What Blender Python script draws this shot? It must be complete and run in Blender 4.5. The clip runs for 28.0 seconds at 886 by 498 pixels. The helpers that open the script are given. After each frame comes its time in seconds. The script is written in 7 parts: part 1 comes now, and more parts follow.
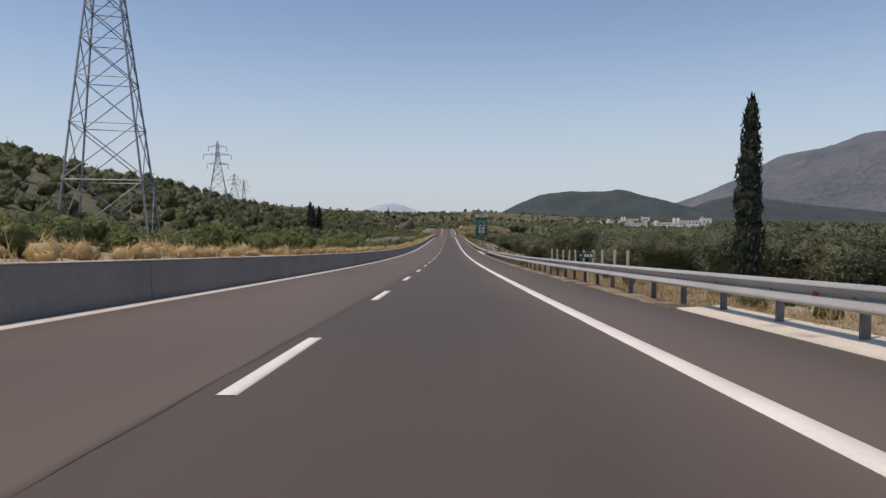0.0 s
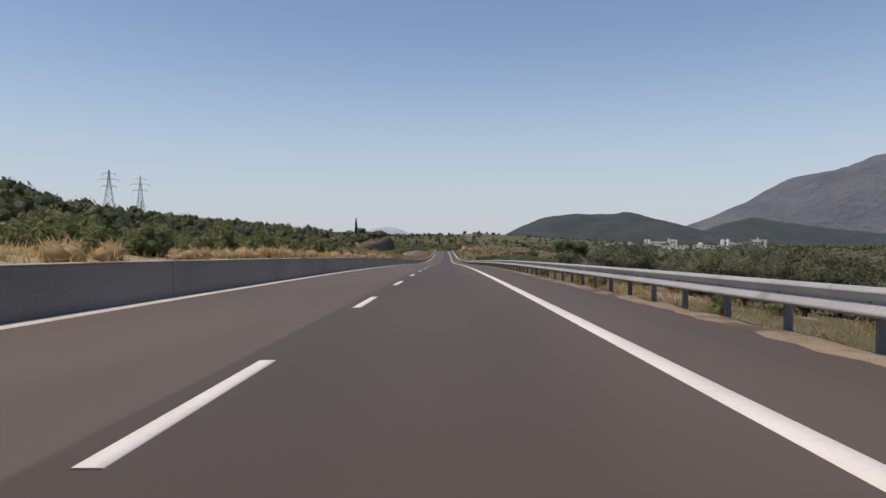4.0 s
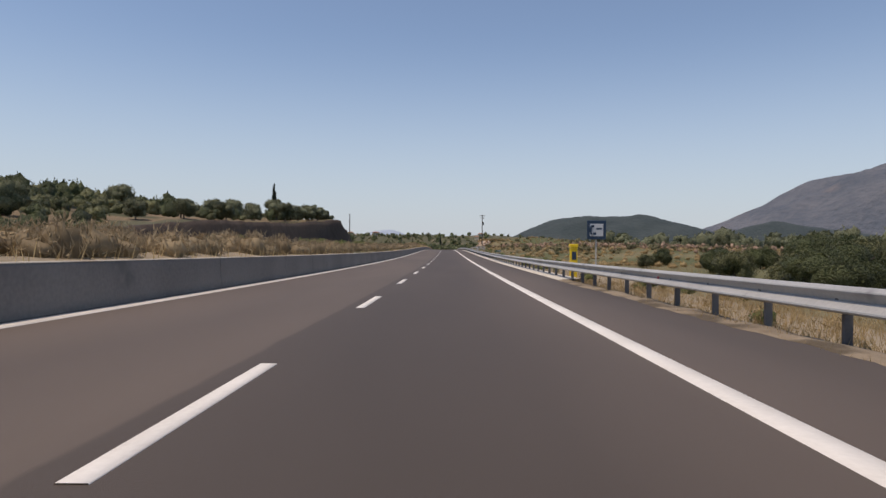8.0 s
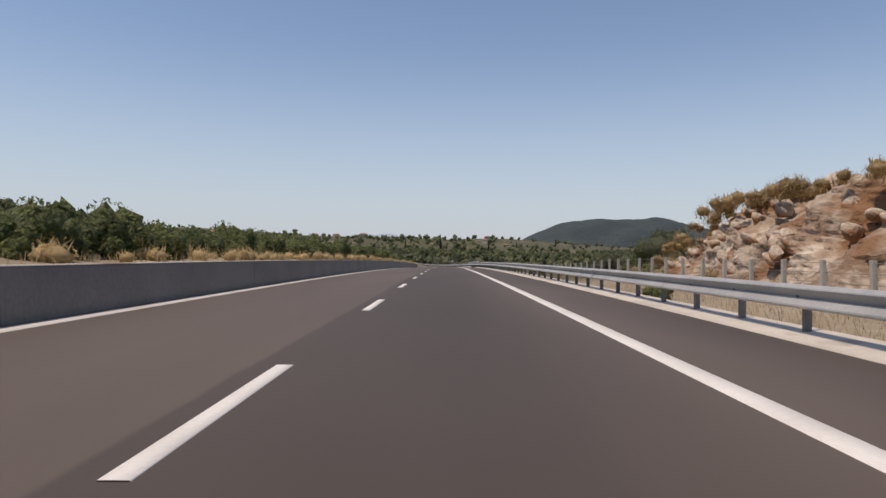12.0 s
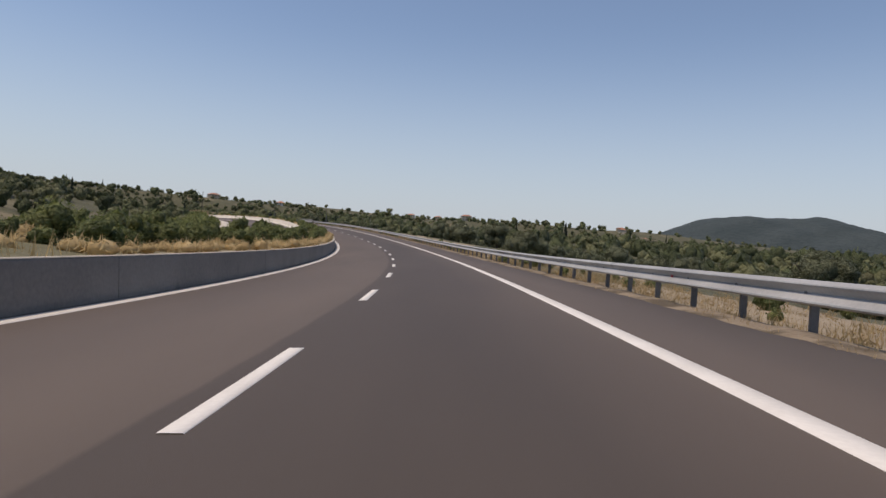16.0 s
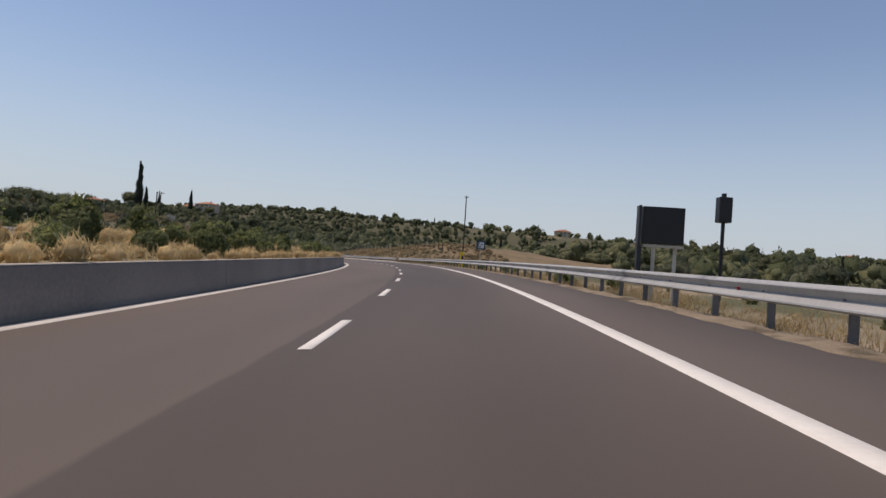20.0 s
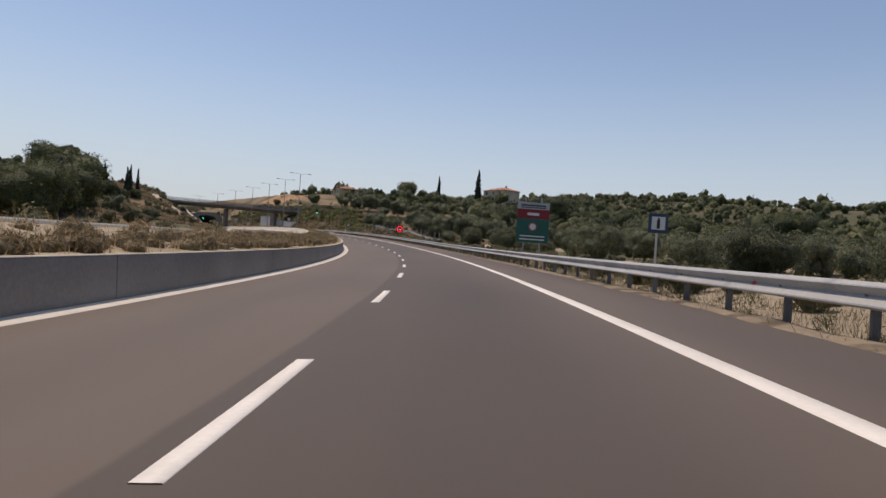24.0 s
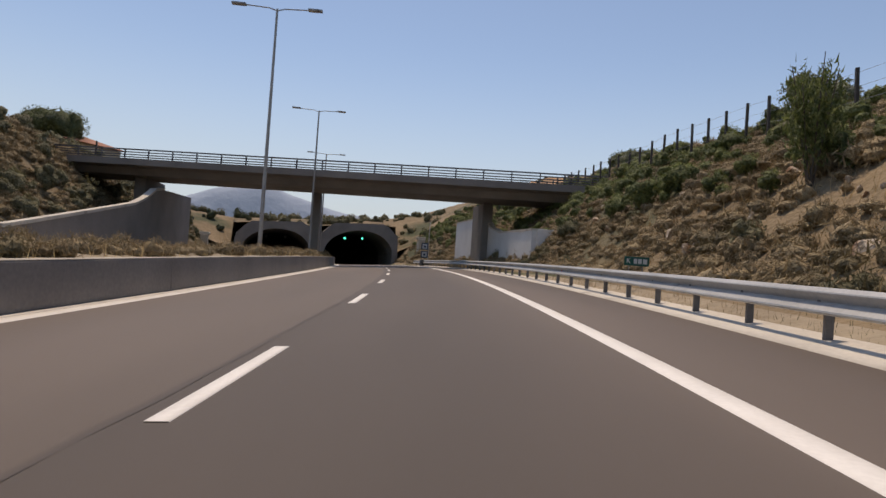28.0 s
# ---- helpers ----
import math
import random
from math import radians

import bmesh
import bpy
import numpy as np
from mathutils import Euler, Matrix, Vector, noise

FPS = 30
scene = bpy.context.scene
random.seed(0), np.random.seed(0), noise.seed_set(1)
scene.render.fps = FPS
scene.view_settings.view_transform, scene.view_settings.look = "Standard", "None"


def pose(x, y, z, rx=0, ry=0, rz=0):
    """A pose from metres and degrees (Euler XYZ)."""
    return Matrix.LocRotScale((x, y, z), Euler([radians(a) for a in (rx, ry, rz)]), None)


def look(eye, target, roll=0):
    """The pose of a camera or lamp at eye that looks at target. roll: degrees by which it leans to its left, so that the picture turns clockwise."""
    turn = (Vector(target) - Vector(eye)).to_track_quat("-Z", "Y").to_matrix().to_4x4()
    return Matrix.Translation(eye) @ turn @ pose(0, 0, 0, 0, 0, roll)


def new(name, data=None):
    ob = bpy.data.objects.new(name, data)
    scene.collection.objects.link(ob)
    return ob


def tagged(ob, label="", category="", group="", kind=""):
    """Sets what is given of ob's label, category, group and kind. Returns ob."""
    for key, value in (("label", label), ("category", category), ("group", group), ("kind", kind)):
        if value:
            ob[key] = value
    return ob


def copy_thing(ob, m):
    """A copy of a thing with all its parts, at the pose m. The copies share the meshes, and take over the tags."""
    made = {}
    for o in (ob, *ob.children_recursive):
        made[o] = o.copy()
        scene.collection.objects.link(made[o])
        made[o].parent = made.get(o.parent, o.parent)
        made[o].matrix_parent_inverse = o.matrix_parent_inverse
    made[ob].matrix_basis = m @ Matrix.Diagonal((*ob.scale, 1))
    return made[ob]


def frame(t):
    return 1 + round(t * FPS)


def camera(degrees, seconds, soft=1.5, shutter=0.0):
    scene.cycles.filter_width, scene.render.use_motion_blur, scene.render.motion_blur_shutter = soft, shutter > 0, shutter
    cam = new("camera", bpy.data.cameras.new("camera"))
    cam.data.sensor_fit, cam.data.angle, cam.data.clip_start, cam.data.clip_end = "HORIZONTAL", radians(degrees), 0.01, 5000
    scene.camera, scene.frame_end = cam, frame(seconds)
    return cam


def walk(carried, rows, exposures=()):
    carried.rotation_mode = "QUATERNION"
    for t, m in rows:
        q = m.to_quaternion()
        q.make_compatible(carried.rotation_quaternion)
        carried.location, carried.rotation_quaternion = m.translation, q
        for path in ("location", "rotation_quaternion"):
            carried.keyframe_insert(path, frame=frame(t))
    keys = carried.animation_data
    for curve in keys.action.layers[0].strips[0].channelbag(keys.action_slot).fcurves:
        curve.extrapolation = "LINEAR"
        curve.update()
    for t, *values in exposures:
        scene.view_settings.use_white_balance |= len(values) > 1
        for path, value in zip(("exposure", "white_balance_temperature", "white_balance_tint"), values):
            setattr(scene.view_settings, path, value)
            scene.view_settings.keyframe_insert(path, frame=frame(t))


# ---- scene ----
# ---- the road as a line in space: metres along it (s), metres right of the lane line (d), metres over it (h) ----
S = 0.69                     # the whole place is drawn at this size
KNOT, STEP = 45.0, 2.0
KAPPA = [-7.8, -5.9, 8.3, -2.0, 1.6, 1.1, 2.9, 2.7, 1.9, -9.6, -2.4, 8.0, 11.3, -2.9, -1.8, 13.5, -8.4, 2.3, 87.5, 209.6, 263.0, 265.3, 249.6, 236.4, 247.5, 244.1, 245.3, 254.5, 258.2, 238.1, 259.2, 276.6, 240.8, 229.2, 229.9, 226.8, 226.8, 226.8, 226.8, 226.8, 226.8, 226.8, 226.8]
BEND = [15.40, 31.29, 34.60, 16.01, 0.84, -15.43, -18.34, -5.33, 16.17, 22.16, 18.81, 16.84, 10.69, -5.53, -16.95, -16.71, -19.24, -10.06, -7.55, 2.44, 42.88, 56.83, 32.97, -16.47, -28.85, -25.94, -14.81, -6.37, 5.35, 16.52, 24.54, 32.63, -2.78, -19.51, -31.61, -36.50, -37.05, -37.11, -37.12, -37.12, -37.12, -37.12, -37.12]
G0, H_EYE, YAW0, PITCH0 = -0.05303, 1.037, 0.537, 0.331
# seconds, metres along the road, metres right of the lane line, degrees of turn, tilt and lean
DRIVE = [
    (0, -7.54, 1.60, -0.05, 0.01, 0.12),
    (1, 49.34, 1.53, 0.25, 0.09, 0.30),
    (2, 106.23, 1.70, -0.37, -0.11, -0.02),
    (3, 162.48, 1.71, 0.23, -0.00, 0.28),
    (3.5, 190.74, 1.72, -0.05, 0.03, 0.13),
    (5.5, 303.26, 1.68, 0.07, -0.09, 0.25),
    (6, 331.33, 1.67, 0.19, -0.13, 0.15),
    (7, 387.59, 1.44, -0.07, -0.04, 0.42),
    (8, 444.15, 1.67, 0.08, 0.10, 0.35),
    (9, 500.61, 1.69, 0.12, -0.03, 0.45),
    (10, 556.77, 1.74, 0.04, -0.07, 0.20),
    (11, 612.69, 1.52, 0.22, 0.37, 0.37),
    (12, 669.07, 1.50, -0.22, 0.25, 0.37),
    (12.5, 697.37, 1.66, -0.12, 0.24, 0.04),
    (14.5, 809.12, 1.54, -0.25, 0.15, 0.38),
    (15, 837.24, 1.56, -0.44, 0.02, 0.38),
    (16, 893.46, 1.48, 0.16, -0.16, 0.56),
    (17, 949.68, 1.80, -0.25, -0.04, 0.15),
    (18, 1005.34, 1.69, 0.22, -0.09, 0.19),
    (19, 1060.21, 1.65, 0.02, 0.12, 0.08),
    (20, 1115.15, 1.52, 0.75, 0.07, 0.34),
    (20.5, 1142.83, 1.60, 0.33, -0.10, 0.27),
    (22.5, 1249.85, 1.64, -0.18, -0.01, 0.11),
    (23, 1275.75, 1.66, -0.20, -0.34, 0.10),
    (24, 1326.22, 1.27, 0.65, -0.41, 0.54),
    (25, 1374.56, 1.48, -0.52, 0.02, 0.73),
    (26, 1422.19, 1.77, -0.01, -0.08, 0.28),
    (27, 1468.53, 1.70, -0.01, 0.17, 0.57),
    (27.5, 1491.13, 1.70, -0.27, 0.06, 0.39),
    (28, 1514.14, 1.64, -0.30, 0.00, 0.74)]
BANK_S = [-8, 697, 809, 865, 949, 1115, 1325, 1513]
BANK = [0, 0.3, 1.8, 2.8, 3.2, 3.5, 3.2, 3.2]

GRID = np.arange(-320.0, 1960.0, STEP)


def summed(values, start):
    out = np.concatenate([[0], np.cumsum((values[1:] + values[:-1]) / 2 * STEP)])
    return out - out[np.argmin(abs(GRID))] + start


_knots = np.arange(len(KAPPA)) * KNOT
_inside = (GRID > -20.1)
PSI = summed(np.interp(GRID, _knots, np.array(KAPPA) * 1e-5) * _inside, 0.0)
GRADE = summed(np.interp(GRID, _knots, np.array(BEND) * 1e-5) * _inside, G0)
RX, RY, RZ = summed(-np.sin(PSI), 0), summed(np.cos(PSI), 0), summed(GRADE, 0)


def bank(s):
    return np.tan(np.radians(np.interp(s, BANK_S, BANK)))


def lift(s, d):
    """The opposite carriageway stands a little higher than this one round the bend."""
    return 0.75 * np.clip((s - 850) / 110, 0, 1) * np.clip((1545 - s) / 90, 0, 1) * np.clip((-d - 6.5) / 2.4, 0, 1) * np.clip((60 + d) / 35, 0, 1)


def road(s, d=0.0, h=0.0):
    """The place (true metres) at s along the road, d to its right and h over it; arrays or numbers."""
    s, d, h = np.broadcast_arrays(*[np.asarray(v, float) for v in (s, d, h)])
    psi = np.interp(s, GRID, PSI)
    return np.stack([np.interp(s, GRID, RX) + np.cos(psi) * d, np.interp(s, GRID, RY) + np.sin(psi) * d,
                     np.interp(s, GRID, RZ) + bank(s) * np.clip(d, -22, 22) - 0.034 * np.clip(d - 3.9, 0, 3.2) + lift(s, d) + h], -1)


def heading(s):
    return math.degrees(float(np.interp(s, GRID, PSI)))


def glide(t, ts, vs):
    """A smooth curve through the values."""
    ts, vs = np.asarray(ts), np.asarray(vs)
    m = np.gradient(vs, ts)
    i = int(np.clip(np.searchsorted(ts, t) - 1, 0, len(ts) - 2))
    w = ts[i + 1] - ts[i]
    u = (t - ts[i]) / w
    return ((2 * u**3 - 3 * u**2 + 1) * vs[i] + (u**3 - 2 * u**2 + u) * w * m[i]
            + (3 * u**2 - 2 * u**3) * vs[i + 1] + (u**3 - u**2) * w * m[i + 1])


cam = camera(70.0, 28.0)
_drive = np.array(DRIVE)
rows = []
for _k in range(141):
    _t = _k * 0.2
    _s, _lat, _yaw, _tilt, _lean = [float(glide(_t, _drive[:, 0], _drive[:, j])) for j in range(1, 6)]
    _eye = road(_s, _lat, H_EYE) * S
    rows.append((_t, pose(*_eye, 90 + math.degrees(math.atan(np.interp(_s, GRID, GRADE))) + PITCH0 + _tilt, 0,
                          heading(_s) + YAW0 + _yaw) @ pose(0, 0, 0, 0, 0, math.degrees(math.atan(bank(_s))) + _lean)))
walk(cam, rows, [(0.0, -0.05, 6750, 15), (12.0, -0.06, 6850, 16), (18.0, -0.15, 6800, 16), (23.0, -0.08, 7050, 17), (28.0, -0.02, 7150, 16)])

# ---- sky and sun ----
SUN_HIGH, SUN_ROUND = 69.0, 243.0        # degrees over the horizon, clockwise from +y
world = bpy.data.worlds.new("sky")
scene.world = world
world.use_nodes = True
_n = world.node_tree.nodes
_sky = _n.new("ShaderNodeTexSky")
_sky.sky_type, _sky.sun_disc = "NISHITA", False
_sky.sun_elevation, _sky.sun_rotation = radians(SUN_HIGH), radians(SUN_ROUND)
_sky.air_density, _sky.dust_density, _sky.ozone_density, _sky.altitude = 1.0, 0.25, 1.3, 50
_soft = _n.new("ShaderNodeGamma")          # hazy summer air: less contrast between zenith and horizon
_soft.inputs["Gamma"].default_value = 0.97
_n["Background"].inputs["Strength"].default_value = 0.134
world.node_tree.links.new(_sky.outputs[0], _soft.inputs["Color"])
# pale summer haze low over the horizon all round
_at, _split, _low = _n.new("ShaderNodeTexCoord"), _n.new("ShaderNodeSeparateXYZ"), _n.new("ShaderNodeMapRange")
_haze = _n.new("ShaderNodeMix")
_low.interpolation_type = "SMOOTHSTEP"
_low.inputs[1].default_value, _low.inputs[2].default_value, _low.inputs[3].default_value, _low.inputs[4].default_value = -0.06, 0.33, 0.94, 0.0
_haze.data_type = "RGBA"
_haze.inputs["B"].default_value = (3.55, 4.22, 4.98, 1)
world.node_tree.links.new(_at.outputs["Generated"], _split.inputs[0])
world.node_tree.links.new(_split.outputs["Z"], _low.inputs[0])
world.node_tree.links.new(_low.outputs[0], _haze.inputs["Factor"])
world.node_tree.links.new(_soft.outputs[0], _haze.inputs["A"])
world.node_tree.links.new(_haze.outputs["Result"], _n["Background"].inputs["Color"])
sun = new("sun", bpy.data.lights.new("sun", "SUN"))
sun.data.energy, sun.data.angle, sun.data.color = 3.15, radians(0.53), (1.0, 0.885, 0.745)
_a, _e = radians(SUN_ROUND), radians(SUN_HIGH)
sun.matrix_world = look((0, 0, 400), (-math.sin(_a) * math.cos(_e) * 100, -math.cos(_a) * math.cos(_e) * 100, 400 - math.sin(_e) * 100))
scene.view_settings.exposure = 0.0

# ---- materials ----
def material(name, low, high, rough=0.8, scale=3.0, fine=40.0, bump=0.25, metal=0.0, spread=0.5, per_piece=0.0, island=0.0, stretch=None, third=None, third_at=0.6, third_scale=0.4, coord="Object", depth=0.02, leafy=0.0, spec=0.4, grit=0.6):
    """A surface between two colours: blotches at one scale, grain at another, a third colour in patches; relief from the grain."""
    m = bpy.data.materials.new(name)
    m.use_nodes = True
    n, l = m.node_tree.nodes, m.node_tree.links
    b = n["Principled BSDF"]
    b.inputs["Roughness"].default_value, b.inputs["Metallic"].default_value = rough, metal
    b.inputs["Specular IOR Level"].default_value = spec
    tc = n.new("ShaderNodeTexCoord")
    at = tc.outputs[coord]
    if stretch:
        mp = n.new("ShaderNodeMapping")
        mp.inputs["Scale"].default_value = stretch
        l.new(at, mp.inputs[0])
        at = mp.outputs[0]
    big, grain = n.new("ShaderNodeTexNoise"), n.new("ShaderNodeTexNoise")
    big.inputs["Scale"].default_value, grain.inputs["Scale"].default_value = scale, fine
    big.inputs["Detail"].default_value, grain.inputs["Detail"].default_value = 5, 4
    l.new(at, big.inputs["Vector"])
    l.new(at, grain.inputs["Vector"])
    add = n.new("ShaderNodeMath")
    add.operation = "ADD"
    l.new(big.outputs["Fac"], add.inputs[0])
    half = n.new("ShaderNodeMath")
    half.operation = "MULTIPLY_ADD"
    half.inputs[1].default_value, half.inputs[2].default_value = grit, -grit / 2
    l.new(grain.outputs["Fac"], half.inputs[0])
    l.new(half.outputs[0], add.inputs[1])
    value = add.outputs[0]
    for amount, node, socket in ((per_piece, "ShaderNodeObjectInfo", "Random"), (island, "ShaderNodeNewGeometry", "Random Per Island")):
        if amount:
            info = n.new(node)
            mix = n.new("ShaderNodeMath")
            mix.operation = "MULTIPLY_ADD"
            mix.inputs[1].default_value = amount
            l.new(info.outputs[socket], mix.inputs[0])
            l.new(value, mix.inputs[2])
            shift = n.new("ShaderNodeMath")
            shift.operation = "SUBTRACT"
            shift.inputs[1].default_value = amount / 2
            l.new(mix.outputs[0], shift.inputs[0])
            value = shift.outputs[0]
    ramp = n.new("ShaderNodeValToRGB")
    ramp.color_ramp.elements[0].position, ramp.color_ramp.elements[1].position = 0.5 - spread / 2, 0.5 + spread / 2
    ramp.color_ramp.elements[0].color, ramp.color_ramp.elements[1].color = (*low, 1), (*high, 1)
    l.new(value, ramp.inputs[0])
    colour = ramp.outputs[0]
    if third:
        patch = n.new("ShaderNodeTexNoise")
        patch.inputs["Scale"].default_value, patch.inputs["Detail"].default_value = third_scale, 6
        l.new(at, patch.inputs["Vector"])
        cut = n.new("ShaderNodeMapRange")
        cut.inputs[1].default_value, cut.inputs[2].default_value = third_at - 0.05, third_at + 0.05
        l.new(patch.outputs["Fac"], cut.inputs[0])
        blend = n.new("ShaderNodeMix")
        blend.data_type = "RGBA"
        l.new(cut.outputs[0], blend.inputs["Factor"])
        l.new(colour, blend.inputs["A"])
        blend.inputs["B"].default_value = (*third, 1)
        colour = blend.outputs["Result"]
    l.new(colour, b.inputs["Base Color"])
    if leafy:
        b.inputs["Transmission Weight"].default_value = 0.0
        thin = n.new("ShaderNodeBsdfTranslucent")
        l.new(colour, thin.inputs[0])
        both = n.new("ShaderNodeMixShader")
        both.inputs[0].default_value = leafy
        l.new(b.outputs[0], both.inputs[1])
        l.new(thin.outputs[0], both.inputs[2])
        l.new(both.outputs[0], n["Material Output"].inputs[0])
    if bump:
        bp = n.new("ShaderNodeBump")
        bp.inputs["Strength"].default_value, bp.inputs["Distance"].default_value = bump, depth
        l.new(grain.outputs["Fac"], bp.inputs["Height"])
        l.new(bp.outputs[0], b.inputs["Normal"])
    return m


def plain(name, colour, rough=0.5, metal=0.0):
    return material(name, tuple(c * 0.88 for c in colour), tuple(min(1, c * 1.1) for c in colour), rough, 2.0, 60, 0.05, metal)


def glowing(name, colour, strength):
    m = bpy.data.materials.new(name)
    m.use_nodes = True
    b = m.node_tree.nodes["Principled BSDF"]
    b.inputs["Base Color"].default_value = (*colour, 1)
    b.inputs["Emission Color"].default_value = (*colour, 1)
    b.inputs["Emission Strength"].default_value = strength
    return m


def asphalt_material():
    """Two lanes laid side by side: the grain, long streaks along the way, darker wheel tracks, the seam."""
    m = material("asphalt", (0.083, 0.0615, 0.0452), (0.140, 0.1045, 0.0775), 0.72, 0.06, 55, 0.35, 0, 0.6, coord="UV", stretch=(6, 1, 1), depth=0.006, spec=0.5)
    n, l = m.node_tree.nodes, m.node_tree.links
    b = n["Principled BSDF"]
    colour = b.inputs["Base Color"].links[0].from_socket
    tc = n.new("ShaderNodeTexCoord")
    sep = n.new("ShaderNodeSeparateXYZ")
    l.new(tc.outputs["UV"], sep.inputs[0])
    # the right-hand lane was laid later and is darker
    seam = n.new("ShaderNodeMapRange")
    seam.inputs[1].default_value, seam.inputs[2].default_value = -0.28, -0.22
    wob = n.new("ShaderNodeTexNoise")
    wob.inputs["Scale"].default_value = 0.8
    l.new(tc.outputs["UV"], wob.inputs["Vector"])
    off = n.new("ShaderNodeMath")
    off.operation = "MULTIPLY_ADD"
    off.inputs[1].default_value = 0.10
    l.new(wob.outputs["Fac"], off.inputs[0])
    l.new(sep.outputs["X"], off.inputs[2])
    l.new(off.outputs[0], seam.inputs[0])
    edge = n.new("ShaderNodeMapRange")
    edge.inputs[1].default_value, edge.inputs[2].default_value = 2.3, 4.0
    l.new(sep.outputs["X"], edge.inputs[0])
    lane = n.new("ShaderNodeMath")
    lane.operation = "SUBTRACT"
    l.new(seam.outputs[0], lane.inputs[0])
    l.new(edge.outputs[0], lane.inputs[1])
    dark = n.new("ShaderNodeMix")
    dark.data_type, dark.blend_type = "RGBA", "MULTIPLY"
    fac = n.new("ShaderNodeMath")
    fac.operation = "MULTIPLY"
    fac.inputs[1].default_value = 0.95
    l.new(lane.outputs[0], fac.inputs[0])
    l.new(fac.outputs[0], dark.inputs["Factor"])
    l.new(colour, dark.inputs["A"])
    dark.inputs["B"].default_value = (0.63, 0.625, 0.63, 1)
    l.new(dark.outputs["Result"], b.inputs["Base Color"])
    return m


ASPHALT = asphalt_material()
PAINT = material("road_paint", (0.64, 0.595, 0.525), (0.84, 0.79, 0.71), 0.6, 1.5, 30, 0.2, 0, 0.7, depth=0.004)
EDGE_PAINT = material("worn_road_paint", (0.52, 0.47, 0.40), (0.72, 0.67, 0.60), 0.65, 1.2, 25, 0.2, 0, 0.7, depth=0.004)
CONCRETE = material("weathered_concrete", (0.175, 0.153, 0.136), (0.275, 0.244, 0.214), 0.85, 0.55, 18, 0.18, 0, 0.6, third=(0.11, 0.10, 0.092), third_at=0.74, third_scale=0.9)
# paler than the wall concrete: sun on the wall's top put into colour
LIT_TOP = material("lit_wall_top", (0.38, 0.33, 0.26), (0.56, 0.50, 0.41), 0.85, 1.1, 22, 0.25, 0, 0.7, third=(0.27, 0.19, 0.12), third_at=0.62, third_scale=0.5)
PALE_CONCRETE = material("pale_concrete", (0.46, 0.41, 0.34), (0.66, 0.60, 0.50), 0.85, 0.8, 20, 0.3, 0, 0.6, third=(0.36, 0.31, 0.25), third_at=0.64, third_scale=1.2)
# brighter copy of the pale concrete, with the sun on the wall painted in
SUNLIT_WALL = material("sunlit_concrete", (0.62, 0.56, 0.46), (0.80, 0.74, 0.63), 0.85, 0.8, 20, 0.3, 0, 0.6, third=(0.48, 0.42, 0.33), third_at=0.66, third_scale=1.2)
STEEL = material("galvanised_steel", (0.34, 0.335, 0.32), (0.50, 0.49, 0.465), 0.5, 1.2, 25, 0.06, 0.12, 0.6, third=(0.22, 0.215, 0.21), third_at=0.68, third_scale=1.5)
RAIL_POST = material("dark_barrier_post", (0.105, 0.102, 0.105), (0.20, 0.192, 0.188), 0.55, 3, 30, 0.1, 0.35, 0.6, per_piece=0.5)
POST_STEEL = material("dull_steel_post", (0.260, 0.245, 0.230), (0.416, 0.392, 0.360), 0.5, 3, 30, 0.1, 0.55, 0.6, per_piece=0.4)
SOIL = material("dry_ground", (0.22, 0.172, 0.112), (0.40, 0.325, 0.222), 0.95, 0.22, 3.0, 0.6, 0, 0.7, third=(0.10, 0.10, 0.045), third_at=0.55, third_scale=0.05, depth=0.15)
SCRUB_FLOOR = material("scrub_floor", (0.058, 0.060, 0.030), (0.130, 0.120, 0.066), 0.95, 0.12, 1.4, 0.8, 0, 0.7, third=(0.205, 0.168, 0.098), third_at=0.63, third_scale=0.04, depth=0.4)
BANK_FLOOR = material("brown_bank", (0.135, 0.096, 0.052), (0.285, 0.208, 0.118), 0.95, 0.30, 3.0, 0.8, 0, 0.7, third=(0.075, 0.075, 0.035), third_at=0.56, third_scale=0.12, depth=0.2)
ORANGE_EARTH = material("orange_earth", (0.28, 0.155, 0.075), (0.48, 0.30, 0.165), 0.95, 0.15, 1.5, 0.7, 0, 0.7, third=(0.16, 0.12, 0.06), third_at=0.64, third_scale=0.2, depth=0.3)
FIELD = material("dry_field", (0.120, 0.105, 0.050), (0.250, 0.205, 0.105), 0.95, 0.25, 3.0, 0.7, 0, 0.7, third=(0.095, 0.105, 0.040), third_at=0.56, third_scale=0.06, depth=0.15)
RED_ROCK = material("reddish_rock", (0.105, 0.058, 0.036), (0.36, 0.245, 0.17), 0.9, 0.8, 7, 0.7, 0, 0.6, per_piece=0.5, island=0.5, depth=0.08)
PALE_ROCK = material("pale_limestone", (0.24, 0.165, 0.105), (0.66, 0.555, 0.43), 0.9, 0.45, 4, 0.9, 0, 0.45, third=(0.24, 0.125, 0.060), third_at=0.53, third_scale=0.35, island=0.3, depth=0.14, grit=0.9)
OLIVE_LEAF = material("olive_leaves", (0.092, 0.105, 0.050), (0.275, 0.290, 0.165), 0.6, 0.8, 11, 1.0, 0, 0.7, per_piece=0.35, island=0.55, leafy=0.22, depth=0.30, grit=2.2)
SHRUB_LEAF = material("shrub_leaves", (0.078, 0.086, 0.036), (0.245, 0.246, 0.112), 0.65, 0.25, 7, 1.0, 0, 0.7, per_piece=0.4, island=0.5, third=(0.125, 0.112, 0.055), third_at=0.66, third_scale=0.03, leafy=0.2, depth=0.30, grit=2.2)
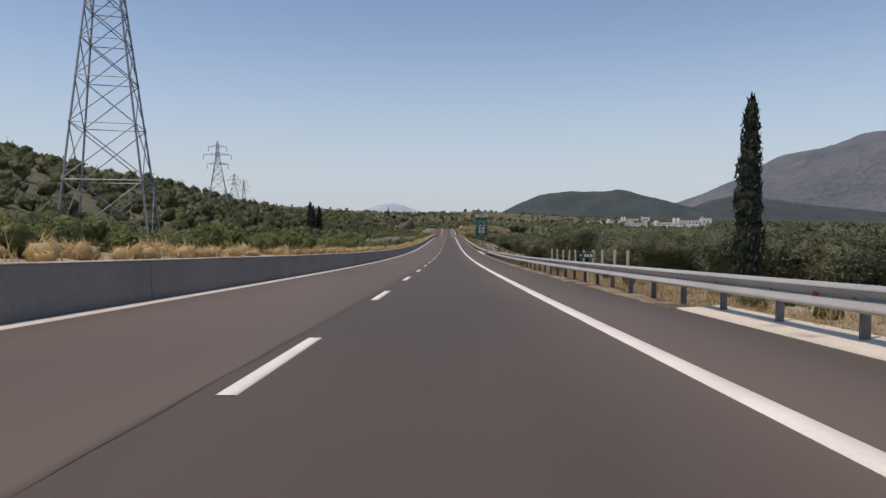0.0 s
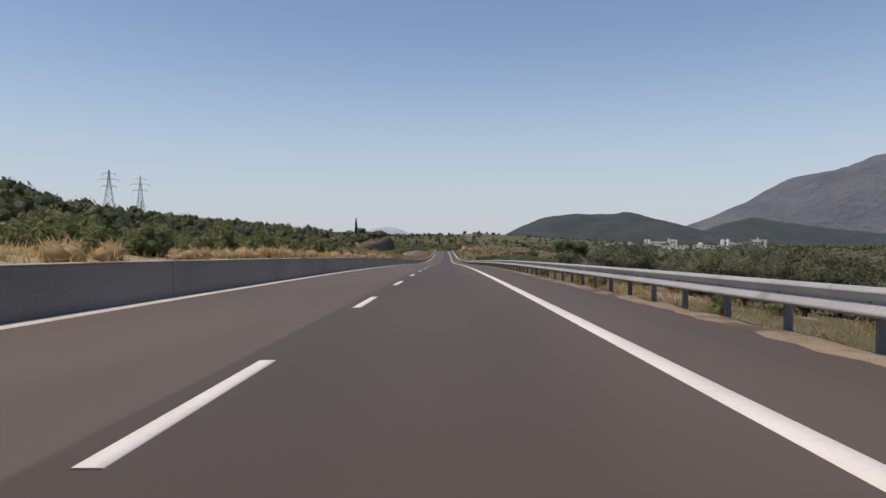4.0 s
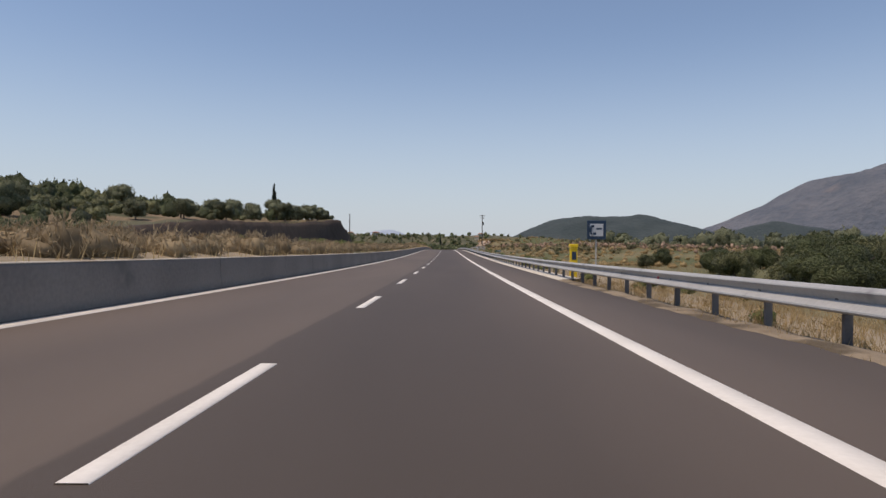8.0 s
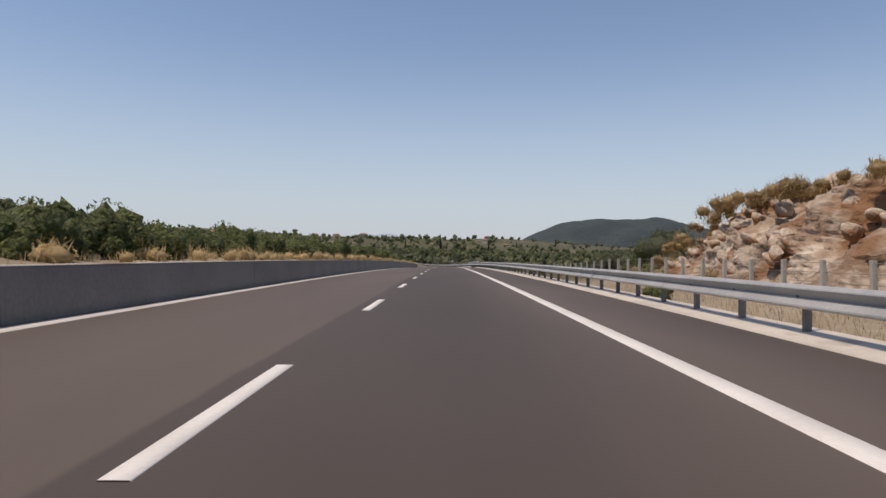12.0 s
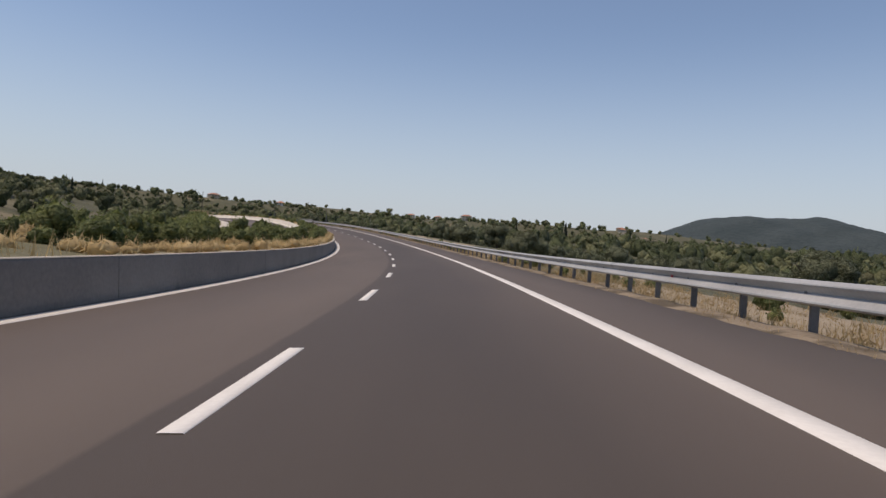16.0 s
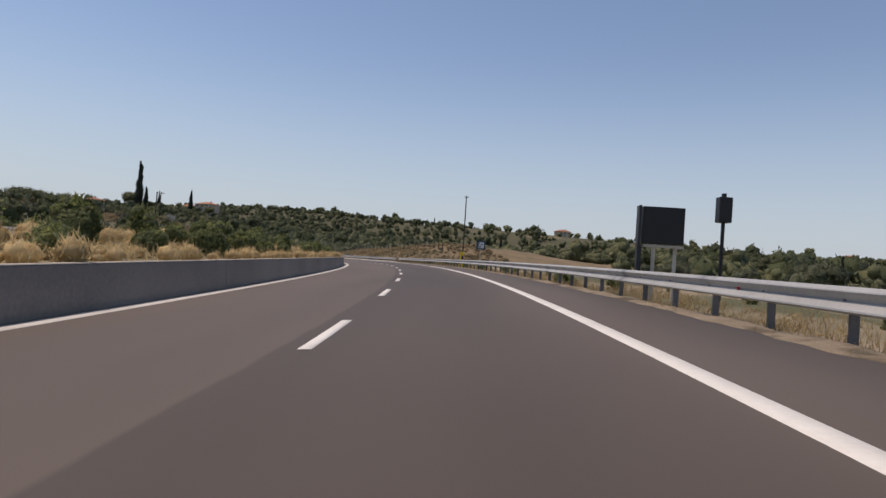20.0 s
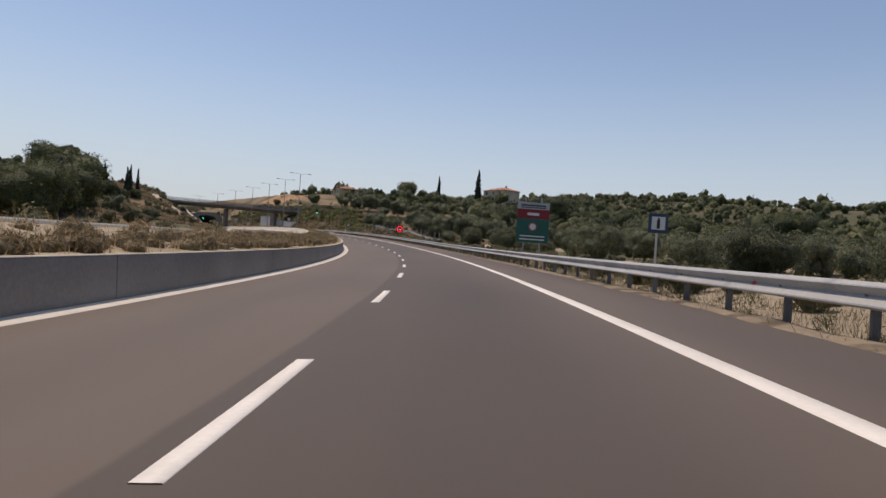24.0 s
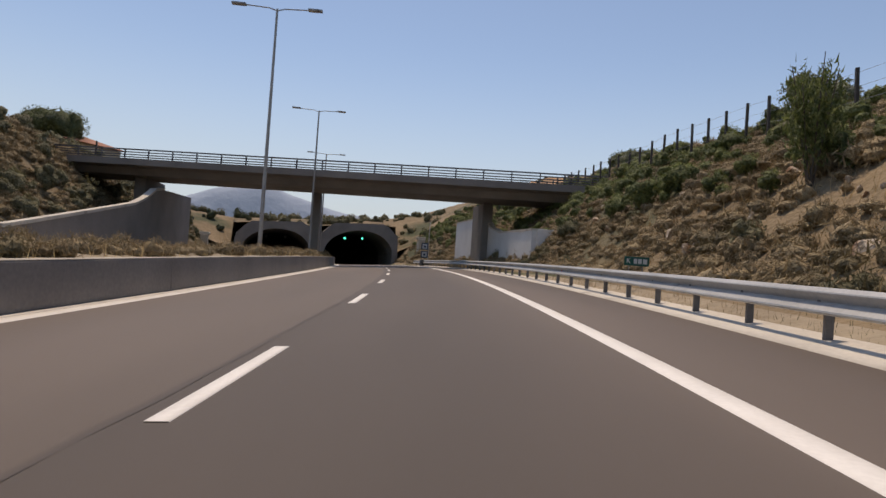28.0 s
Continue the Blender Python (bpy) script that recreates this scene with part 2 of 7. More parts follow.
GREEN_LEAF = material("green_leaves", (0.118, 0.150, 0.046), (0.335, 0.362, 0.131), 0.6, 0.8, 12, 1.0, 0, 0.7, per_piece=0.35, island=0.5, leafy=0.42, depth=0.30, grit=2.2)
DEEP_LEAF = material("deep_green_leaves", (0.050, 0.064, 0.024), (0.170, 0.195, 0.078), 0.6, 0.5, 10, 1.0, 0, 0.7, per_piece=0.4, island=0.5, leafy=0.25, depth=0.30, grit=2.2)
CYPRESS_LEAF = material("cypress_foliage", (0.009, 0.016, 0.009), (0.030, 0.042, 0.021), 0.7, 1.2, 14, 0.8, 0, 0.8, per_piece=0.3, island=0.5, leafy=0.12)
STRAW = material("dry_grass", (0.290, 0.200, 0.092), (0.580, 0.432, 0.222), 0.8, 0.4, 5, 0, 0, 0.8, island=0.6, leafy=0.42)
GOLD_GRASS = material("golden_dry_grass", (0.46, 0.33, 0.150), (0.78, 0.61, 0.33), 0.8, 0.4, 5, 0, 0, 0.8, island=0.6, leafy=0.45)
BROWN_BRUSH = material("brown_dry_brush", (0.210, 0.155, 0.082), (0.460, 0.350, 0.200), 0.85, 0.25, 14, 0.8, 0, 0.7, island=0.6, third=(0.105, 0.100, 0.048), third_at=0.64, third_scale=0.15, leafy=0.2, depth=0.2, grit=1.8)
DRY_SHRUB = material("dry_shrub_leaves", (0.120, 0.112, 0.055), (0.300, 0.268, 0.140), 0.7, 0.3, 9, 1.0, 0, 0.7, island=0.5, third=(0.085, 0.095, 0.042), third_at=0.57, third_scale=0.1, leafy=0.2, depth=0.30, grit=2.2)
REED = material("dry_brush", (0.230, 0.172, 0.098), (0.460, 0.356, 0.213), 0.8, 0.3, 5, 0, 0, 0.8, island=0.6, leafy=0.25)
BARK = material("bark", (0.07, 0.055, 0.042), (0.17, 0.14, 0.11), 0.9, 2, 18, 0.6, 0, 0.7, stretch=(1, 1, 0.3))
TIMBER = material("dark_timber_pole", (0.05, 0.042, 0.036), (0.11, 0.095, 0.08), 0.8, 2, 18, 0.4, 0, 0.7, stretch=(1, 1, 0.2))
PYLON_STEEL = plain("pylon_steel", (0.30, 0.31, 0.32), 0.55, 0.5)
FENCE_POST = plain("concrete_fence_post", (0.46, 0.43, 0.38), 0.8)
DARK_METAL = plain("dark_painted_metal", (0.028, 0.032, 0.034), 0.5)
BLACK = plain("black_plastic", (0.012, 0.012, 0.013), 0.4)
SIGN_GREEN = plain("green_sign_face", (0.006, 0.085, 0.066), 0.45)
SIGN_BLUE = plain("blue_sign_face", (0.02, 0.045, 0.085), 0.45)
SIGN_WHITE = plain("white_sign_face", (0.55, 0.57, 0.57), 0.45)
SIGN_YELLOW = plain("yellow_lettering", (0.50, 0.34, 0.03), 0.5)
SIGN_RED = plain("red_sign_face", (0.42, 0.035, 0.03), 0.5)
YELLOW = plain("yellow_paint", (0.80, 0.56, 0.02), 0.45)
WHITE_WALL = material("white_render", (0.62, 0.60, 0.56), (0.80, 0.79, 0.76), 0.8, 0.4, 8, 0.1, 0, 0.6, per_piece=0.3)
TAN_WALL = material("ochre_render", (0.40, 0.33, 0.24), (0.60, 0.52, 0.40), 0.8, 0.4, 8, 0.1, 0, 0.6, per_piece=0.4)
TILE = material("terracotta_tiles", (0.26, 0.11, 0.065), (0.46, 0.22, 0.13), 0.85, 0.8, 9, 0.4, 0, 0.6, per_piece=0.3)
GLASS = plain("dark_window_pane", (0.03, 0.035, 0.04), 0.15)
DARK_HILL = material("wooded_hill", (0.028, 0.042, 0.044), (0.062, 0.078, 0.078), 0.95, 0.012, 0.09, 0.9, 0, 0.7, third=(0.13, 0.11, 0.09), third_at=0.72, third_scale=0.006, depth=6)
# the haze of distance is mixed into these two mountain colours
HAZED_BARE_MOUNTAIN = material("hazed_bare_mountain", (0.078, 0.094, 0.118), (0.148, 0.152, 0.168), 0.95, 0.0045, 0.03, 0.9, 0, 0.5, third=(0.185, 0.165, 0.165), third_at=0.66, third_scale=0.0020, depth=25)
HAZED_MOUNTAIN = material("hazed_blue_mountain", (0.33, 0.385, 0.46), (0.37, 0.425, 0.50), 1.0, 0.002, 0.02, 0.3, 0, 0.6, depth=20)

# ---- building tools ----
def link(name, verts, faces, mat, parent=None, label="", smooth=False, uv=None, kind="", category=""):
    """One mesh object from arrays in true metres, at the place's drawn size."""
    verts = np.asarray(verts, np.float32).reshape(-1, 3) * S
    me = bpy.data.meshes.new(name)
    if isinstance(faces, np.ndarray):
        n, k = faces.shape
        me.vertices.add(len(verts))
        me.vertices.foreach_set("co", verts.ravel())
        me.loops.add(n * k)
        me.loops.foreach_set("vertex_index", faces.astype(np.int32).ravel())
        me.polygons.add(n)
        me.polygons.foreach_set("loop_start", np.arange(0, n * k, k, dtype=np.int32))
        me.update(calc_edges=True)
    else:
        me.from_pydata(verts.tolist(), [], faces)
    if uv is not None:
        layer = me.uv_layers.new(name="UVMap")
        index = np.empty(len(me.loops), np.int32)
        me.loops.foreach_get("vertex_index", index)
        layer.data.foreach_set("uv", np.asarray(uv, np.float32)[index].ravel())
    if smooth:
        me.polygons.foreach_set("use_smooth", np.ones(len(me.polygons), bool))
    me.materials.append(mat)
    ob = new(name, me)
    ob.parent = parent
    return tagged(ob, label, category, "", kind)


def part(name, bm, mat, parent, label=""):
    """A bmesh (true metres) as one mesh under a thing or a part."""
    bmesh.ops.recalc_face_normals(bm, faces=bm.faces)
    bmesh.ops.scale(bm, vec=(S, S, S), verts=bm.verts)
    me = bpy.data.meshes.new(name)
    bm.to_mesh(me)
    bm.free()
    me.materials.append(mat)
    ob = new(name, me)
    ob.parent = parent
    return tagged(ob, label)


def thing(name, label, category, at=None, turn=0.0, group=""):
    """An Empty at a thing's base: at is (s, d, h) on the road's line or an (x, y, z) Vector; turn in degrees from the road's heading."""
    ob = new(name)
    ob.empty_display_size = 0.3
    if at is not None:
        ob.matrix_basis = spot(*at, turn) if not isinstance(at, Vector) else pose(*(at * S), 0, 0, turn)
    return tagged(ob, label, category, group)


def spot(s, d, h=0.0, turn=0.0):
    return pose(*(road(s, d, h) * S), 0, 0, heading(s) + turn)


def place(x, y, z, turn=0.0, size=1.0):
    return pose(x * S, y * S, z * S, 0, 0, turn) @ Matrix.Scale(size, 4)


def box(bm, x0, x1, y0, y1, z0, z1, soft=0.0):
    r = bmesh.ops.create_cube(bm, size=1)
    for v in r["verts"]:
        v.co = ((x0, x1)[v.co.x > 0], (y0, y1)[v.co.y > 0], (z0, z1)[v.co.z > 0])
    if soft:
        edges = list({e for v in r["verts"] for e in v.link_edges})
        bmesh.ops.bevel(bm, geom=edges, offset=soft, segments=2, affect="EDGES", profile=0.6)
    return bm


def boxed(*a, soft=0.0):
    return box(bmesh.new(), *a, soft=soft)


def rod(bm, a, b, r0, r1=None, sides=8):
    """A tapered round bar from a to b."""
    a, b = Vector(a), Vector(b)
    q = (b - a).to_track_quat("Z", "Y").to_matrix().to_4x4()
    m = Matrix.Translation((a + b) / 2) @ q
    bmesh.ops.create_cone(bm, cap_ends=True, segments=sides, radius1=r0, radius2=r0 if r1 is None else r1, depth=(b - a).length, matrix=m)
    return bm


def rodded(*a, **k):
    return rod(bmesh.new(), *a, **k)


def bent(bm, points, r, sides=8):
    """A round tube along a line of points."""
    ring = []
    pts = [Vector(p) for p in points]
    for i, p in enumerate(pts):
        way = (pts[min(i + 1, len(pts) - 1)] - pts[max(i - 1, 0)]).normalized()
        u = way.orthogonal().normalized() if i == 0 else (ring_u - way * ring_u.dot(way)).normalized()
        ring_u = u
        w = way.cross(u)
        ring.append([bm.verts.new(p + (u * math.cos(t) + w * math.sin(t)) * r) for t in np.linspace(0, 2 * math.pi, sides, endpoint=False)])
    for a, b in zip(ring, ring[1:]):
        for i in range(sides):
            bm.faces.new((a[i], a[(i + 1) % sides], b[(i + 1) % sides], b[i]))
    bm.faces.new(ring[0][::-1]), bm.faces.new(ring[-1])
    return bm


def ribbon(name, profile, s0, s1, mat, step=4.0, parent=None, label="", kind="", closed=False, wobble=0.0, category="", caps=True):
    """A profile of (d, h) points drawn out along the road from s0 to s1; profile may be a function of s."""
    ss = np.linspace(s0, s1, max(2, int(math.ceil((s1 - s0) / step)) + 1))
    rings = [np.array(profile(s) if callable(profile) else profile, float) for s in ss]
    k = len(rings[0])
    V, UV = [], []
    for s, r in zip(ss, rings):
        jig = (np.random.rand(k, 2) - 0.5) * wobble
        V.append(road(s, r[:, 0] + jig[:, 0], r[:, 1] + jig[:, 1]))
        UV.append(np.stack([r[:, 0], np.full(k, s)], -1))
    V, UV = np.concatenate(V), np.concatenate(UV)
    m = k if closed else k - 1
    i, j = np.meshgrid(np.arange(len(ss) - 1), np.arange(m), indexing="ij")
    a = (i * k + j).ravel()
    b = (i * k + (j + 1) % k).ravel()
    F = np.stack([a, b, b + k, a + k], -1)
    if closed and caps:
        faces = F.tolist() + [list(range(k))[::-1], [len(V) - k + q for q in range(k)]]
        return link(name, V, faces, mat, parent, label, uv=UV, kind=kind, category=category)
    return link(name, V, F, mat, parent, label, uv=UV, kind=kind, category=category)


def lettering(text, size, x, z, y, mat, parent, name="lettering", align="CENTER"):
    """Raised letters on a sign that faces -y."""
    cu = bpy.data.curves.new(name, "FONT")
    cu.body, cu.size, cu.align_x, cu.align_y, cu.extrude, cu.resolution_u = text, size * S, align, "CENTER", 0.004, 3
    tmp = new(name, cu)
    me = bpy.data.meshes.new_from_object(tmp.evaluated_get(bpy.context.evaluated_depsgraph_get()))
    bpy.data.objects.remove(tmp)
    me.materials.clear()
    me.materials.append(mat)
    ob = new(name, me)
    ob.parent = parent
    ob.matrix_basis = pose(x * S, y * S, z * S, 90, 0, 0)
    return ob

# ---- the land: heights beside the road ----
# rows: metres along the road; heights over the road at the distances of RIGHT_D / LEFT_D from the lane line
RIGHT_D = [6.4, 9, 13, 20, 35, 60, 130, 350]
RIGHT = [(-150, -0.10, -0.25, -0.7, -1.5, -2.2, -3.4, -6, -9), (90, -0.10, -0.25, -0.7, -1.5, -2.2, -3.4, -6, -9),
         (150, -0.10, -0.25, -0.9, -2.6, -3.6, -4.6, -6, -9), (430, -0.10, -0.25, -0.9, -2.4, -3.2, -3.8, -5, -9), (500, -0.1, -0.1, -0.3, -0.4, -0.2, 0.2, -1, -8), (560, -0.1, 0.0, 0.1, 0.5, 1.0, 1.2, 0, -8),
         (660, -0.1, 0.0, 0.3, 0.9, 1.6, 1.6, 0, -8), (676, -0.1, 0.0, 0.1, 3.0, 3.8, 3.0, 0, -8), (692, -0.1, 0.0, 0.1, 3.9, 5.2, 3.6, 0, -8), (706, -0.1, 0.0, 0.1, 1.6, 4.0, 2.6, 0, -8),
         (722, -0.1, -0.2, -0.5, -0.6, -0.6, -1, -3, -8), (775, -0.2, -1.0, -3.0, -5, -7, -8, -9, -11), (828, -0.2, -1.0, -3.0, -5, -7, -8, -9, -11),
         (860, -0.10, -0.3, -0.9, -2.0, -4, -6, -8, -8), (1040, -0.10, -0.25, -0.6, -1.3, -3.0, -5, -5, -4), (1085, -0.10, -0.3, -0.7, -1.5, -2.8, -4, -3, 0),
         (1150, -0.10, -0.25, -0.6, -1.2, -2.0, -2, 0, 8), (1225, -0.1, 0.0, -0.2, -0.4, -0.4, 0, 3, 12), (1250, -0.1, 0.2, 1.6, 3.4, 4.0, 3, 5, 14), (1300, -0.1, 0.2, 1.3, 2.3, 2.7, 2, 5, 14),
         (1318, -0.1, 0.0, 0.5, 1.2, 1.6, 1.6, 5, 14), (1334, -0.1, -0.1, -0.4, -1.0, -1.5, -1, 5, 14), (1440, -0.1, -0.2, -0.5, -0.8, -0.5, 1.5, 7, 9), (1480, -0.1, 0.0, 0.3, 0.8, 1.6, 3.5, 8, 11), (1505, -0.1, 0.2, 1.0, 1.8, 2.8, 4.8, 9, 12),
         (1529, -0.1, 0.6, 4.2, 7.0, 8.2, 9, 12, 14), (1554, -0.1, 0.5, 4.6, 8.6, 9.8, 11, 14, 15), (1560, -0.1, 0.0, 3.8, 8.8, 10.0, 11, 14, 15), (1592, -0.1, 0.0, 4.0, 9.4, 12.5, 16, 19, 17), (1634, -0.1, 0.9, 5.5, 10, 18, 22, 22, 20), (1960, -0.1, 1, 6, 10, 17, 22, 22, 20)]
LEFT_D = [20.5, 23, 27, 33, 40, 60, 130, 350]
LEFT = [(-150, -0.1, 0.1, 0.6, 1.6, 2.8, 9, 28.5, 56), (120, -0.1, 0.1, 0.6, 1.4, 2.4, 8, 24.5, 52), (250, -0.1, 0.1, 0.5, 1.2, 2.2, 6.4, 19.5, 46), (350, -0.1, 0.1, 0.5, 1.0, 1.8, 5.0, 16.5, 40), (480, -0.1, 0.1, 0.6, 1.6, 2.6, 4.8, 12.5, 31), (510, -0.1, 0.1, 0.5, 1.6, 3.0, 5.2, 11.5, 26),
        (560, -0.1, 0.2, 0.5, 2.4, 5.4, 6.8, 12, 26), (600, -0.1, 0.2, 0.5, 2.8, 6.2, 7.8, 12.5, 26), (640, -0.1, 0.2, 0.6, 3.6, 8.1, 8.6, 11.5, 26), (672, -0.1, 0.2, 0.6, 4.4, 10.2, 10.4, 12.5, 28), (690, -0.1, 0.2, 0.6, 3.4, 7.4, 8.2, 11.5, 26), (703, -0.1, 0.1, 0.5, 1.5, 3.4, 6, 13, 25), (714, -0.1, 0, 0.4, 1.0, 1.8, 4.5, 11, 24),
        (760, -0.1, -0.2, -0.3, -0.2, 0, 1.5, 7, 22), (830, -0.1, -0.2, 0.2, 0.8, 1.5, 4, 13, 26), (960, -0.1, 0, 0.5, 1.2, 2.0, 5, 12, 24), (1100, -0.1, 0, 0.4, 0.9, 1.5, 3, 8, 16), (1200, -0.1, 0.2, 1.0, 2.2, 3.0, 4, 7, 12),
        (1270, -0.1, 0.8, 3.2, 5.8, 6.2, 6, 7, 12), (1320, -0.1, 1.2, 4.4, 7.2, 7.6, 6.5, 6, 12), (1334, -0.1, 1.0, 3.4, 7.4, 7.6, 6, 6, 12), (1350, -0.1, 0.8, 2.8, 7.0, 7.2, 6, 6, 12), (1366, -0.1, 0.4, 1.6, 4.4, 5.0, 4, 6, 12), (1380, -0.1, 0.1, 0.4, 0.9, 1.8, 3, 6, 12), (1440, -0.1, 0.2, 0.8, 1.6, 2.4, 4, 7, 12), (1500, -0.1, 0.3, 1.1, 2.2, 3.0, 5, 8, 12), (1526, -0.1, 0.6, 1.9, 3.4, 4.3, 5.6, 8.5, 12), (1544, -0.1, 1.0, 3.4, 7.0, 8.2, 9, 10, 12),
        (1570, -0.1, 1.2, 5.0, 11.2, 12.2, 12.5, 12, 12), (1590, -0.1, 1.2, 4.5, 10.8, 12.2, 12.5, 12, 12), (1640, -0.1, 1.2, 5.0, 10, 12.0, 13, 13, 13), (1960, -0.1, 1.2, 5, 10, 12.0, 13, 13, 13)]
# broad rises: x, y, height, reach along x and y, turn in degrees
RISES = [(-572, 1455, 25.7, 150, 80, 30), (-400, 1540, 17.5, 150, 80, 25), (-313, 1950, 30.0, 260, 130, 10), (-720, 1420, 15.2, 140, 90, 0), (-160, 1750, 22.7, 240, 120, 0),
         (-1100, 1500, 56.4, 350, 250, 20), (-420, 500, 26.0, 220, 520, 0), (-700, 2300, 58.6, 500, 220, 0), (200, 2400, 23.7, 600, 200, 0), (-330, 1620, 13.0, 90, 90, 0),
         (-90, 1980, 4.4, 140, 120, 0), (120, 2200, 20.1, 200, 150, 0), (-460, 1560, 8.4, 90, 70, 30), (-640, 1340, 2.9, 80, 60, 60), (20, 1750, 11.9, 150, 90, 0), (-340, 620, 14.0, 80, 80, 0)]
_rs, _ls = np.array([r[0] for r in RIGHT]), np.array([r[0] for r in LEFT])
_rh, _lh = np.array([r[1:] for r in RIGHT]), np.array([r[1:] for r in LEFT])
# the cutting on the left rises in one steep step between 36 and 38.5 m
_cut = ((_ls > 500) & (_ls < 710))[:, None]
_low, _top = _lh[:, 3:4], _lh[:, 4:5]
_low = np.where(_cut, np.minimum(_low, 1.0), _low)
_lh = np.concatenate([_lh[:, :3], _low, np.where(_cut, 1.1, _low * 0.57 + _top * 0.43), np.where(_cut, _top, _low * 0.21 + _top * 0.79), _lh[:, 4:]], 1)
LEFT_D = LEFT_D[:4] + [36.0, 38.5] + LEFT_D[4:]


def fade(a, b, v):
    u = np.clip((v - a) / (b - a), 0, 1)
    return u * u * (3 - 2 * u)


def table(s, d, ss, dd, hh):
    """Heights between the rows and columns of a table."""
    i = np.clip(np.searchsorted(ss, s) - 1, 0, len(ss) - 2)
    u = fade(0, 1, (s - ss[i]) / (ss[i + 1] - ss[i]))
    dd = np.asarray(dd, float)
    j = np.clip(np.searchsorted(dd, d) - 1, 0, len(dd) - 2)
    v = np.clip((d - dd[j]) / (dd[j + 1] - dd[j]), 0, 1)
    return (hh[i, j] * (1 - u) + hh[i + 1, j] * u) * (1 - v) + (hh[i, j + 1] * (1 - u) + hh[i + 1, j + 1] * u) * v


def beside(s, d):
    """Height of the land over the road line at s, d."""
    s, d = np.broadcast_arrays(np.asarray(s, float), np.asarray(d, float))
    h = np.where(d > 0, table(s, np.clip(d, 6.4, 350), _rs, RIGHT_D, _rh), table(s, np.clip(-d, 20.5, 350), _ls, LEFT_D, _lh))
    h = np.where((d > -20.6) & (d < 6.3), -0.12, h)
    return h


def waves(x, y, size, seed=0.0):
    """Cheap rolling noise, about -1 to 1."""
    x, y = x / size + seed * 3.1, y / size - seed * 1.7
    return (np.sin(x * 1.9 + 1.3 * np.sin(y * 1.3)) + np.sin(y * 2.3 + 1.7 * np.sin(x * 0.9 + 2)) + 0.5 * np.sin(x * 4.7 + y * 3.1) + 0.5 * np.sin(y * 5.3 - x * 3.7)) / 3.0


def nearest(x, y):
    """s and d of world points (true metres)."""
    sel = np.arange(0, len(GRID), 4)
    s, d = np.empty(len(x)), np.empty(len(x))
    for i in range(0, len(x), 4000):
        q = slice(i, i + 4000)
        k = sel[np.argmin((x[q, None] - RX[sel]) ** 2 + (y[q, None] - RY[sel]) ** 2, axis=1)]
        dx, dy = x[q] - RX[k], y[q] - RY[k]
        s[q] = GRID[k] - np.sin(PSI[k]) * dx + np.cos(PSI[k]) * dy
        d[q] = np.cos(PSI[k]) * dx + np.sin(PSI[k]) * dy
    return s, d


def land(x, y):
    """Height of the land at world points, true metres."""
    x, y = np.asarray(x, float).ravel(), np.asarray(y, float).ravel()
    s, d = nearest(x, y)
    near = np.interp(s, GRID, RZ) + bank(s) * np.clip(d, -22, 22) * fade(60, 25, abs(d)) - 0.034 * np.clip(d - 3.9, 0, 3.2) + lift(s, d) + beside(s, d)
    rise = np.zeros(len(x))
    for cx, cy, h, a, b, turn in RISES:
        c, sn = math.cos(radians(turn)), math.sin(radians(turn))
        u, v = (c * (x - cx) + sn * (y - cy)) / a, (-sn * (x - cx) + c * (y - cy)) / b
        rise += h * np.exp(-u * u - v * v)
    far = -14 + rise * 1.0 + 6 * waves(x, y, 700, 1)
    w = fade(60, 330, abs(d))
    z = near * (1 - w) + np.maximum(far, np.where(d < 0, near, far)) * w
    z = z + rise * 0.9 * fade(45, 130, abs(d)) * (1 - w)
    z = z + waves(x, y, 9, 2) * 0.22 * fade(8, 16, abs(d)) * (1 + fade(40, 200, abs(d)) * 2) * np.where((d < 0) & (d > -21), 0, 1)
    return z


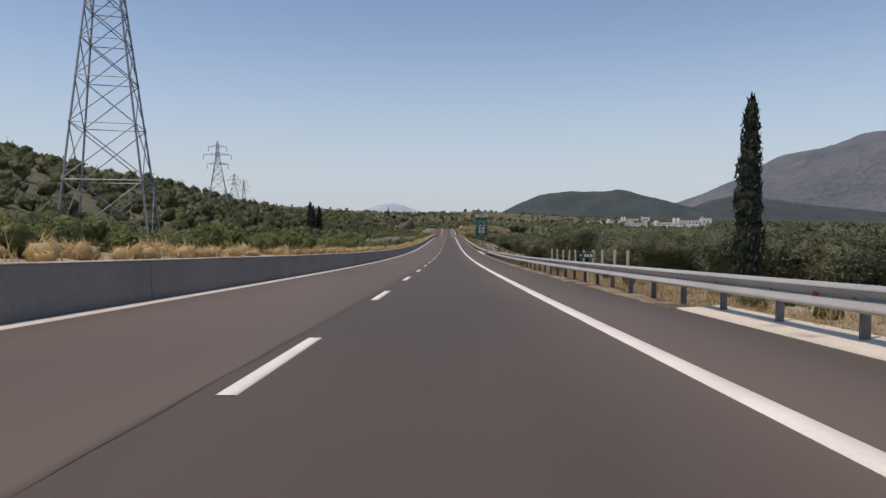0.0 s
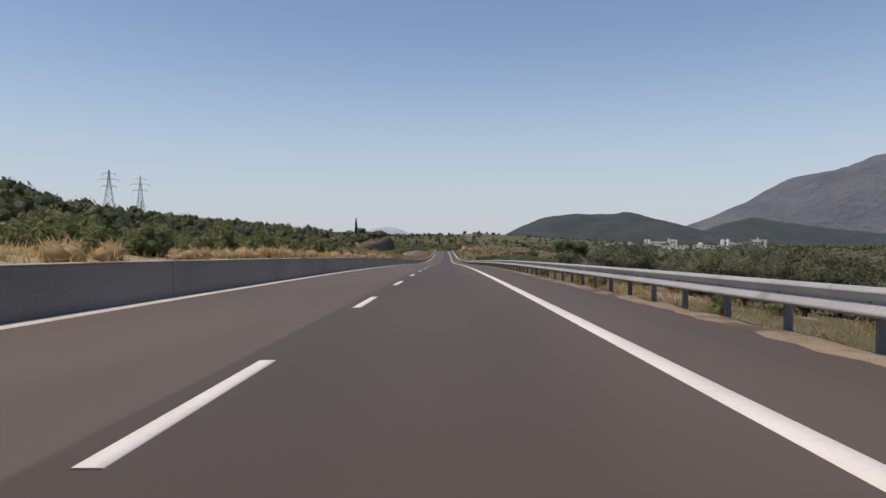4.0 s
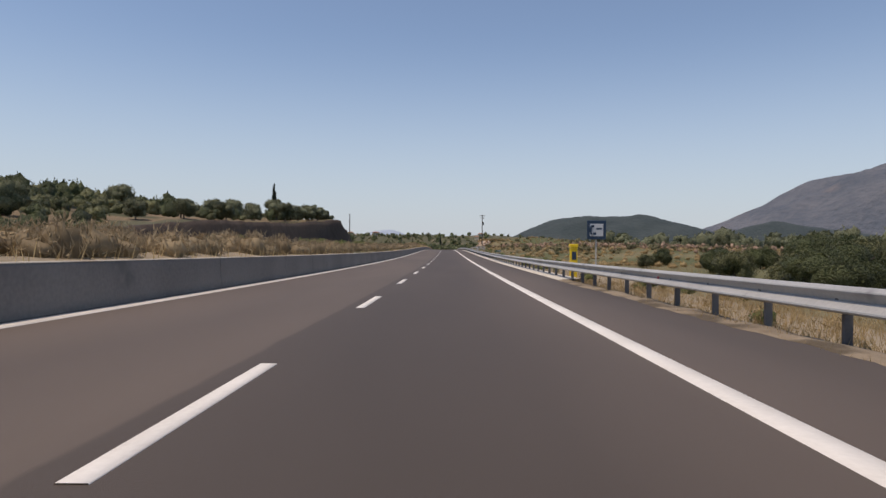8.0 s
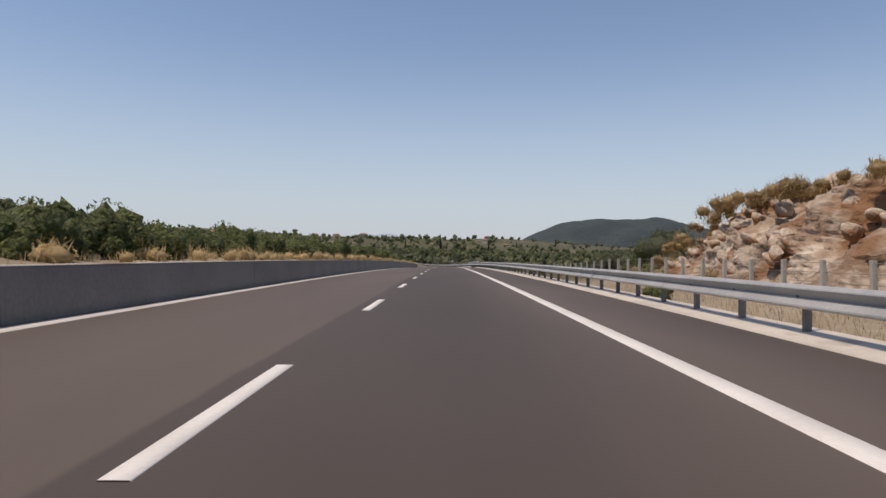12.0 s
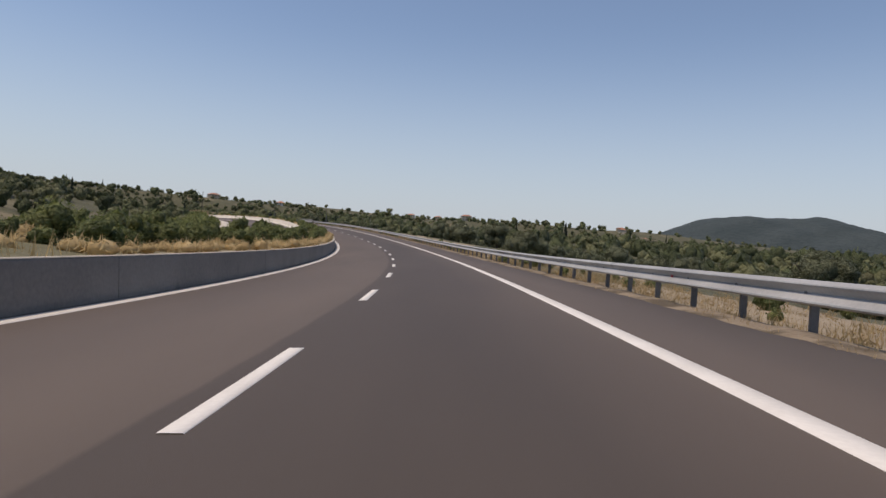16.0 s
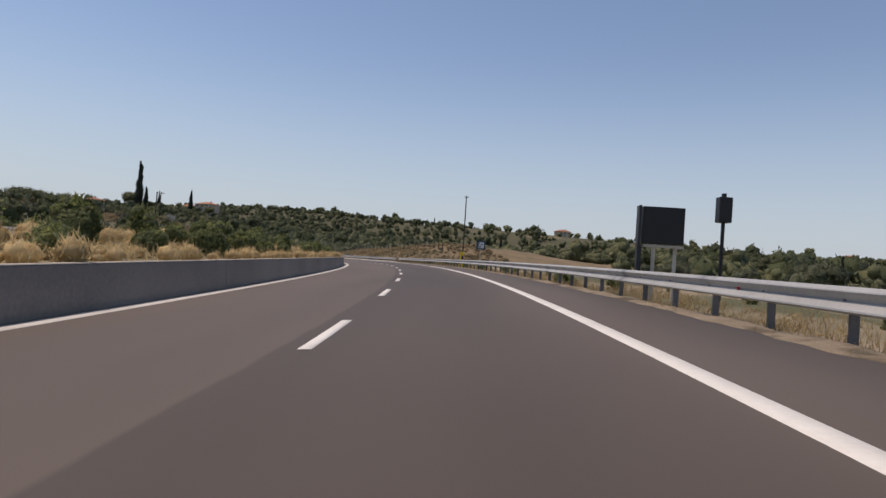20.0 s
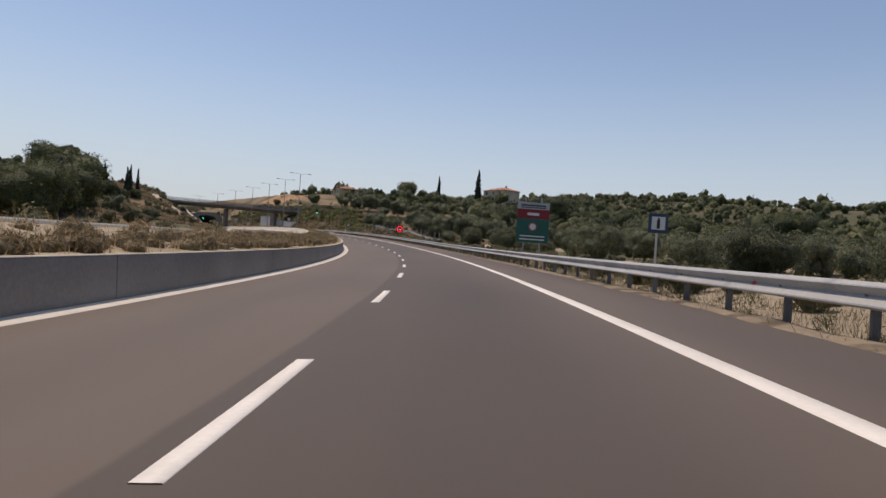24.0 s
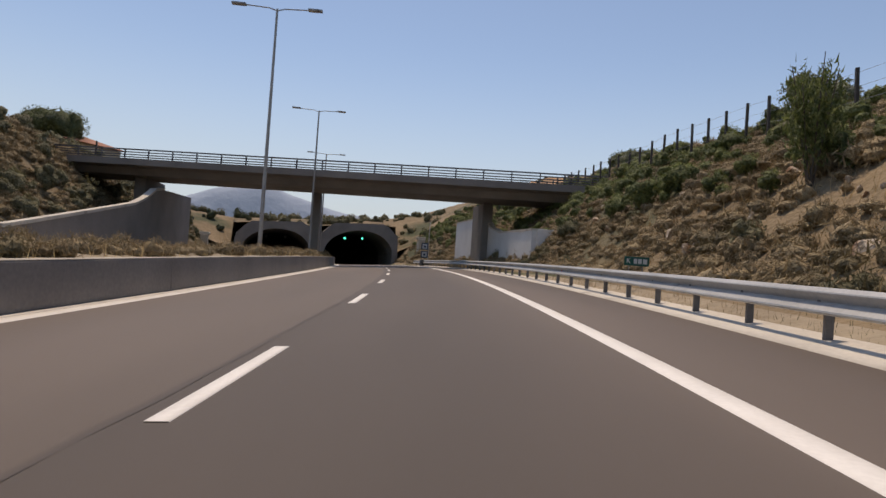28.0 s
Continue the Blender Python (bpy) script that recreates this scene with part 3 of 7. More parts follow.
def build_land():
    """One sheet: a fine strip that follows the road, and the country round it down to the horizon."""
    ss = np.arange(-140, 1700, 3.0)
    dd = np.array([-64, -56, -50, -46, -43, -40.5, -38.8, -37.4, -36, -34, -31, -28.5, -26, -24, -22, -20.5, -18, -12, -8.9, -4.6, 0, 4.5, 6.25, 6.8, 7.6, 8.6, 9.8, 11.2, 12.8, 14.5, 16.5, 18.5, 21, 24, 27, 31, 36, 42, 50, 58, 64.0])
    s2, d2 = np.meshgrid(ss, dd, indexing="ij")
    xy = road(s2.ravel(), d2.ravel())
    z = land(xy[:, 0], xy[:, 1])
    rough = np.random.RandomState(4).randn(len(z)) * 0.09
    z += rough * ((d2.ravel() > 9) | (d2.ravel() < -22))
    z = np.where((d2.ravel() > -20) & (d2.ravel() < 6), xy[:, 2] - 0.12, z)
    V1 = np.stack([xy[:, 0], xy[:, 1], z], -1)
    k = len(dd)
    i, j = np.meshgrid(np.arange(len(ss) - 1), np.arange(k - 1), indexing="ij")
    a = (i * k + j).ravel()
    F1 = np.stack([a, a + 1, a + k + 1, a + k], -1)
    # the wide country, dropped a little where the strip lies over it
    gx = np.concatenate([np.linspace(-6000, -1300, 16), np.arange(-1200, 1000, 20.0), np.linspace(1050, 6500, 24)])
    gy = np.concatenate([np.linspace(-2500, -300, 8), np.arange(-240, 2300, 20.0), np.linspace(2350, 6500, 22)])
    x2, y2 = np.meshgrid(gx, gy, indexing="ij")
    x2, y2 = x2.ravel(), y2.ravel()
    s, d = nearest(x2, y2)
    under = (abs(d) < 60) & (s > -142) & (s < 1698)
    near = (abs(d) < 82) & (s > -160) & (s < 1716)
    z2 = land(x2, y2) - np.where(under, 7.0, np.where(near, 0.6, 0))
    V2 = np.stack([x2, y2, z2], -1)
    k2 = len(gy)
    i, j = np.meshgrid(np.arange(len(gx) - 1), np.arange(k2 - 1), indexing="ij")
    a = (i * k2 + j).ravel()
    F2 = np.stack([a, a + k2, a + k2 + 1, a + 1], -1) + len(V1)
    ob = link("ground", np.concatenate([V1, V2]), np.concatenate([F1, F2]), SOIL, None, "dry grassy ground with bare earth and green patches", kind="structure", smooth=True, category="ground")
    # scrub covers the hills and the plain, brown brush the banks of the cutting
    ob.data.materials.append(SCRUB_FLOOR)
    ob.data.materials.append(BANK_FLOOR)
    ob.data.materials.append(FIELD)
    fs, fd = s2[:-1, :-1].ravel() + 1.5, d2[:-1, :-1].ravel()
    edge = 8 * waves(fs, fd, 20, 3)
    bank_part = ((fs > 1225) & (abs(fd + 7) > 14.2) & ~((fd > 0) & (fs > 1332) & (fs < 1452))) | ((fs > 500) & (fs < 720) & (fd < -44))
    index = np.where(bank_part, 2, np.where((fd < -29 + edge * 0.5) | ((fd > 17 + edge * 0.5) & ~((fs > 470) & (fs < 760)) & ~((fs > 1300) & (fs < 1460))), 1, 0))
    index = np.where((fd > 11) & (fs > 440) & (fs < 760) & (index == 0), 3, index)
    index = np.concatenate([index, np.ones(len(F2), int)]).astype(np.int32)
    ob.data.polygons.foreach_set("material_index", index)
    return ob


build_land()


# the steep earth face of the cutting on the left
def cut_face(s):
    top = float(beside(s, -40.0))
    return [(-34.6, 0.2), (-35.0, 0.10 * top + 0.2), (-35.5, 0.34 * top), (-36.2, 0.62 * top), (-36.9, 0.90 * top), (-37.5, top + 0.25), (-39.6, top + 0.18), (-41.0, top - 0.4)]


# bare earth with the shade on this face put into its colour
SHADED_EARTH = material("shaded_earth_face", (0.034, 0.023, 0.016), (0.078, 0.054, 0.038), 0.95, 0.5, 3.5, 0.8, 0, 0.7, depth=0.2)
ribbon("cut_bank", cut_face, 506, 704, SHADED_EARTH, 1.5, None, "steep bare earth face of the road cutting, coloured dark for its shade", "structure", wobble=0.35, category="earth bank")

# the lower slope inside the bend is lined, and a pale dirt track climbs the slope beyond
LINING = material("grey_slope_lining", (0.14, 0.135, 0.13), (0.22, 0.21, 0.20), 0.9, 0.4, 12, 0.3, 0, 0.6, third=(0.15, 0.14, 0.13), third_at=0.62, third_scale=0.4)
ribbon("slope_lining", lambda s: [(-d, float(beside(s, -d)) + (0.42 if 22 < d < 26.6 else -0.5)) for d in (21.6, 22.2, 23.0, 24.3, 25.6, 26.5, 26.9)], 1256, 1362, LINING, 3.0, None, "smooth grey concrete lining on the foot of the slope", "structure", category="slope lining")
TRACK = material("pale_track", (0.36, 0.30, 0.22), (0.54, 0.47, 0.37), 0.95, 0.5, 8, 0.4, 0, 0.6, depth=0.05)
ribbon("dirt_track", lambda s: [(-28.5 - 0.24 * (s - 1532) + x, float(beside(s, -28.5 - 0.24 * (s - 1532) + x)) + u) for x, u in ((3.0, -0.6), (2.5, 0.30), (0.8, 0.42), (-0.8, 0.42), (-2.5, 0.30), (-3.0, -0.6))], 1532, 1586, TRACK, 2.0, None, "pale dusty track climbing to the overpass", "structure", category="track")

# ---- carriageways ----
ribbon("road", [(-4.78, 0), (-2.4, 0.0), (0, 0), (2, 0.0), (3.9, 0), (6.15, 0.0), (6.2, -0.12)], -140, 1700, ASPHALT, 3.0, None, "dark grey two-lane motorway asphalt with a darker lane", "structure", category="road")
ribbon("road", [(-20.2, -0.12), (-20.1, 0.0), (-17, 0), (-13, 0), (-9.25, 0.0)], -140, 1700, ASPHALT, 4.0, None, "grey asphalt of the opposite carriageway", "structure", category="road")
ribbon("edge_line", [(3.63, 0.0), (3.635, 0.006), (3.865, 0.006), (3.87, 0.0)], -140, 1700, PAINT, 3.0, None, "broad white solid edge line painted on asphalt", "structure", category="road line")
ribbon("edge_line", [(-4.655, 0.0), (-4.65, 0.006), (-4.27, 0.006), (-4.265, 0.0)], -140, 1700, EDGE_PAINT, 3.0, None, "worn white solid edge line beside the concrete wall", "structure", category="road line")
ribbon("edge_line", [(-9.85, 0.0), (-9.845, 0.006), (-9.7, 0.006), (-9.69, 0.0)], -140, 1700, EDGE_PAINT, 4.0, None, "white solid edge line of the opposite carriageway", "structure", category="road line")
ribbon("edge_line", [(-17.75, 0.0), (-17.745, 0.006), (-17.55, 0.006), (-17.54, 0.0)], -140, 1700, EDGE_PAINT, 4.0, None, "white solid edge line of the opposite carriageway", "structure", category="road line")
ribbon("gutter_strip", [(-4.79, 0.0), (-4.79, 0.03), (-4.66, 0.02), (-4.655, 0.0)], 1190, 1636, PALE_CONCRETE, 3.0, None, "cream concrete gutter strip at the foot of the median wall", "structure", category="gutter")
ribbon("gutter_strip", [(-21.9, -0.2), (-21.85, 0.50), (-21.2, 0.34), (-20.4, 0.08), (-19.85, 0.012), (-19.8, 0.0)], 690, 1560, PALE_CONCRETE, 3.0, None, "cream concrete gutter strip beside the opposite carriageway", "structure", category="gutter")
lane_line = tagged(new("lane_line"), "broken white lane line painted on asphalt", "road line", kind="structure")
for _i in range(-3, 198):
    ribbon("dash", [(-0.078, 0.0), (-0.076, 0.007), (0.076, 0.007), (0.078, 0.0)], _i * 9.0 - 3.06, _i * 9.0, PAINT, 1.6, lane_line)
# worn joint between the two lanes, sealed here and there with tar
TAR = material("tar", (0.040, 0.032, 0.026), (0.078, 0.062, 0.050), 0.7, 0.6, 12, 0.1, 0, 0.6)
tar_seam = tagged(new("tar_seam"), "thin dark tar seam between the lanes", "road seam", kind="structure")
for _a, _b in ((-14, 4), (21, 34), (88, 104), (1136, 1158), (1272, 1290), (1368, 1392), (1420, 1436), (1506, 1530)):
    ribbon("seam", lambda s: [(-0.25 + 0.02 * math.sin(s * 0.7) + 0.008 * math.sin(s * 2.3), 0.0035), (-0.238 + 0.02 * math.sin(s * 0.7) + 0.012 * math.sin(s * 3.1), 0.0035)], _a, _b, TAR, 0.5, tar_seam)

# ---- median: two concrete walls with earth between ----
WALL = [(-4.80, -0.1), (-4.80, 0.10), (-4.83, 0.81), (-4.85, 0.84), (-5.05, 0.84), (-5.07, 0.81), (-5.07, -0.1)]
wall_median = tagged(new("wall_median"), "long low grey concrete wall along the median", "barrier wall", kind="structure")
for _i in range(0, 153):
    _s = -138 + _i * 12.0
    ribbon("wall_panel", WALL, _s + 0.01, _s + 11.985, CONCRETE, 3.0, wall_median, closed=True)
# added strip that paints the wall's sunlit top edge
ribbon("coping", [(-4.835, 0.842), (-4.842, 0.860), (-5.07, 0.866), (-5.085, 0.842)], -138, 1696, LIT_TOP, 3.0, None, "thin strip painted pale for the sunlit top of the median wall", "structure", category="coping")
ribbon("wall_opposite", [(-8.95, -0.1), (-8.95, 0.84), (-8.97, 0.87), (-9.18, 0.87), (-9.2, 0.84), (-9.22, -0.1)], -140, 870, CONCRETE, 6.0, None, "grey concrete wall on the far side of the median", "structure", closed=True, category="barrier wall")
# the same wall round the bend: sunlit face put into colour, foot sloped to match
ribbon("wall_opposite", [(-8.95, -0.1), (-8.95, 0.86), (-8.97, 0.90), (-9.10, 0.90), (-9.14, 0.86), (-9.34, 0.24), (-9.56, 0.05), (-9.56, -0.1)], 870, 1700, SUNLIT_WALL, 4.0, None, "concrete barrier with a sloping foot on the far side of the median, coloured pale for the sun on its face", "structure", closed=True, category="barrier wall")
ribbon("median_earth", lambda s: [(-5.06, 0.80), (-5.6, 0.86), (-6.4, 0.95 + 0.05 * math.sin(s * 0.3)), (-7.4, 0.96 + 0.05 * math.sin(s * 0.41)), (-8.4, 0.88), (-8.96, 0.80)], -140, 1700, SOIL, 3.0, None, "dry earth filling between the median walls", "structure", wobble=0.06, category="ground")

# ---- pale concrete gutters at the right edge of the paving ----
for _a, _b in ((-60, 5), (470, 772), (1228, 1300), (1498, 1600)):
    ribbon("kerb", [(6.12, -0.06), (6.13, 0.025), (6.5, 0.05), (7.0, 0.11), (7.06, 0.10), (7.07, -0.3)], _a, _b, PALE_CONCRETE, 3.0, None, "pale concrete gutter kerb beside the paved shoulder", "structure", category="kerb")


# ---- sandy fringe that creeps over the paving edge ----
SAND = material("sandy_verge", (0.175, 0.132, 0.086), (0.345, 0.275, 0.190), 0.95, 1.6, 22, 0.8, 0, 0.7, third=(0.105, 0.080, 0.050), third_at=0.55, third_scale=1.3, depth=0.04)


def fringe(s):
    w = 0.05 * math.sin(s * 0.63) + 0.04 * math.sin(s * 1.71 + 1.0) + 0.05 * math.sin(s * 5.3)
    return [(6.0 + w, -0.04), (6.06 + w, 0.008), (6.3, 0.03 + 0.012 * math.sin(s * 3.2)), (6.62, 0.015 + 0.02 * math.sin(s * 2.3)), (6.95, -0.05), (7.15, -0.3)]


for _a, _b in ((5, 78.5), (98.5, 470), (824, 1085), (1101.5, 1228), (1300, 1498)):
    ribbon("verge_fringe", fringe, _a, _b, SAND, 0.6, None, "strip of pale sand and dry litter along the paving edge", "structure", wobble=0.022, category="verge")

# ---- crash barriers ----
BEAM = [(-0.004, 0.408), (-0.060, 0.410), (-0.122, 0.428), (-0.134, 0.446), (-0.128, 0.468), (-0.022, 0.560), (-0.004, 0.572), (-0.012, 0.586), (-0.080, 0.672), (-0.086, 0.688), (-0.078, 0.706), (-0.026, 0.748), (-0.004, 0.755)]


def post_mesh():
    bm = bmesh.new()
    box(bm, -0.055, 0.055, -0.004, 0.004, -0.6, 0.70)
    box(bm, -0.055, -0.047, 0.004, 0.055, -0.6, 0.70)
    box(bm, 0.047, 0.055, 0.004, 0.055, -0.6, 0.70)
    box(bm, -0.16, -0.055, -0.03, 0.03, 0.50, 0.68)
    bmesh.ops.scale(bm, vec=(S, S, S), verts=bm.verts)
    me = bpy.data.meshes.new("post")
    bm.to_mesh(me)
    me.materials.append(RAIL_POST)
    return me


POST = post_mesh()
RED_DOT = plain("red_reflector", (0.55, 0.02, 0.03), 0.3)
_bm = boxed(-0.010, 0.004, -0.05, 0.05, 0.55, 0.605, soft=0.004)
bmesh.ops.scale(_bm, vec=(S, S, S), verts=_bm.verts)
DOT = bpy.data.meshes.new("reflector")
_bm.to_mesh(DOT)
DOT.materials.append(RED_DOT)


def guardrail(s0, s1, d=6.72, label="galvanised steel crash barrier on steel posts beside the shoulder", sign=1, gap=2.0, reflectors=True):
    """Beams of four metres that overlap, on posts."""
    rail = thing("guardrail", label, "crash barrier")
    n = int((s1 - s0) / 4.0)
    for i in range(n):
        a = s0 + i * 4.0
        front = lambda s, lap=0.004 * (i % 2): [(d - 0.14 + sign * (x - lap), h) for x, h in BEAM] + [(d - 0.14 + sign * (x - lap) + sign * 0.006, h) for x, h in BEAM[::-1]]
        ribbon("beam", front, a, a + 4.12, STEEL, 2.1, rail, closed=True)
        for j in range(int(4.0 / gap)):
            p = new("post", POST)
            p.parent = rail
            p.matrix_basis = spot(a + j * gap + 0.2, d, 0.0, 0 if sign > 0 else 180)
        if reflectors and i % 6 == 3:
            r = new("reflector", DOT)
            r.parent = rail
            r.matrix_basis = spot(a + 1.0, d - 0.172 if sign > 0 else d + 0.19, 0.0, 0)
    return rail


for _a, _b in ((-60, 78), (78, 278), (278, 470), (470, 566), (566, 782), (822, 990), (990, 1084), (1113, 1228), (1228, 1380), (1380, 1604)):
    guardrail(_a, _b)
for _a, _b in ((782, 822), (1084, 1113)):
    guardrail(_a, _b, gap=1.0)
for _a, _b in ((-60, 260), (260, 560)):
    guardrail(_a, _b, -20.75, "galvanised steel crash barrier of the opposite carriageway", -1, 4.0, False)

# ---- far hills and mountains ----
def mountain(name, label, cx, cy, base, ridge, mat, deep, facing, ruggedness, seed):
    """A long rise: ridge is a list of (along, height); deep is its half width; facing turns it (degrees)."""
    rng = np.random.RandomState(seed)
    along = np.array([r[0] for r in ridge], float)
    hs = np.array([r[1] for r in ridge], float)
    u = np.linspace(along[0], along[-1], 150)
    v = np.linspace(-1, 1, 46)
    crest = np.interp(u, along, hs)
    for _ in range(2):
        crest = np.convolve(np.pad(crest, 2, mode="edge"), [0.1, 0.2, 0.4, 0.2, 0.1], "valid")
    U, Vv = np.meshgrid(u, v, indexing="ij")
    prof = np.cos(np.clip(abs(Vv), 0, 1) * math.pi / 2) ** 1.35
    span = along[-1] - along[0]
    rough = sum(waves(U * f, Vv * deep * f + 31 * seed, span / 5, seed + f) / f for f in (1, 2.1, 4.3, 8.7))
    gully = abs(waves(U * 3, Vv * deep * 0.6, span / 6, seed + 5))
    Z = crest[:, None] * prof * (1 + ruggedness * 0.35 * rough * (1 - 0.75 * (abs(Vv) < 0.02))) - ruggedness * 0.12 * crest[:, None] * gully * np.sin(abs(Vv) * math.pi)
    Z = Z + rng.randn(*Z.shape) * 0.004 * crest.max() * (prof < 0.995)
    c, sn = math.cos(radians(facing)), math.sin(radians(facing))
    X = cx + c * U - sn * Vv * deep
    Y = cy + sn * U + c * Vv * deep
    k = len(v)
    i, j = np.meshgrid(np.arange(len(u) - 1), np.arange(k - 1), indexing="ij")
    a = (i * k + j).ravel()
    link(name, np.stack([X.ravel(), Y.ravel(), (base + Z).ravel()], -1), np.stack([a, a + k, a + k + 1, a + 1], -1), mat, None, label, True, kind="structure", category="mountain")


# heights are over the base
mountain("mountain", "dark wooded hill rising from the plain", 972, 3858, -30, [(-760, 0), (-560, 118), (-400, 170), (-200, 200), (-60, 208), (60, 214), (180, 190), (330, 150), (480, 100), (640, 40), (800, 0)], DARK_HILL, 520, -14, 0.25, 3)
mountain("mountain", "dark wooded foothill below the bare mountain", 1830, 4000, -30, [(-520, 0), (-330, 90), (-150, 150), (0, 185), (180, 170), (420, 120), (800, 70), (1300, 30), (1700, 0)], DARK_HILL, 420, -24, 0.3, 8)
# the next three carry the bluish air in their own colour
mountain("mountain", "bare mountain with pale scars, its grey tinted blue for haze", 3560, 5050, -40, [(-2300, 0), (-1850, 110), (-1500, 262), (-1100, 405), (-700, 535), (-400, 640), (-150, 725), (0, 740), (150, 725), (350, 690), (700, 600), (1200, 480), (1900, 240), (2500, 0)], HAZED_BARE_MOUNTAIN, 1300, -33, 0.55, 5)
mountain("mountain", "far mountain ridge coloured pale blue for the haze", -560, 6000, -40, [(-900, 0), (-520, 70), (-300, 115), (-120, 165), (0, 178), (90, 165), (220, 125), (330, 100), (560, 65), (900, 30), (1300, 0)], HAZED_MOUNTAIN, 350, 0, 0.3, 11)
mountain("mountain", "mountain ridge beyond the tunnel coloured pale blue for the haze", -4300, -620, -40, [(-2200, 0), (-1300, 170), (-700, 270), (-250, 380), (0, 410), (250, 370), (700, 270), (1300, 190), (2200, 0)], HAZED_MOUNTAIN, 350, 115, 0.35, 12)

# ---- plants ----
def leaf_cards(rng, centre, radius, count, size, shell=0.55, up=0.0, long=1.5):
    """Small leafy cards in an ellipsoid, thicker near its skin: vertices and faces."""
    v = rng.randn(count, 3)
    v /= np.linalg.norm(v, axis=1)[:, None]
    r = shell + (1 - shell) * rng.rand(count) ** 0.5
    p = np.asarray(centre) + v * np.asarray(radius) * r[:, None]
    a = rng.randn(count, 3)
    a[:, 2] += up * 2
    a /= np.linalg.norm(a, axis=1)[:, None]
    b = np.cross(a, v + rng.randn(count, 3) * 0.6)
    b /= np.linalg.norm(b, axis=1)[:, None] + 1e-6
    k = size * (0.6 + 0.8 * rng.rand(count))[:, None]
    a, b = a * k * long * 0.5, b * k * 0.5
    V = np.stack([p - a - b * 0.8, p - a * 0.6 + b, p + a * 1.15], 1).reshape(-1, 3)
    return V, np.arange(count * 3).reshape(-1, 3)


def lump(rng, centre, radius, rings=4, sides=7, rough=0.22):
    """A rough closed body that fills a crown from within."""
    V = []
    for i in range(rings + 1):
        th = math.pi * i / rings
        for j in range(sides):
            ph = 2 * math.pi * (j + 0.5 * (i % 2)) / sides
            r = 1 + rough * (rng.rand() - 0.5) * 2
            V.append((math.sin(th) * math.cos(ph) * r, math.sin(th) * math.sin(ph) * r, math.cos(th) * r))
    F = []
    for i in range(rings):
        for j in range(sides):
            a, b = i * sides + j, i * sides + (j + 1) % sides
            if i < rings - 1:
                F.append((a, b + sides, a + sides))
            if i:
                F.append((a, b, b + sides))
    return np.asarray(centre) + np.array(V) * np.asarray(radius), np.array(F)


def gather(pieces):
    V, F, n = [], [], 0
    for v, f in pieces:
        V.append(v)
        F.append(f + n)
        n += len(v)
    return np.concatenate(V), np.concatenate(F)


def trunk_bm(rng, height, r, forks, lean=0.2):
    bm = bmesh.new()
    top = Vector((rng.randn() * lean, rng.randn() * lean, height * 0.45))
    rod(bm, (0, 0, -0.5), top * 0.5 + Vector((rng.randn() * 0.06, rng.randn() * 0.06, 0)), r * 1.25, r * 0.9, 7)
    rod(bm, top * 0.48, top, r * 0.9, r * 0.7, 7)
    for i in range(forks):
        a = 2 * math.pi * i / forks + rng.rand()
        e = top + Vector((math.cos(a), math.sin(a), 0.9)) * height * 0.3
        rod(bm, top, e, r * 0.5, r * 0.18, 6)
    return bm


def broad_tree(name, label, category, seed, height, width, mat, blobs=7, cards=1500, size=0.3, low=0.22, group="", core=0.80, long=1.6):
    """A tree with a trunk, limbs and an uneven crown of many small leaves."""
    rng = np.random.RandomState(seed)
    t = thing(name, label, category, group=group)
    part("trunk", trunk_bm(rng, height, 0.035 * height, 4), BARK, t)
    pieces = []
    for i in range(blobs):
        a = 2 * math.pi * i / blobs + rng.rand() * 0.8
        rr = width * 0.5 * (0.30 + 0.34 * rng.rand()) * (i > 0)
        rad = width * (0.20 + 0.13 * rng.rand())
        hgt = height * (low + rad / height + (1 - low - 2 * rad / height) * rng.rand()) if i else height * 0.68
        c = (math.cos(a) * rr, math.sin(a) * rr, hgt)
        pieces.append(lump(rng, c, (rad * core, rad * core, rad * core * 0.93), rough=0.35))
        pieces.append(leaf_cards(rng, c, (rad * 1.1, rad * 1.1, rad * 1.0), cards // blobs, size, 0.6, long=long))
    V, F = gather(pieces)
    link("crown", V, F, mat, t)
    return t


def cypress(seed, height, width, label, taper=0.62, foot=0.42):
    rng = np.random.RandomState(seed)
    t = thing("cypress", label, "cypress tree")
    part("trunk", rodded((0, 0, -0.5), (0, 0, height * 0.4), width * 0.10, width * 0.05), BARK, t)
    pieces = []
    n = 16
    for i in range(n):
        u = (i + 0.5) / n
        w = width * 0.5 * min(1, (u * 3.2 + foot)) * max(0.07, (1 - u) ** taper) * (0.85 + 0.3 * rng.rand())
        c = (rng.randn() * 0.03 * width, rng.randn() * 0.03 * width, height * (0.03 + 0.96 * u))
        pieces.append(lump(rng, c, (w * 0.9, w * 0.9, height / n * 0.95), 4, 8))
        pieces.append(leaf_cards(rng, c, (w * 1.08, w * 1.08, height / n * 1.15), 150, 0.03 * width + 0.06, 0.75, up=1.4, long=3.2))
    pieces.append(leaf_cards(rng, (0, 0, height * 0.985), (width * 0.05, width * 0.05, height * 0.03), 14, 0.22, 0.3, up=2, long=3))
    V, F = gather(pieces)
    link("crown", V, F, CYPRESS_LEAF, t)
    return t


def shrub_template(rng, cards, size, rough=0.35, flat=0.8, rings=4, sides=6):
    return gather([lump(rng, (0, 0, 0.30), (0.42, 0.42, 0.38 * flat), rings, sides, rough), leaf_cards(rng, (0, 0, 0.36), (0.55, 0.55, 0.5 * flat), cards, size, 0.6)])


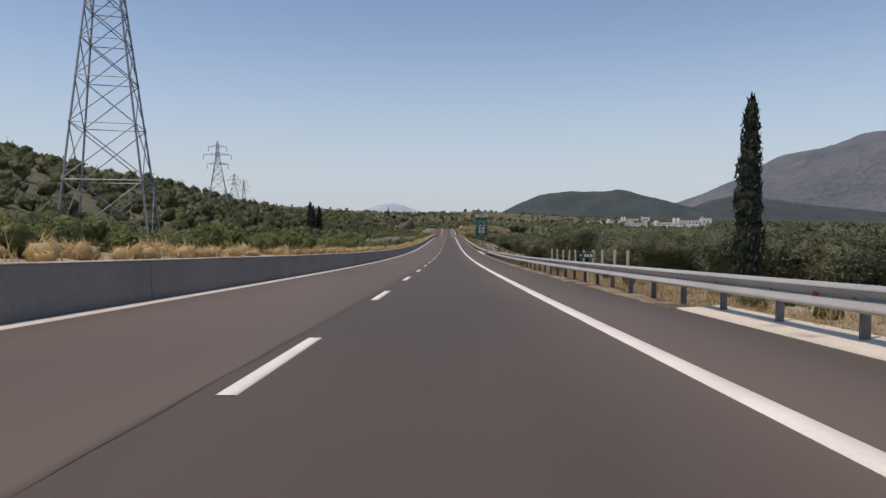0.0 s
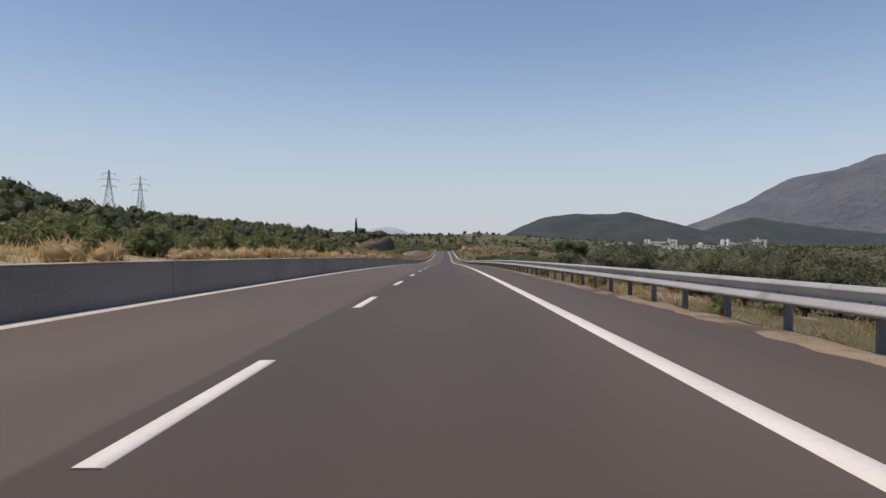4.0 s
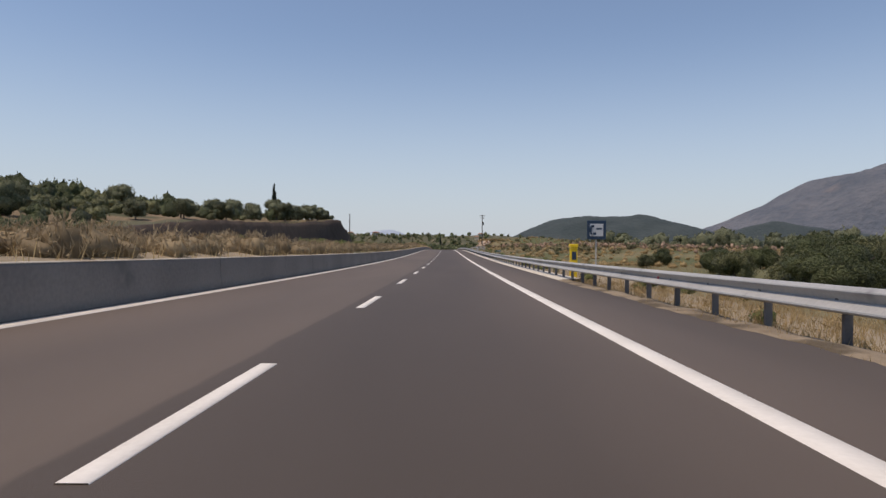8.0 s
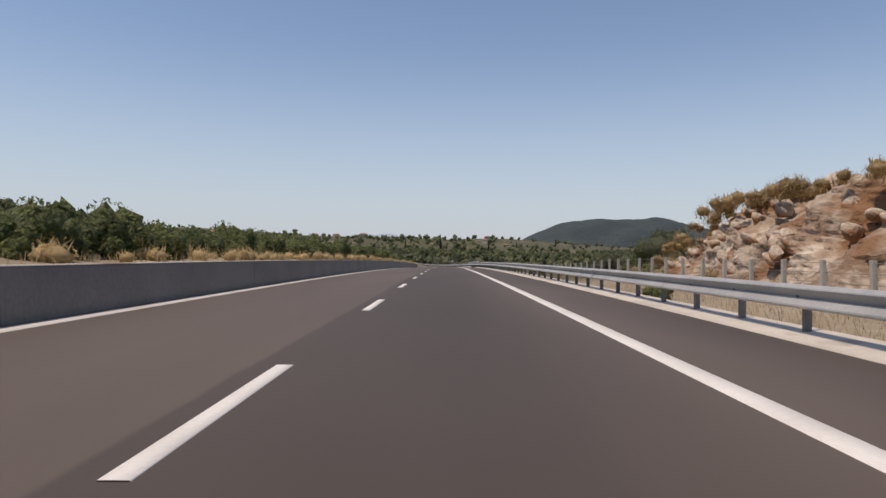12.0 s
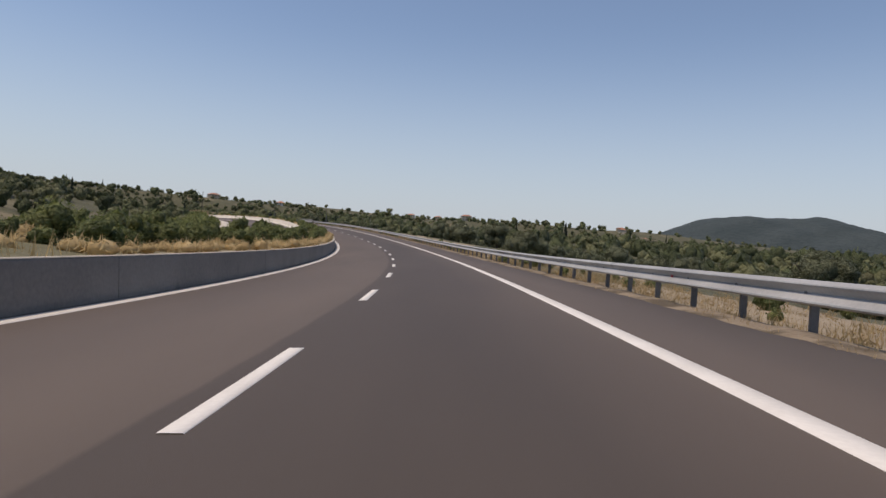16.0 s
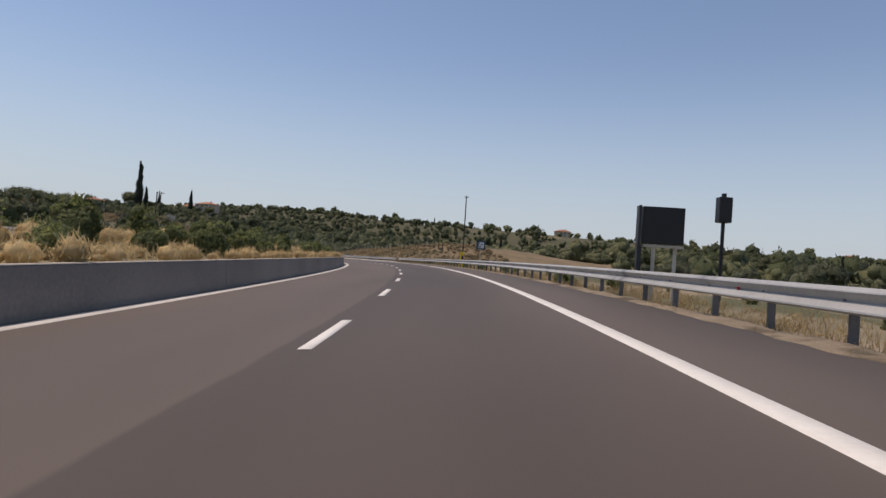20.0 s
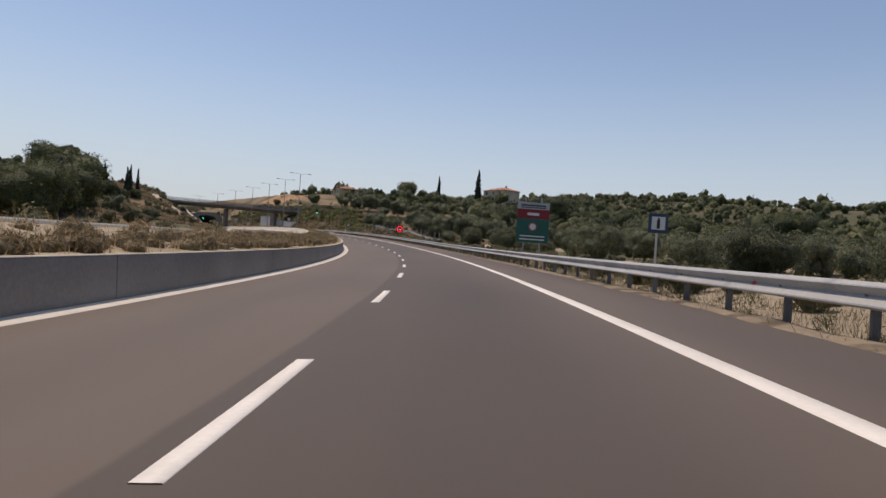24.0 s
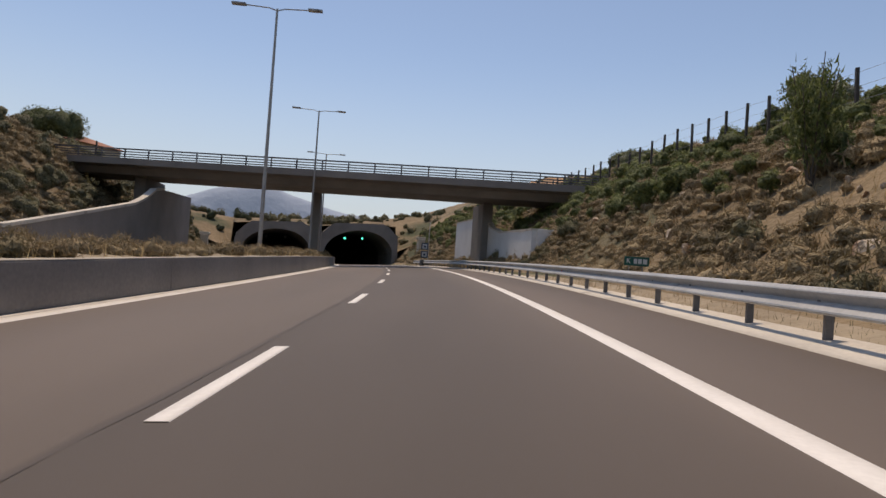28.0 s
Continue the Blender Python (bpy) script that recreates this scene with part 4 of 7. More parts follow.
def strew(name, label, positions, sizes, mat, templates, category="shrubs", tall=1.0):
    """Many shrubs as one mesh: each takes a template, a turn and a size."""
    rng = np.random.RandomState(len(positions))
    pieces = []
    which = rng.randint(len(templates), size=len(positions))
    for k, (tv, tf) in enumerate(templates):
        sel = np.where(which == k)[0]
        if not len(sel):
            continue
        a = rng.rand(len(sel)) * 6.283
        c, s = np.cos(a), np.sin(a)
        sx = sizes[sel]
        x = (tv[None, :, 0] * c[:, None] - tv[None, :, 1] * s[:, None]) * sx[:, None] + positions[sel, 0:1]
        y = (tv[None, :, 0] * s[:, None] + tv[None, :, 1] * c[:, None]) * sx[:, None] + positions[sel, 1:2]
        z = tv[None, :, 2] * (sx * tall * (0.8 + 0.5 * rng.rand(len(sel))))[:, None] + positions[sel, 2:3]
        V = np.stack([x, y, z], -1).reshape(-1, 3)
        F = (tf[None] + (np.arange(len(sel)) * len(tv))[:, None, None]).reshape(-1, tf.shape[1])
        pieces.append((V, F))
    V, F = gather(pieces)
    return link(name, V, F, mat, None, label, kind="stuff", category=category)


def mixed(name, label, p, sizes, category="shrubs"):
    """Dark and pale crowns side by side, in drifts."""
    r = np.random.RandomState(len(p) + 5)
    dark = waves(p[:, 0], p[:, 1], 33, 8) + r.randn(len(p)) * 0.7 > 0.25
    strew(name, label, p[~dark], sizes[~dark], SHRUB_LEAF, FAR_SHRUBS, category)
    strew(name, label.replace("green", "green shaded", 1), p[dark], sizes[dark] * 1.15, DEEP_LEAF, FAR_SHRUBS, category, 1.15)


def blades(name, label, s, d, h, tall, mat, width=0.018, lean=0.35, seed=1, category="grass", ground=None):
    """Thin blades of grass at the given places."""
    rng = np.random.RandomState(seed)
    n = len(s)
    p = road(s, d, h)
    if ground is not None:
        p[:, 2] = ground
    a = rng.rand(n) * 6.283
    t = tall * (0.5 + 0.8 * rng.rand(n))
    w = width * (0.7 + 0.8 * rng.rand(n))
    side = np.stack([np.cos(a) * w, np.sin(a) * w, np.zeros(n)], -1)
    b = rng.rand(n) * 6.283
    tip = np.stack([np.cos(b) * t * lean * rng.rand(n), np.sin(b) * t * lean * rng.rand(n), t], -1)
    V = np.stack([p - side, p + side, p + tip], 1)
    V[:, 0, 2] -= 0.05
    V[:, 1, 2] -= 0.05
    return link(name, V.reshape(-1, 3), np.arange(n * 3).reshape(-1, 3), mat, None, label, kind="stuff", category=category)


def clump(seed, count, cards, size, rings=4, sides=6):
    """A rounded shrub of a few overlapping lumps with loose leaves on them."""
    r = np.random.RandomState(seed)
    out = [lump(r, (0, 0, 0.30), (0.40, 0.40, 0.36), rings, sides, 0.35)]
    for i in range(count):
        a, k = r.rand() * 6.283, 0.20 + 0.10 * r.rand()
        c = (math.cos(a) * 0.30, math.sin(a) * 0.30, 0.22 + 0.38 * r.rand())
        out.append(lump(r, c, (k, k, k * 0.85), 3, 5, 0.3))
    out.append(leaf_cards(r, (0, 0, 0.34), (0.52, 0.52, 0.46), cards, size, 0.7))
    return gather(out)


rng = np.random.RandomState(7)
SHRUBS = [clump(i, 3, 90, 0.080, 3, 6) for i in range(5)]
FAR_SHRUBS = [clump(60 + i, 2, 20, 0.11, 3, 6) for i in range(8)]
TUFTS = [leaf_cards(np.random.RandomState(70 + i), (0, 0, 0.22), (0.50, 0.50, 0.40), 40, 0.045, 0.2, up=0.9, long=6.0) for i in range(5)]
FINE_SHRUBS = [clump(20 + i, 4, 330, 0.050, 4, 6) for i in range(4)]


def tussock(seed, count, size, high=0.5):
    """A feathery dome of thin dry stems, thick enough to hide its heart."""
    r = np.random.RandomState(seed)
    return gather([lump(r, (0, 0, 0.18), (0.36, 0.36, high * 0.62), 4, 8, 0.35),
                   leaf_cards(r, (0, 0, 0.16), (0.50, 0.50, high), count, size, 0.62, up=0.7, long=5.0),
                   leaf_cards(r, (0, 0, 0.20), (0.56, 0.56, high * 1.15), count // 4, size * 0.6, 0.6, up=1.0, long=7.0)])


BRUSH = [tussock(40 + i, 230, 0.034) for i in range(4)]
LOW_BRUSH = [tussock(50 + i, 84, 0.050, 0.42) for i in range(4)]


def scatter(n, s0, s1, d0, d1, seed, power=1.0):
    r = np.random.RandomState(seed)
    s = s0 + (s1 - s0) * r.rand(n)
    d = d0 + (d1 - d0) * r.rand(n) ** power
    p = road(s, d)
    p[:, 2] = land(p[:, 0], p[:, 1])
    return s, d, p, r


# the second rows of the groves
GROVE = [gather([lump(np.random.RandomState(90 + i), (0, 0, 0.40), (0.36, 0.36, 0.30), 5, 8, 0.4), leaf_cards(np.random.RandomState(95 + i), (0, 0, 0.44), (0.52, 0.52, 0.42), 340, 0.075, 0.6)]) for i in range(4)]
for _i, (_n, _a, _b, _d0, _d1, _k) in enumerate(((420, 20, 470, 33, 66, 3.9), (150, 1318, 1460, 42, 80, 4.4), (120, 850, 1070, 40, 70, 3.6))):
    s_, d_, p_, r_ = scatter(_n, _a, _b, _d0, _d1, 80 + _i)
    strew("grove", "rows of grey-green olive trees behind the nearest ones", p_, _k * (0.75 + 0.5 * r_.rand(_n)), OLIVE_LEAF, GROVE, "trees")
# low scrub on the slopes left of the road
s_, d_, p_, r_ = scatter(7000, -120, 760, -26, -330, 11, 1.25)
keep = (waves(p_[:, 0], p_[:, 1], 26, 3) > -0.8) & ~((s_ > 500) & (s_ < 715) & (d_ > -46))
mixed("scrub", "dark green scrub covering the dry hillside", p_[keep], 1.9 + 2.3 * r_.rand(keep.sum()) * (1 + 0.5 * (d_[keep] < -80)) * (0.5 + 0.5 * fade(35, 120, -d_[keep])))
s_, d_, p_, r_ = scatter(5000, 700, 1600, -27, -330, 12, 1.2)
keep = (waves(p_[:, 0], p_[:, 1], 26, 3) > -0.8) & ~((s_ > 1225) & (d_ > -48))
mixed("scrub", "dark green scrub on the slopes inside the bend", p_[keep], (2.4 + 3.4 * r_.rand(keep.sum())) * (0.5 + 0.5 * fade(35, 120, -d_[keep])))
# woods and groves on the plain to the right, past the near trees
s_, d_, p_, r_ = scatter(4000, -100, 860, 62, 700, 13, 1.4)
keep = (waves(p_[:, 0], p_[:, 1], 40, 4) > -0.45)
strew("far_grove", "grey-green olive groves across the plain", p_[keep], 3.0 + 2.6 * r_.rand(keep.sum()), OLIVE_LEAF, FAR_SHRUBS, "trees")
s_, d_, p_, r_ = scatter(6800, 840, 1660, 56, 620, 14, 1.15)
keep = (waves(p_[:, 0], p_[:, 1], 34, 5) > -0.85)
mixed("far_grove", "dark green scrub and olives on the ridge", p_[keep], 3.0 + 3.4 * r_.rand(keep.sum()) ** 1.3, "trees")
s_, d_, p_, r_ = scatter(2200, 1230, 1640, 56, 280, 19)
mixed("far_grove", "thick green scrub on the hill beside the bend", p_, 2.2 + 2.4 * r_.rand(len(p_)), "trees")
# the country straight ahead and beyond
n_ = 4200
x_, y_ = rng.uniform(-900, 1400, n_), rng.uniform(950, 3300, n_)
s_, d_ = nearest(x_, y_)
keep = (abs(d_) > 230) & (waves(x_, y_, 60, 6) > -0.4)
p_ = np.stack([x_, y_, land(x_, y_)], -1)[keep]
mixed("far_wood", "mixed green trees and hedges in the distance", p_, 5 + 5 * rng.rand(len(p_)), "trees")

# planting in the median
def median(n, s0, s1, seed, d0=-5.35, d1=-8.8):
    r = np.random.RandomState(seed)
    s, d = s0 + (s1 - s0) * r.rand(n), d0 + (d1 - d0) * r.rand(n)
    return s, d, road(s, d, 0.86), r


for _i, (_n, _a, _b) in enumerate(((330, -130, 72), (50, 72, 185), (170, 185, 285))):
    s_, d_, p_, r_ = median(_n, _a, _b, 121 + _i, -6.2)
    strew("median_bush", "green bushes planted in the median", p_, 0.6 + 0.6 * r_.rand(len(p_)), GREEN_LEAF, FINE_SHRUBS, "bushes", 1.15)
s_, d_, p_, r_ = median(1500, 270, 640, 22, -5.7)
strew("median_brush", "dry beige brush growing in the median", p_, 0.75 + 0.5 * r_.rand(len(p_)), REED, BRUSH, "dry brush", 1.0)
s_, d_, p_, r_ = median(150, 655, 765, 29, -6.2)
strew("median_bush", "tall green bushes in the median", p_, 1.0 + 0.6 * r_.rand(len(p_)), GREEN_LEAF, FINE_SHRUBS, "bushes", 1.15)
s_, d_, p_, r_ = median(800, 610, 1215, 23, -6.0)
strew("median_bush", "green bushes and dry stalks in the median", p_, 0.5 + 0.65 * r_.rand(len(p_)), GREEN_LEAF, FINE_SHRUBS, "bushes", 1.2)
s_, d_, p_, r_ = median(1500, 1200, 1625, 24, -5.6, -8.0)
strew("median_brush", "dry brown brush growing in the median", p_, 0.55 + 0.42 * r_.rand(len(p_)), BROWN_BRUSH, BRUSH, "dry brush", 0.85)
for _i, (_a, _b, _n) in enumerate(((-130, 300, 2600), (600, 1215, 3400))):
    s_, d_, p_, r_ = median(_n, _a, _b, 34 + _i, -5.2)
    strew("median_tuft", "tufts of dry golden grass in the median", p_, 0.38 + 0.45 * r_.rand(_n), GOLD_GRASS, LOW_BRUSH, "dry grass", 0.95)
for _i, (_a, _b, _n, _t) in enumerate(((-130, 300, 26000, 0.40), (300, 640, 9000, 0.40), (600, 1215, 30000, 0.38), (1215, 1625, 12000, 0.32))):
    s_, d_, p_, r_ = median(_n, _a, _b, 30 + _i, -5.1)
    blades("median_grass", "dry yellow grass along the median wall", s_, d_, 0.85, _t * (0.6 + 0.6 * (waves(s_, d_, 3, 1) > 0)), GOLD_GRASS, 0.012, 0.6, seed=_i)
s_, d_, p_, r_ = median(110, 596, 668, 129, -6.0, -8.4)
strew("median_bush", "tall rounded grey-brown dry bushes in the median", p_, 0.80 + 0.45 * r_.rand(len(p_)), BROWN_BRUSH, FINE_SHRUBS, "bushes", 1.1)
s_, d_, p_, r_ = scatter(5200, 560, 716, -39.0, -41.2, 130)
blades("rim_grass", "dry golden grass on the rim of the cutting", s_, d_, 0, 0.5, GOLD_GRASS, 0.012, 0.7, 131, ground=p_[:, 2])
# the far verge of the opposite carriageway
s_, d_, p_, r_ = scatter(900, -120, 1230, -22.9, -28, 25)
p_[:, 2] -= 0.1
strew("roadside_bush", "green roadside bushes beyond the opposite carriageway", p_, 1.1 + 1.3 * r_.rand(len(p_)), GREEN_LEAF, SHRUBS, "bushes", 1.1)

# dry litter and stubble that roughen the edge of the paving
for _i, (_a, _b, _n) in enumerate(((5, 470, 26000), (824, 1228, 24000), (1300, 1498, 12000))):
    r_ = np.random.RandomState(250 + _i)
    s_, d_ = _a + (_b - _a) * r_.rand(_n), 6.02 + 0.95 * r_.rand(_n) ** 0.8
    keep = waves(s_, d_ * 3, 1.1, 3) > -0.2
    blades("verge_stubble", "short dry stubble along the paving edge", s_[keep], d_[keep], 0.01, 0.07 + 0.06 * (waves(s_[keep], d_[keep], 2, 5) > 0.3), STRAW if _i < 2 else DRY_SHRUB, 0.007, 1.6, 255 + _i)
# verge on the right: dry grass and low weeds
for _i, (_a, _b, _n) in enumerate(((-60, 470, 80000), (470, 790, 36000), (815, 1230, 60000), (1230, 1620, 48000))):
    r_ = np.random.RandomState(50 + _i)
    s_ = _a + (_b - _a) * r_.rand(_n)
    d_ = 6.95 + 5.5 * r_.rand(_n) ** 1.6
    keep = waves(s_, d_ * 2, 4, 2) > -0.35
    s_, d_ = s_[keep], d_[keep]
    p_ = road(s_, d_)
    blades("verge_grass", "short dry straw-coloured grass on the verge", s_, d_, 0, 0.13 + 0.12 * (waves(s_, d_, 7, 5) > 0.2), STRAW if _i < 3 else BROWN_BRUSH, 0.006, 0.75, 60 + _i, ground=land(p_[:, 0], p_[:, 1]))
for _i, (_a, _b, _n) in enumerate(((-60, 470, 22000), (470, 780, 8000), (822, 1228, 22000), (1300, 1500, 9000))):
    r_ = np.random.RandomState(150 + _i)
    s_, d_ = _a + (_b - _a) * r_.rand(_n), 7.3 + 3.4 * r_.rand(_n) ** 1.2
    keep = waves(s_, d_ * 3, 3, 6) > -0.3
    s_, d_ = s_[keep], d_[keep]
    p_ = road(s_, d_)
    blades("verge_grass", "yellow grass standing behind the crash barrier", s_, d_, 0, 0.22 + 0.16 * (waves(s_, d_, 5, 8) > 0), STRAW if _i < 3 else DRY_SHRUB, 0.006, 0.9, 155 + _i, ground=land(p_[:, 0], p_[:, 1]))
for _i, (_n, _a, _b) in enumerate(((6500, 0, 470), (4500, 824, 1228), (2600, 1300, 1500))):
    s_, d_, p_, r_ = scatter(_n, _a, _b, 6.85, 13.5, 260 + _i, 1.7)
    keep = waves(s_, d_ * 2, 5, 3) > -0.45
    strew("verge_tuft", "soft tufts of dry grass on the verge", p_[keep], 0.22 + 0.36 * r_.rand(keep.sum()) ** 1.5, STRAW if _i < 2 else DRY_SHRUB, TUFTS, "dry grass", 1.0)
s_, d_, p_, r_ = scatter(700, -60, 1240, 7.4, 14, 26, 1.5)
strew("weeds", "low green weeds on the dry verge", p_, 0.3 + 0.5 * r_.rand(len(p_)), GREEN_LEAF, SHRUBS, "weeds")
s_, d_, p_, r_ = scatter(420, 1318, 1500, 7.8, 17, 126, 1.2)
strew("weeds", "dull green shrubs and weeds below the groves", p_, 0.4 + 0.8 * r_.rand(len(p_)), DRY_SHRUB, FINE_SHRUBS, "weeds")
# field of tall dry grass where the rocks lie, and the banks further on
for _i, (_a, _b, _d0, _d1, _n, _t) in enumerate(((480, 760, 9, 60, 48000, 0.42), (1225, 1320, 8.5, 26, 16000, 0.45), (1440, 1625, 8.2, 26, 26000, 0.4))):
    s_, d_, p_, r_ = scatter(_n, _a, _b, _d0, _d1, 70 + _i, 1.3)
    blades("field_grass", "tall dry grass on the bank", s_, d_, 0, _t * (0.5 + 0.8 * (waves(s_, d_, 9, 4) > -0.1)), STRAW, 0.008, 0.7, 75 + _i, ground=p_[:, 2])
s_, d_, p_, r_ = scatter(30000, 1225, 1630, -21, -46, 78)
blades("field_grass", "brown dry grass on the slope", s_, d_, 0, 0.55 * (0.5 + 0.7 * (waves(s_, d_, 9, 4) > 0)), REED, 0.009, 0.7, 79, ground=p_[:, 2])
s_, d_, p_, r_ = scatter(240, 1445, 1630, 9.5, 40, 27)
strew("bank_shrub", "green shrubs on the dry cut bank", p_, 0.5 + 1.0 * r_.rand(len(p_)) ** 2, DRY_SHRUB, FINE_SHRUBS, "bushes")
s_, d_, p_, r_ = scatter(260, 1240, 1630, -23, -60, 28)
strew("bank_shrub", "dull green shrubs on the left-hand slopes", p_, 0.8 + 1.8 * r_.rand(len(p_)) ** 2, DRY_SHRUB, SHRUBS, "bushes")

# brown dry brush over the banks of the cutting
for _i, (_n, _a, _b, _d0, _d1, _lab) in enumerate(((4200, 1440, 1632, 8.3, 24, "brown dry brush covering the cut bank"), (1900, 1222, 1326, 8.4, 30, "brown dry brush on the roadside bank"), (5600, 1225, 1632, -22.5, -50, "brown dry brush covering the slope"))):
    s_, d_, p_, r_ = scatter(_n, _a, _b, _d0, _d1, 170 + _i)
    keep = ~((s_ > 1256) & (s_ < 1348) & (d_ < 0) & (d_ > -27.2)) & ~((s_ > 1352) & (s_ < 1440) & (d_ < 0) & (d_ > -36))
    strew("bank_brush", _lab, p_[keep], 0.5 + 0.8 * r_.rand(keep.sum()), BROWN_BRUSH, LOW_BRUSH, "dry brush", 0.75)
s_, d_, p_, r_ = scatter(2200, 1508, 1604, 8.6, 19, 186)
strew("bank_brush", "brown dry brush covering the steep cut bank", p_, 0.35 + 0.5 * r_.rand(len(p_)), BROWN_BRUSH, LOW_BRUSH, "dry brush", 0.9)
s_, d_, p_, r_ = scatter(3000, 1536, 1604, -23, -46, 187)
keep = abs(d_ + 28.5 + 0.24 * (s_ - 1532)) > 2.4
strew("bank_brush", "brown dry brush covering the slope below the overpass", p_[keep], 0.6 + 0.8 * r_.rand(keep.sum()), BROWN_BRUSH, LOW_BRUSH, "dry brush", 0.9)
s_, d_, p_, r_ = scatter(760, 1500, 1632, 11.5, 20, 181)
strew("bank_shrub", "olive-green bushes along the crest of the cut", p_, 0.6 + 0.9 * r_.rand(len(p_)) ** 2, GREEN_LEAF, FINE_SHRUBS, "bushes")
s_, d_, p_, r_ = scatter(420, 1560, 1632, -25, -60, 182)
strew("bank_shrub", "brown-green bushes covering the slope by the overpass", p_, 0.9 + 1.2 * r_.rand(len(p_)), DRY_SHRUB, SHRUBS, "bushes")
s_, d_, p_, r_ = scatter(260, 1352, 1440, -38, -75, 183)
strew("bank_shrub", "grey-green bushes at the edge of the wood", p_, 1.6 + 2.2 * r_.rand(len(p_)), OLIVE_LEAF, SHRUBS, "bushes")

s_, d_, p_, r_ = scatter(420, 540, 775, 14, 70, 184)
strew("field_bush", "low dry bushes scattered over the yellow field", p_, 0.7 + 1.0 * r_.rand(len(p_)) ** 2, DRY_SHRUB, SHRUBS, "bushes")
s_, d_, p_, r_ = scatter(1500, 500, 775, 12, 60, 185)
strew("field_brush", "tufts of dry yellow grass over the field", p_, 0.5 + 0.6 * r_.rand(len(p_)), STRAW, LOW_BRUSH, "dry grass", 0.8)

# near olive trees, each a tree of its own
OLIVES = [broad_tree("olive_tree", "grey-green olive tree with a dense rounded crown", "olive tree", 100 + i, 4.6 + 0.5 * i, 4.8 + 0.4 * i, OLIVE_LEAF, 11, 3200, 0.15, 0.10, "olive trees of the groves") for i in range(4)]
NEAR_OLIVES = [broad_tree("olive_tree", "leafy grey-green olive tree with an uneven rounded crown", "olive tree", 110 + i, 4.4 + 0.4 * i, 4.8 + 0.4 * i, OLIVE_LEAF, 13, 8800, 0.095, 0.08, "olive trees of the groves", 0.70, 2.2) for i in range(3)]
_first = set()


def plant(kinds, s, d, size=1.0, turn=None, drop=0.15):
    i = rng.randint(len(kinds))
    p = road(s, d)
    z = float(land(p[0:1], p[1:2])[0])
    m = place(p[0], p[1], z - drop, rng.rand() * 360 if turn is None else turn, size)
    ob = kinds[i]
    if ob.name in _first:
        return copy_thing(ob, m @ Matrix.Scale(1 / ob.scale.x, 4))
    _first.add(ob.name)
    ob.matrix_basis = m
    return ob


def grove(s0, s1, d0, d1, gap, chance, sizes=(0.75, 1.2)):
    for s in np.arange(s0, s1, gap):
        for d in np.arange(d0, d1, gap):
            if rng.rand() < chance:
                plant(NEAR_OLIVES if d < d0 + gap * 1.5 and d < 24 else OLIVES, s + rng.uniform(-0.42, 0.42) * gap, d + rng.uniform(-0.35, 0.35) * gap, rng.uniform(*sizes))


grove(28, 150, 17.5, 31, 6.4, 0.95, (0.7, 1.05))
grove(150, 440, 19.5, 33, 7.2, 0.85, (0.7, 1.0))
grove(845, 1060, 25, 50, 9.5, 0.5, (0.5, 0.8))
grove(1336, 1445, 16.5, 42, 6.8, 0.8, (0.55, 0.82))
grove(1452, 1512, 22, 46, 7.0, 0.8, (0.75, 1.0))
grove(1512, 1560, 26, 48, 7.0, 0.7, (0.7, 0.95))
grove(725, 790, 15, 40, 9, 0.45, (0.5, 0.8))
grove(1080, 1215, 22, 50, 12, 0.4, (0.5, 0.8))
for s, d, k in ((540, -46, 0.7), (553, -44, 0.8), (566, -50, 0.9), (577, -45, 0.7), (588, -52, 1.0), (600, -46, 0.8), (608, -49, 1.05), (622, -44, 0.95), (628, -48, 1.2), (633, -45, 1.1), (646, -46, 0.9), (650, -44, 1.0), (657, -45, 0.95), (662, -43, 0.8), (668, -44, 0.85), (674, -43, 0.75), (680, -42, 0.6), (686, -43, 0.7), (690, -41, 0.7), (695, -42, 0.75), (699, -40, 0.7), (704, -40, 0.65), (712, -42, 0.7), (626, -60, 1.2), (654, -56, 1.2), (575, -66, 1.2), (520, -52, 1.0), (480, -60, 1.2), (450, -70, 1.1), (690, -58, 1.0)):
    plant(OLIVES, s, d, k)

LOW_TREES = [broad_tree("leafy_bush", "dense dark green bush on the low ground beside the road", "bush", 140 + i, 3.6 + 0.5 * i, 4.2 + 0.5 * i, (DEEP_LEAF, SHRUB_LEAF, DEEP_LEAF)[i], 12, 5200, 0.085, 0.02, "bushes below the verge", 0.72, 2.0) for i in range(3)]
for s, d, k in ((444, 19, 0.8), (449, 15.5, 0.6), (452, 21, 0.9), (457, 16, 0.65), (460, 24, 0.9), (463, 18, 0.75), (468, 25, 1.0), (466, 14.5, 0.55), (472, 17, 0.6), (475, 21, 0.7), (480, 25, 0.8), (478, 31, 1.05), (485, 20, 0.55), (488, 27, 0.75), (494, 33, 0.95), (492, 22, 0.5), (500, 29, 0.65), (486, 38, 1.0), (506, 36, 0.8), (459, 31, 1.05), (449, 28, 1.0), (512, 30, 0.5), (520, 34, 0.5), (528, 30, 0.4), (508, 23, 0.4), (500, 19, 0.35)):
    plant(LOW_TREES, s, d, k)
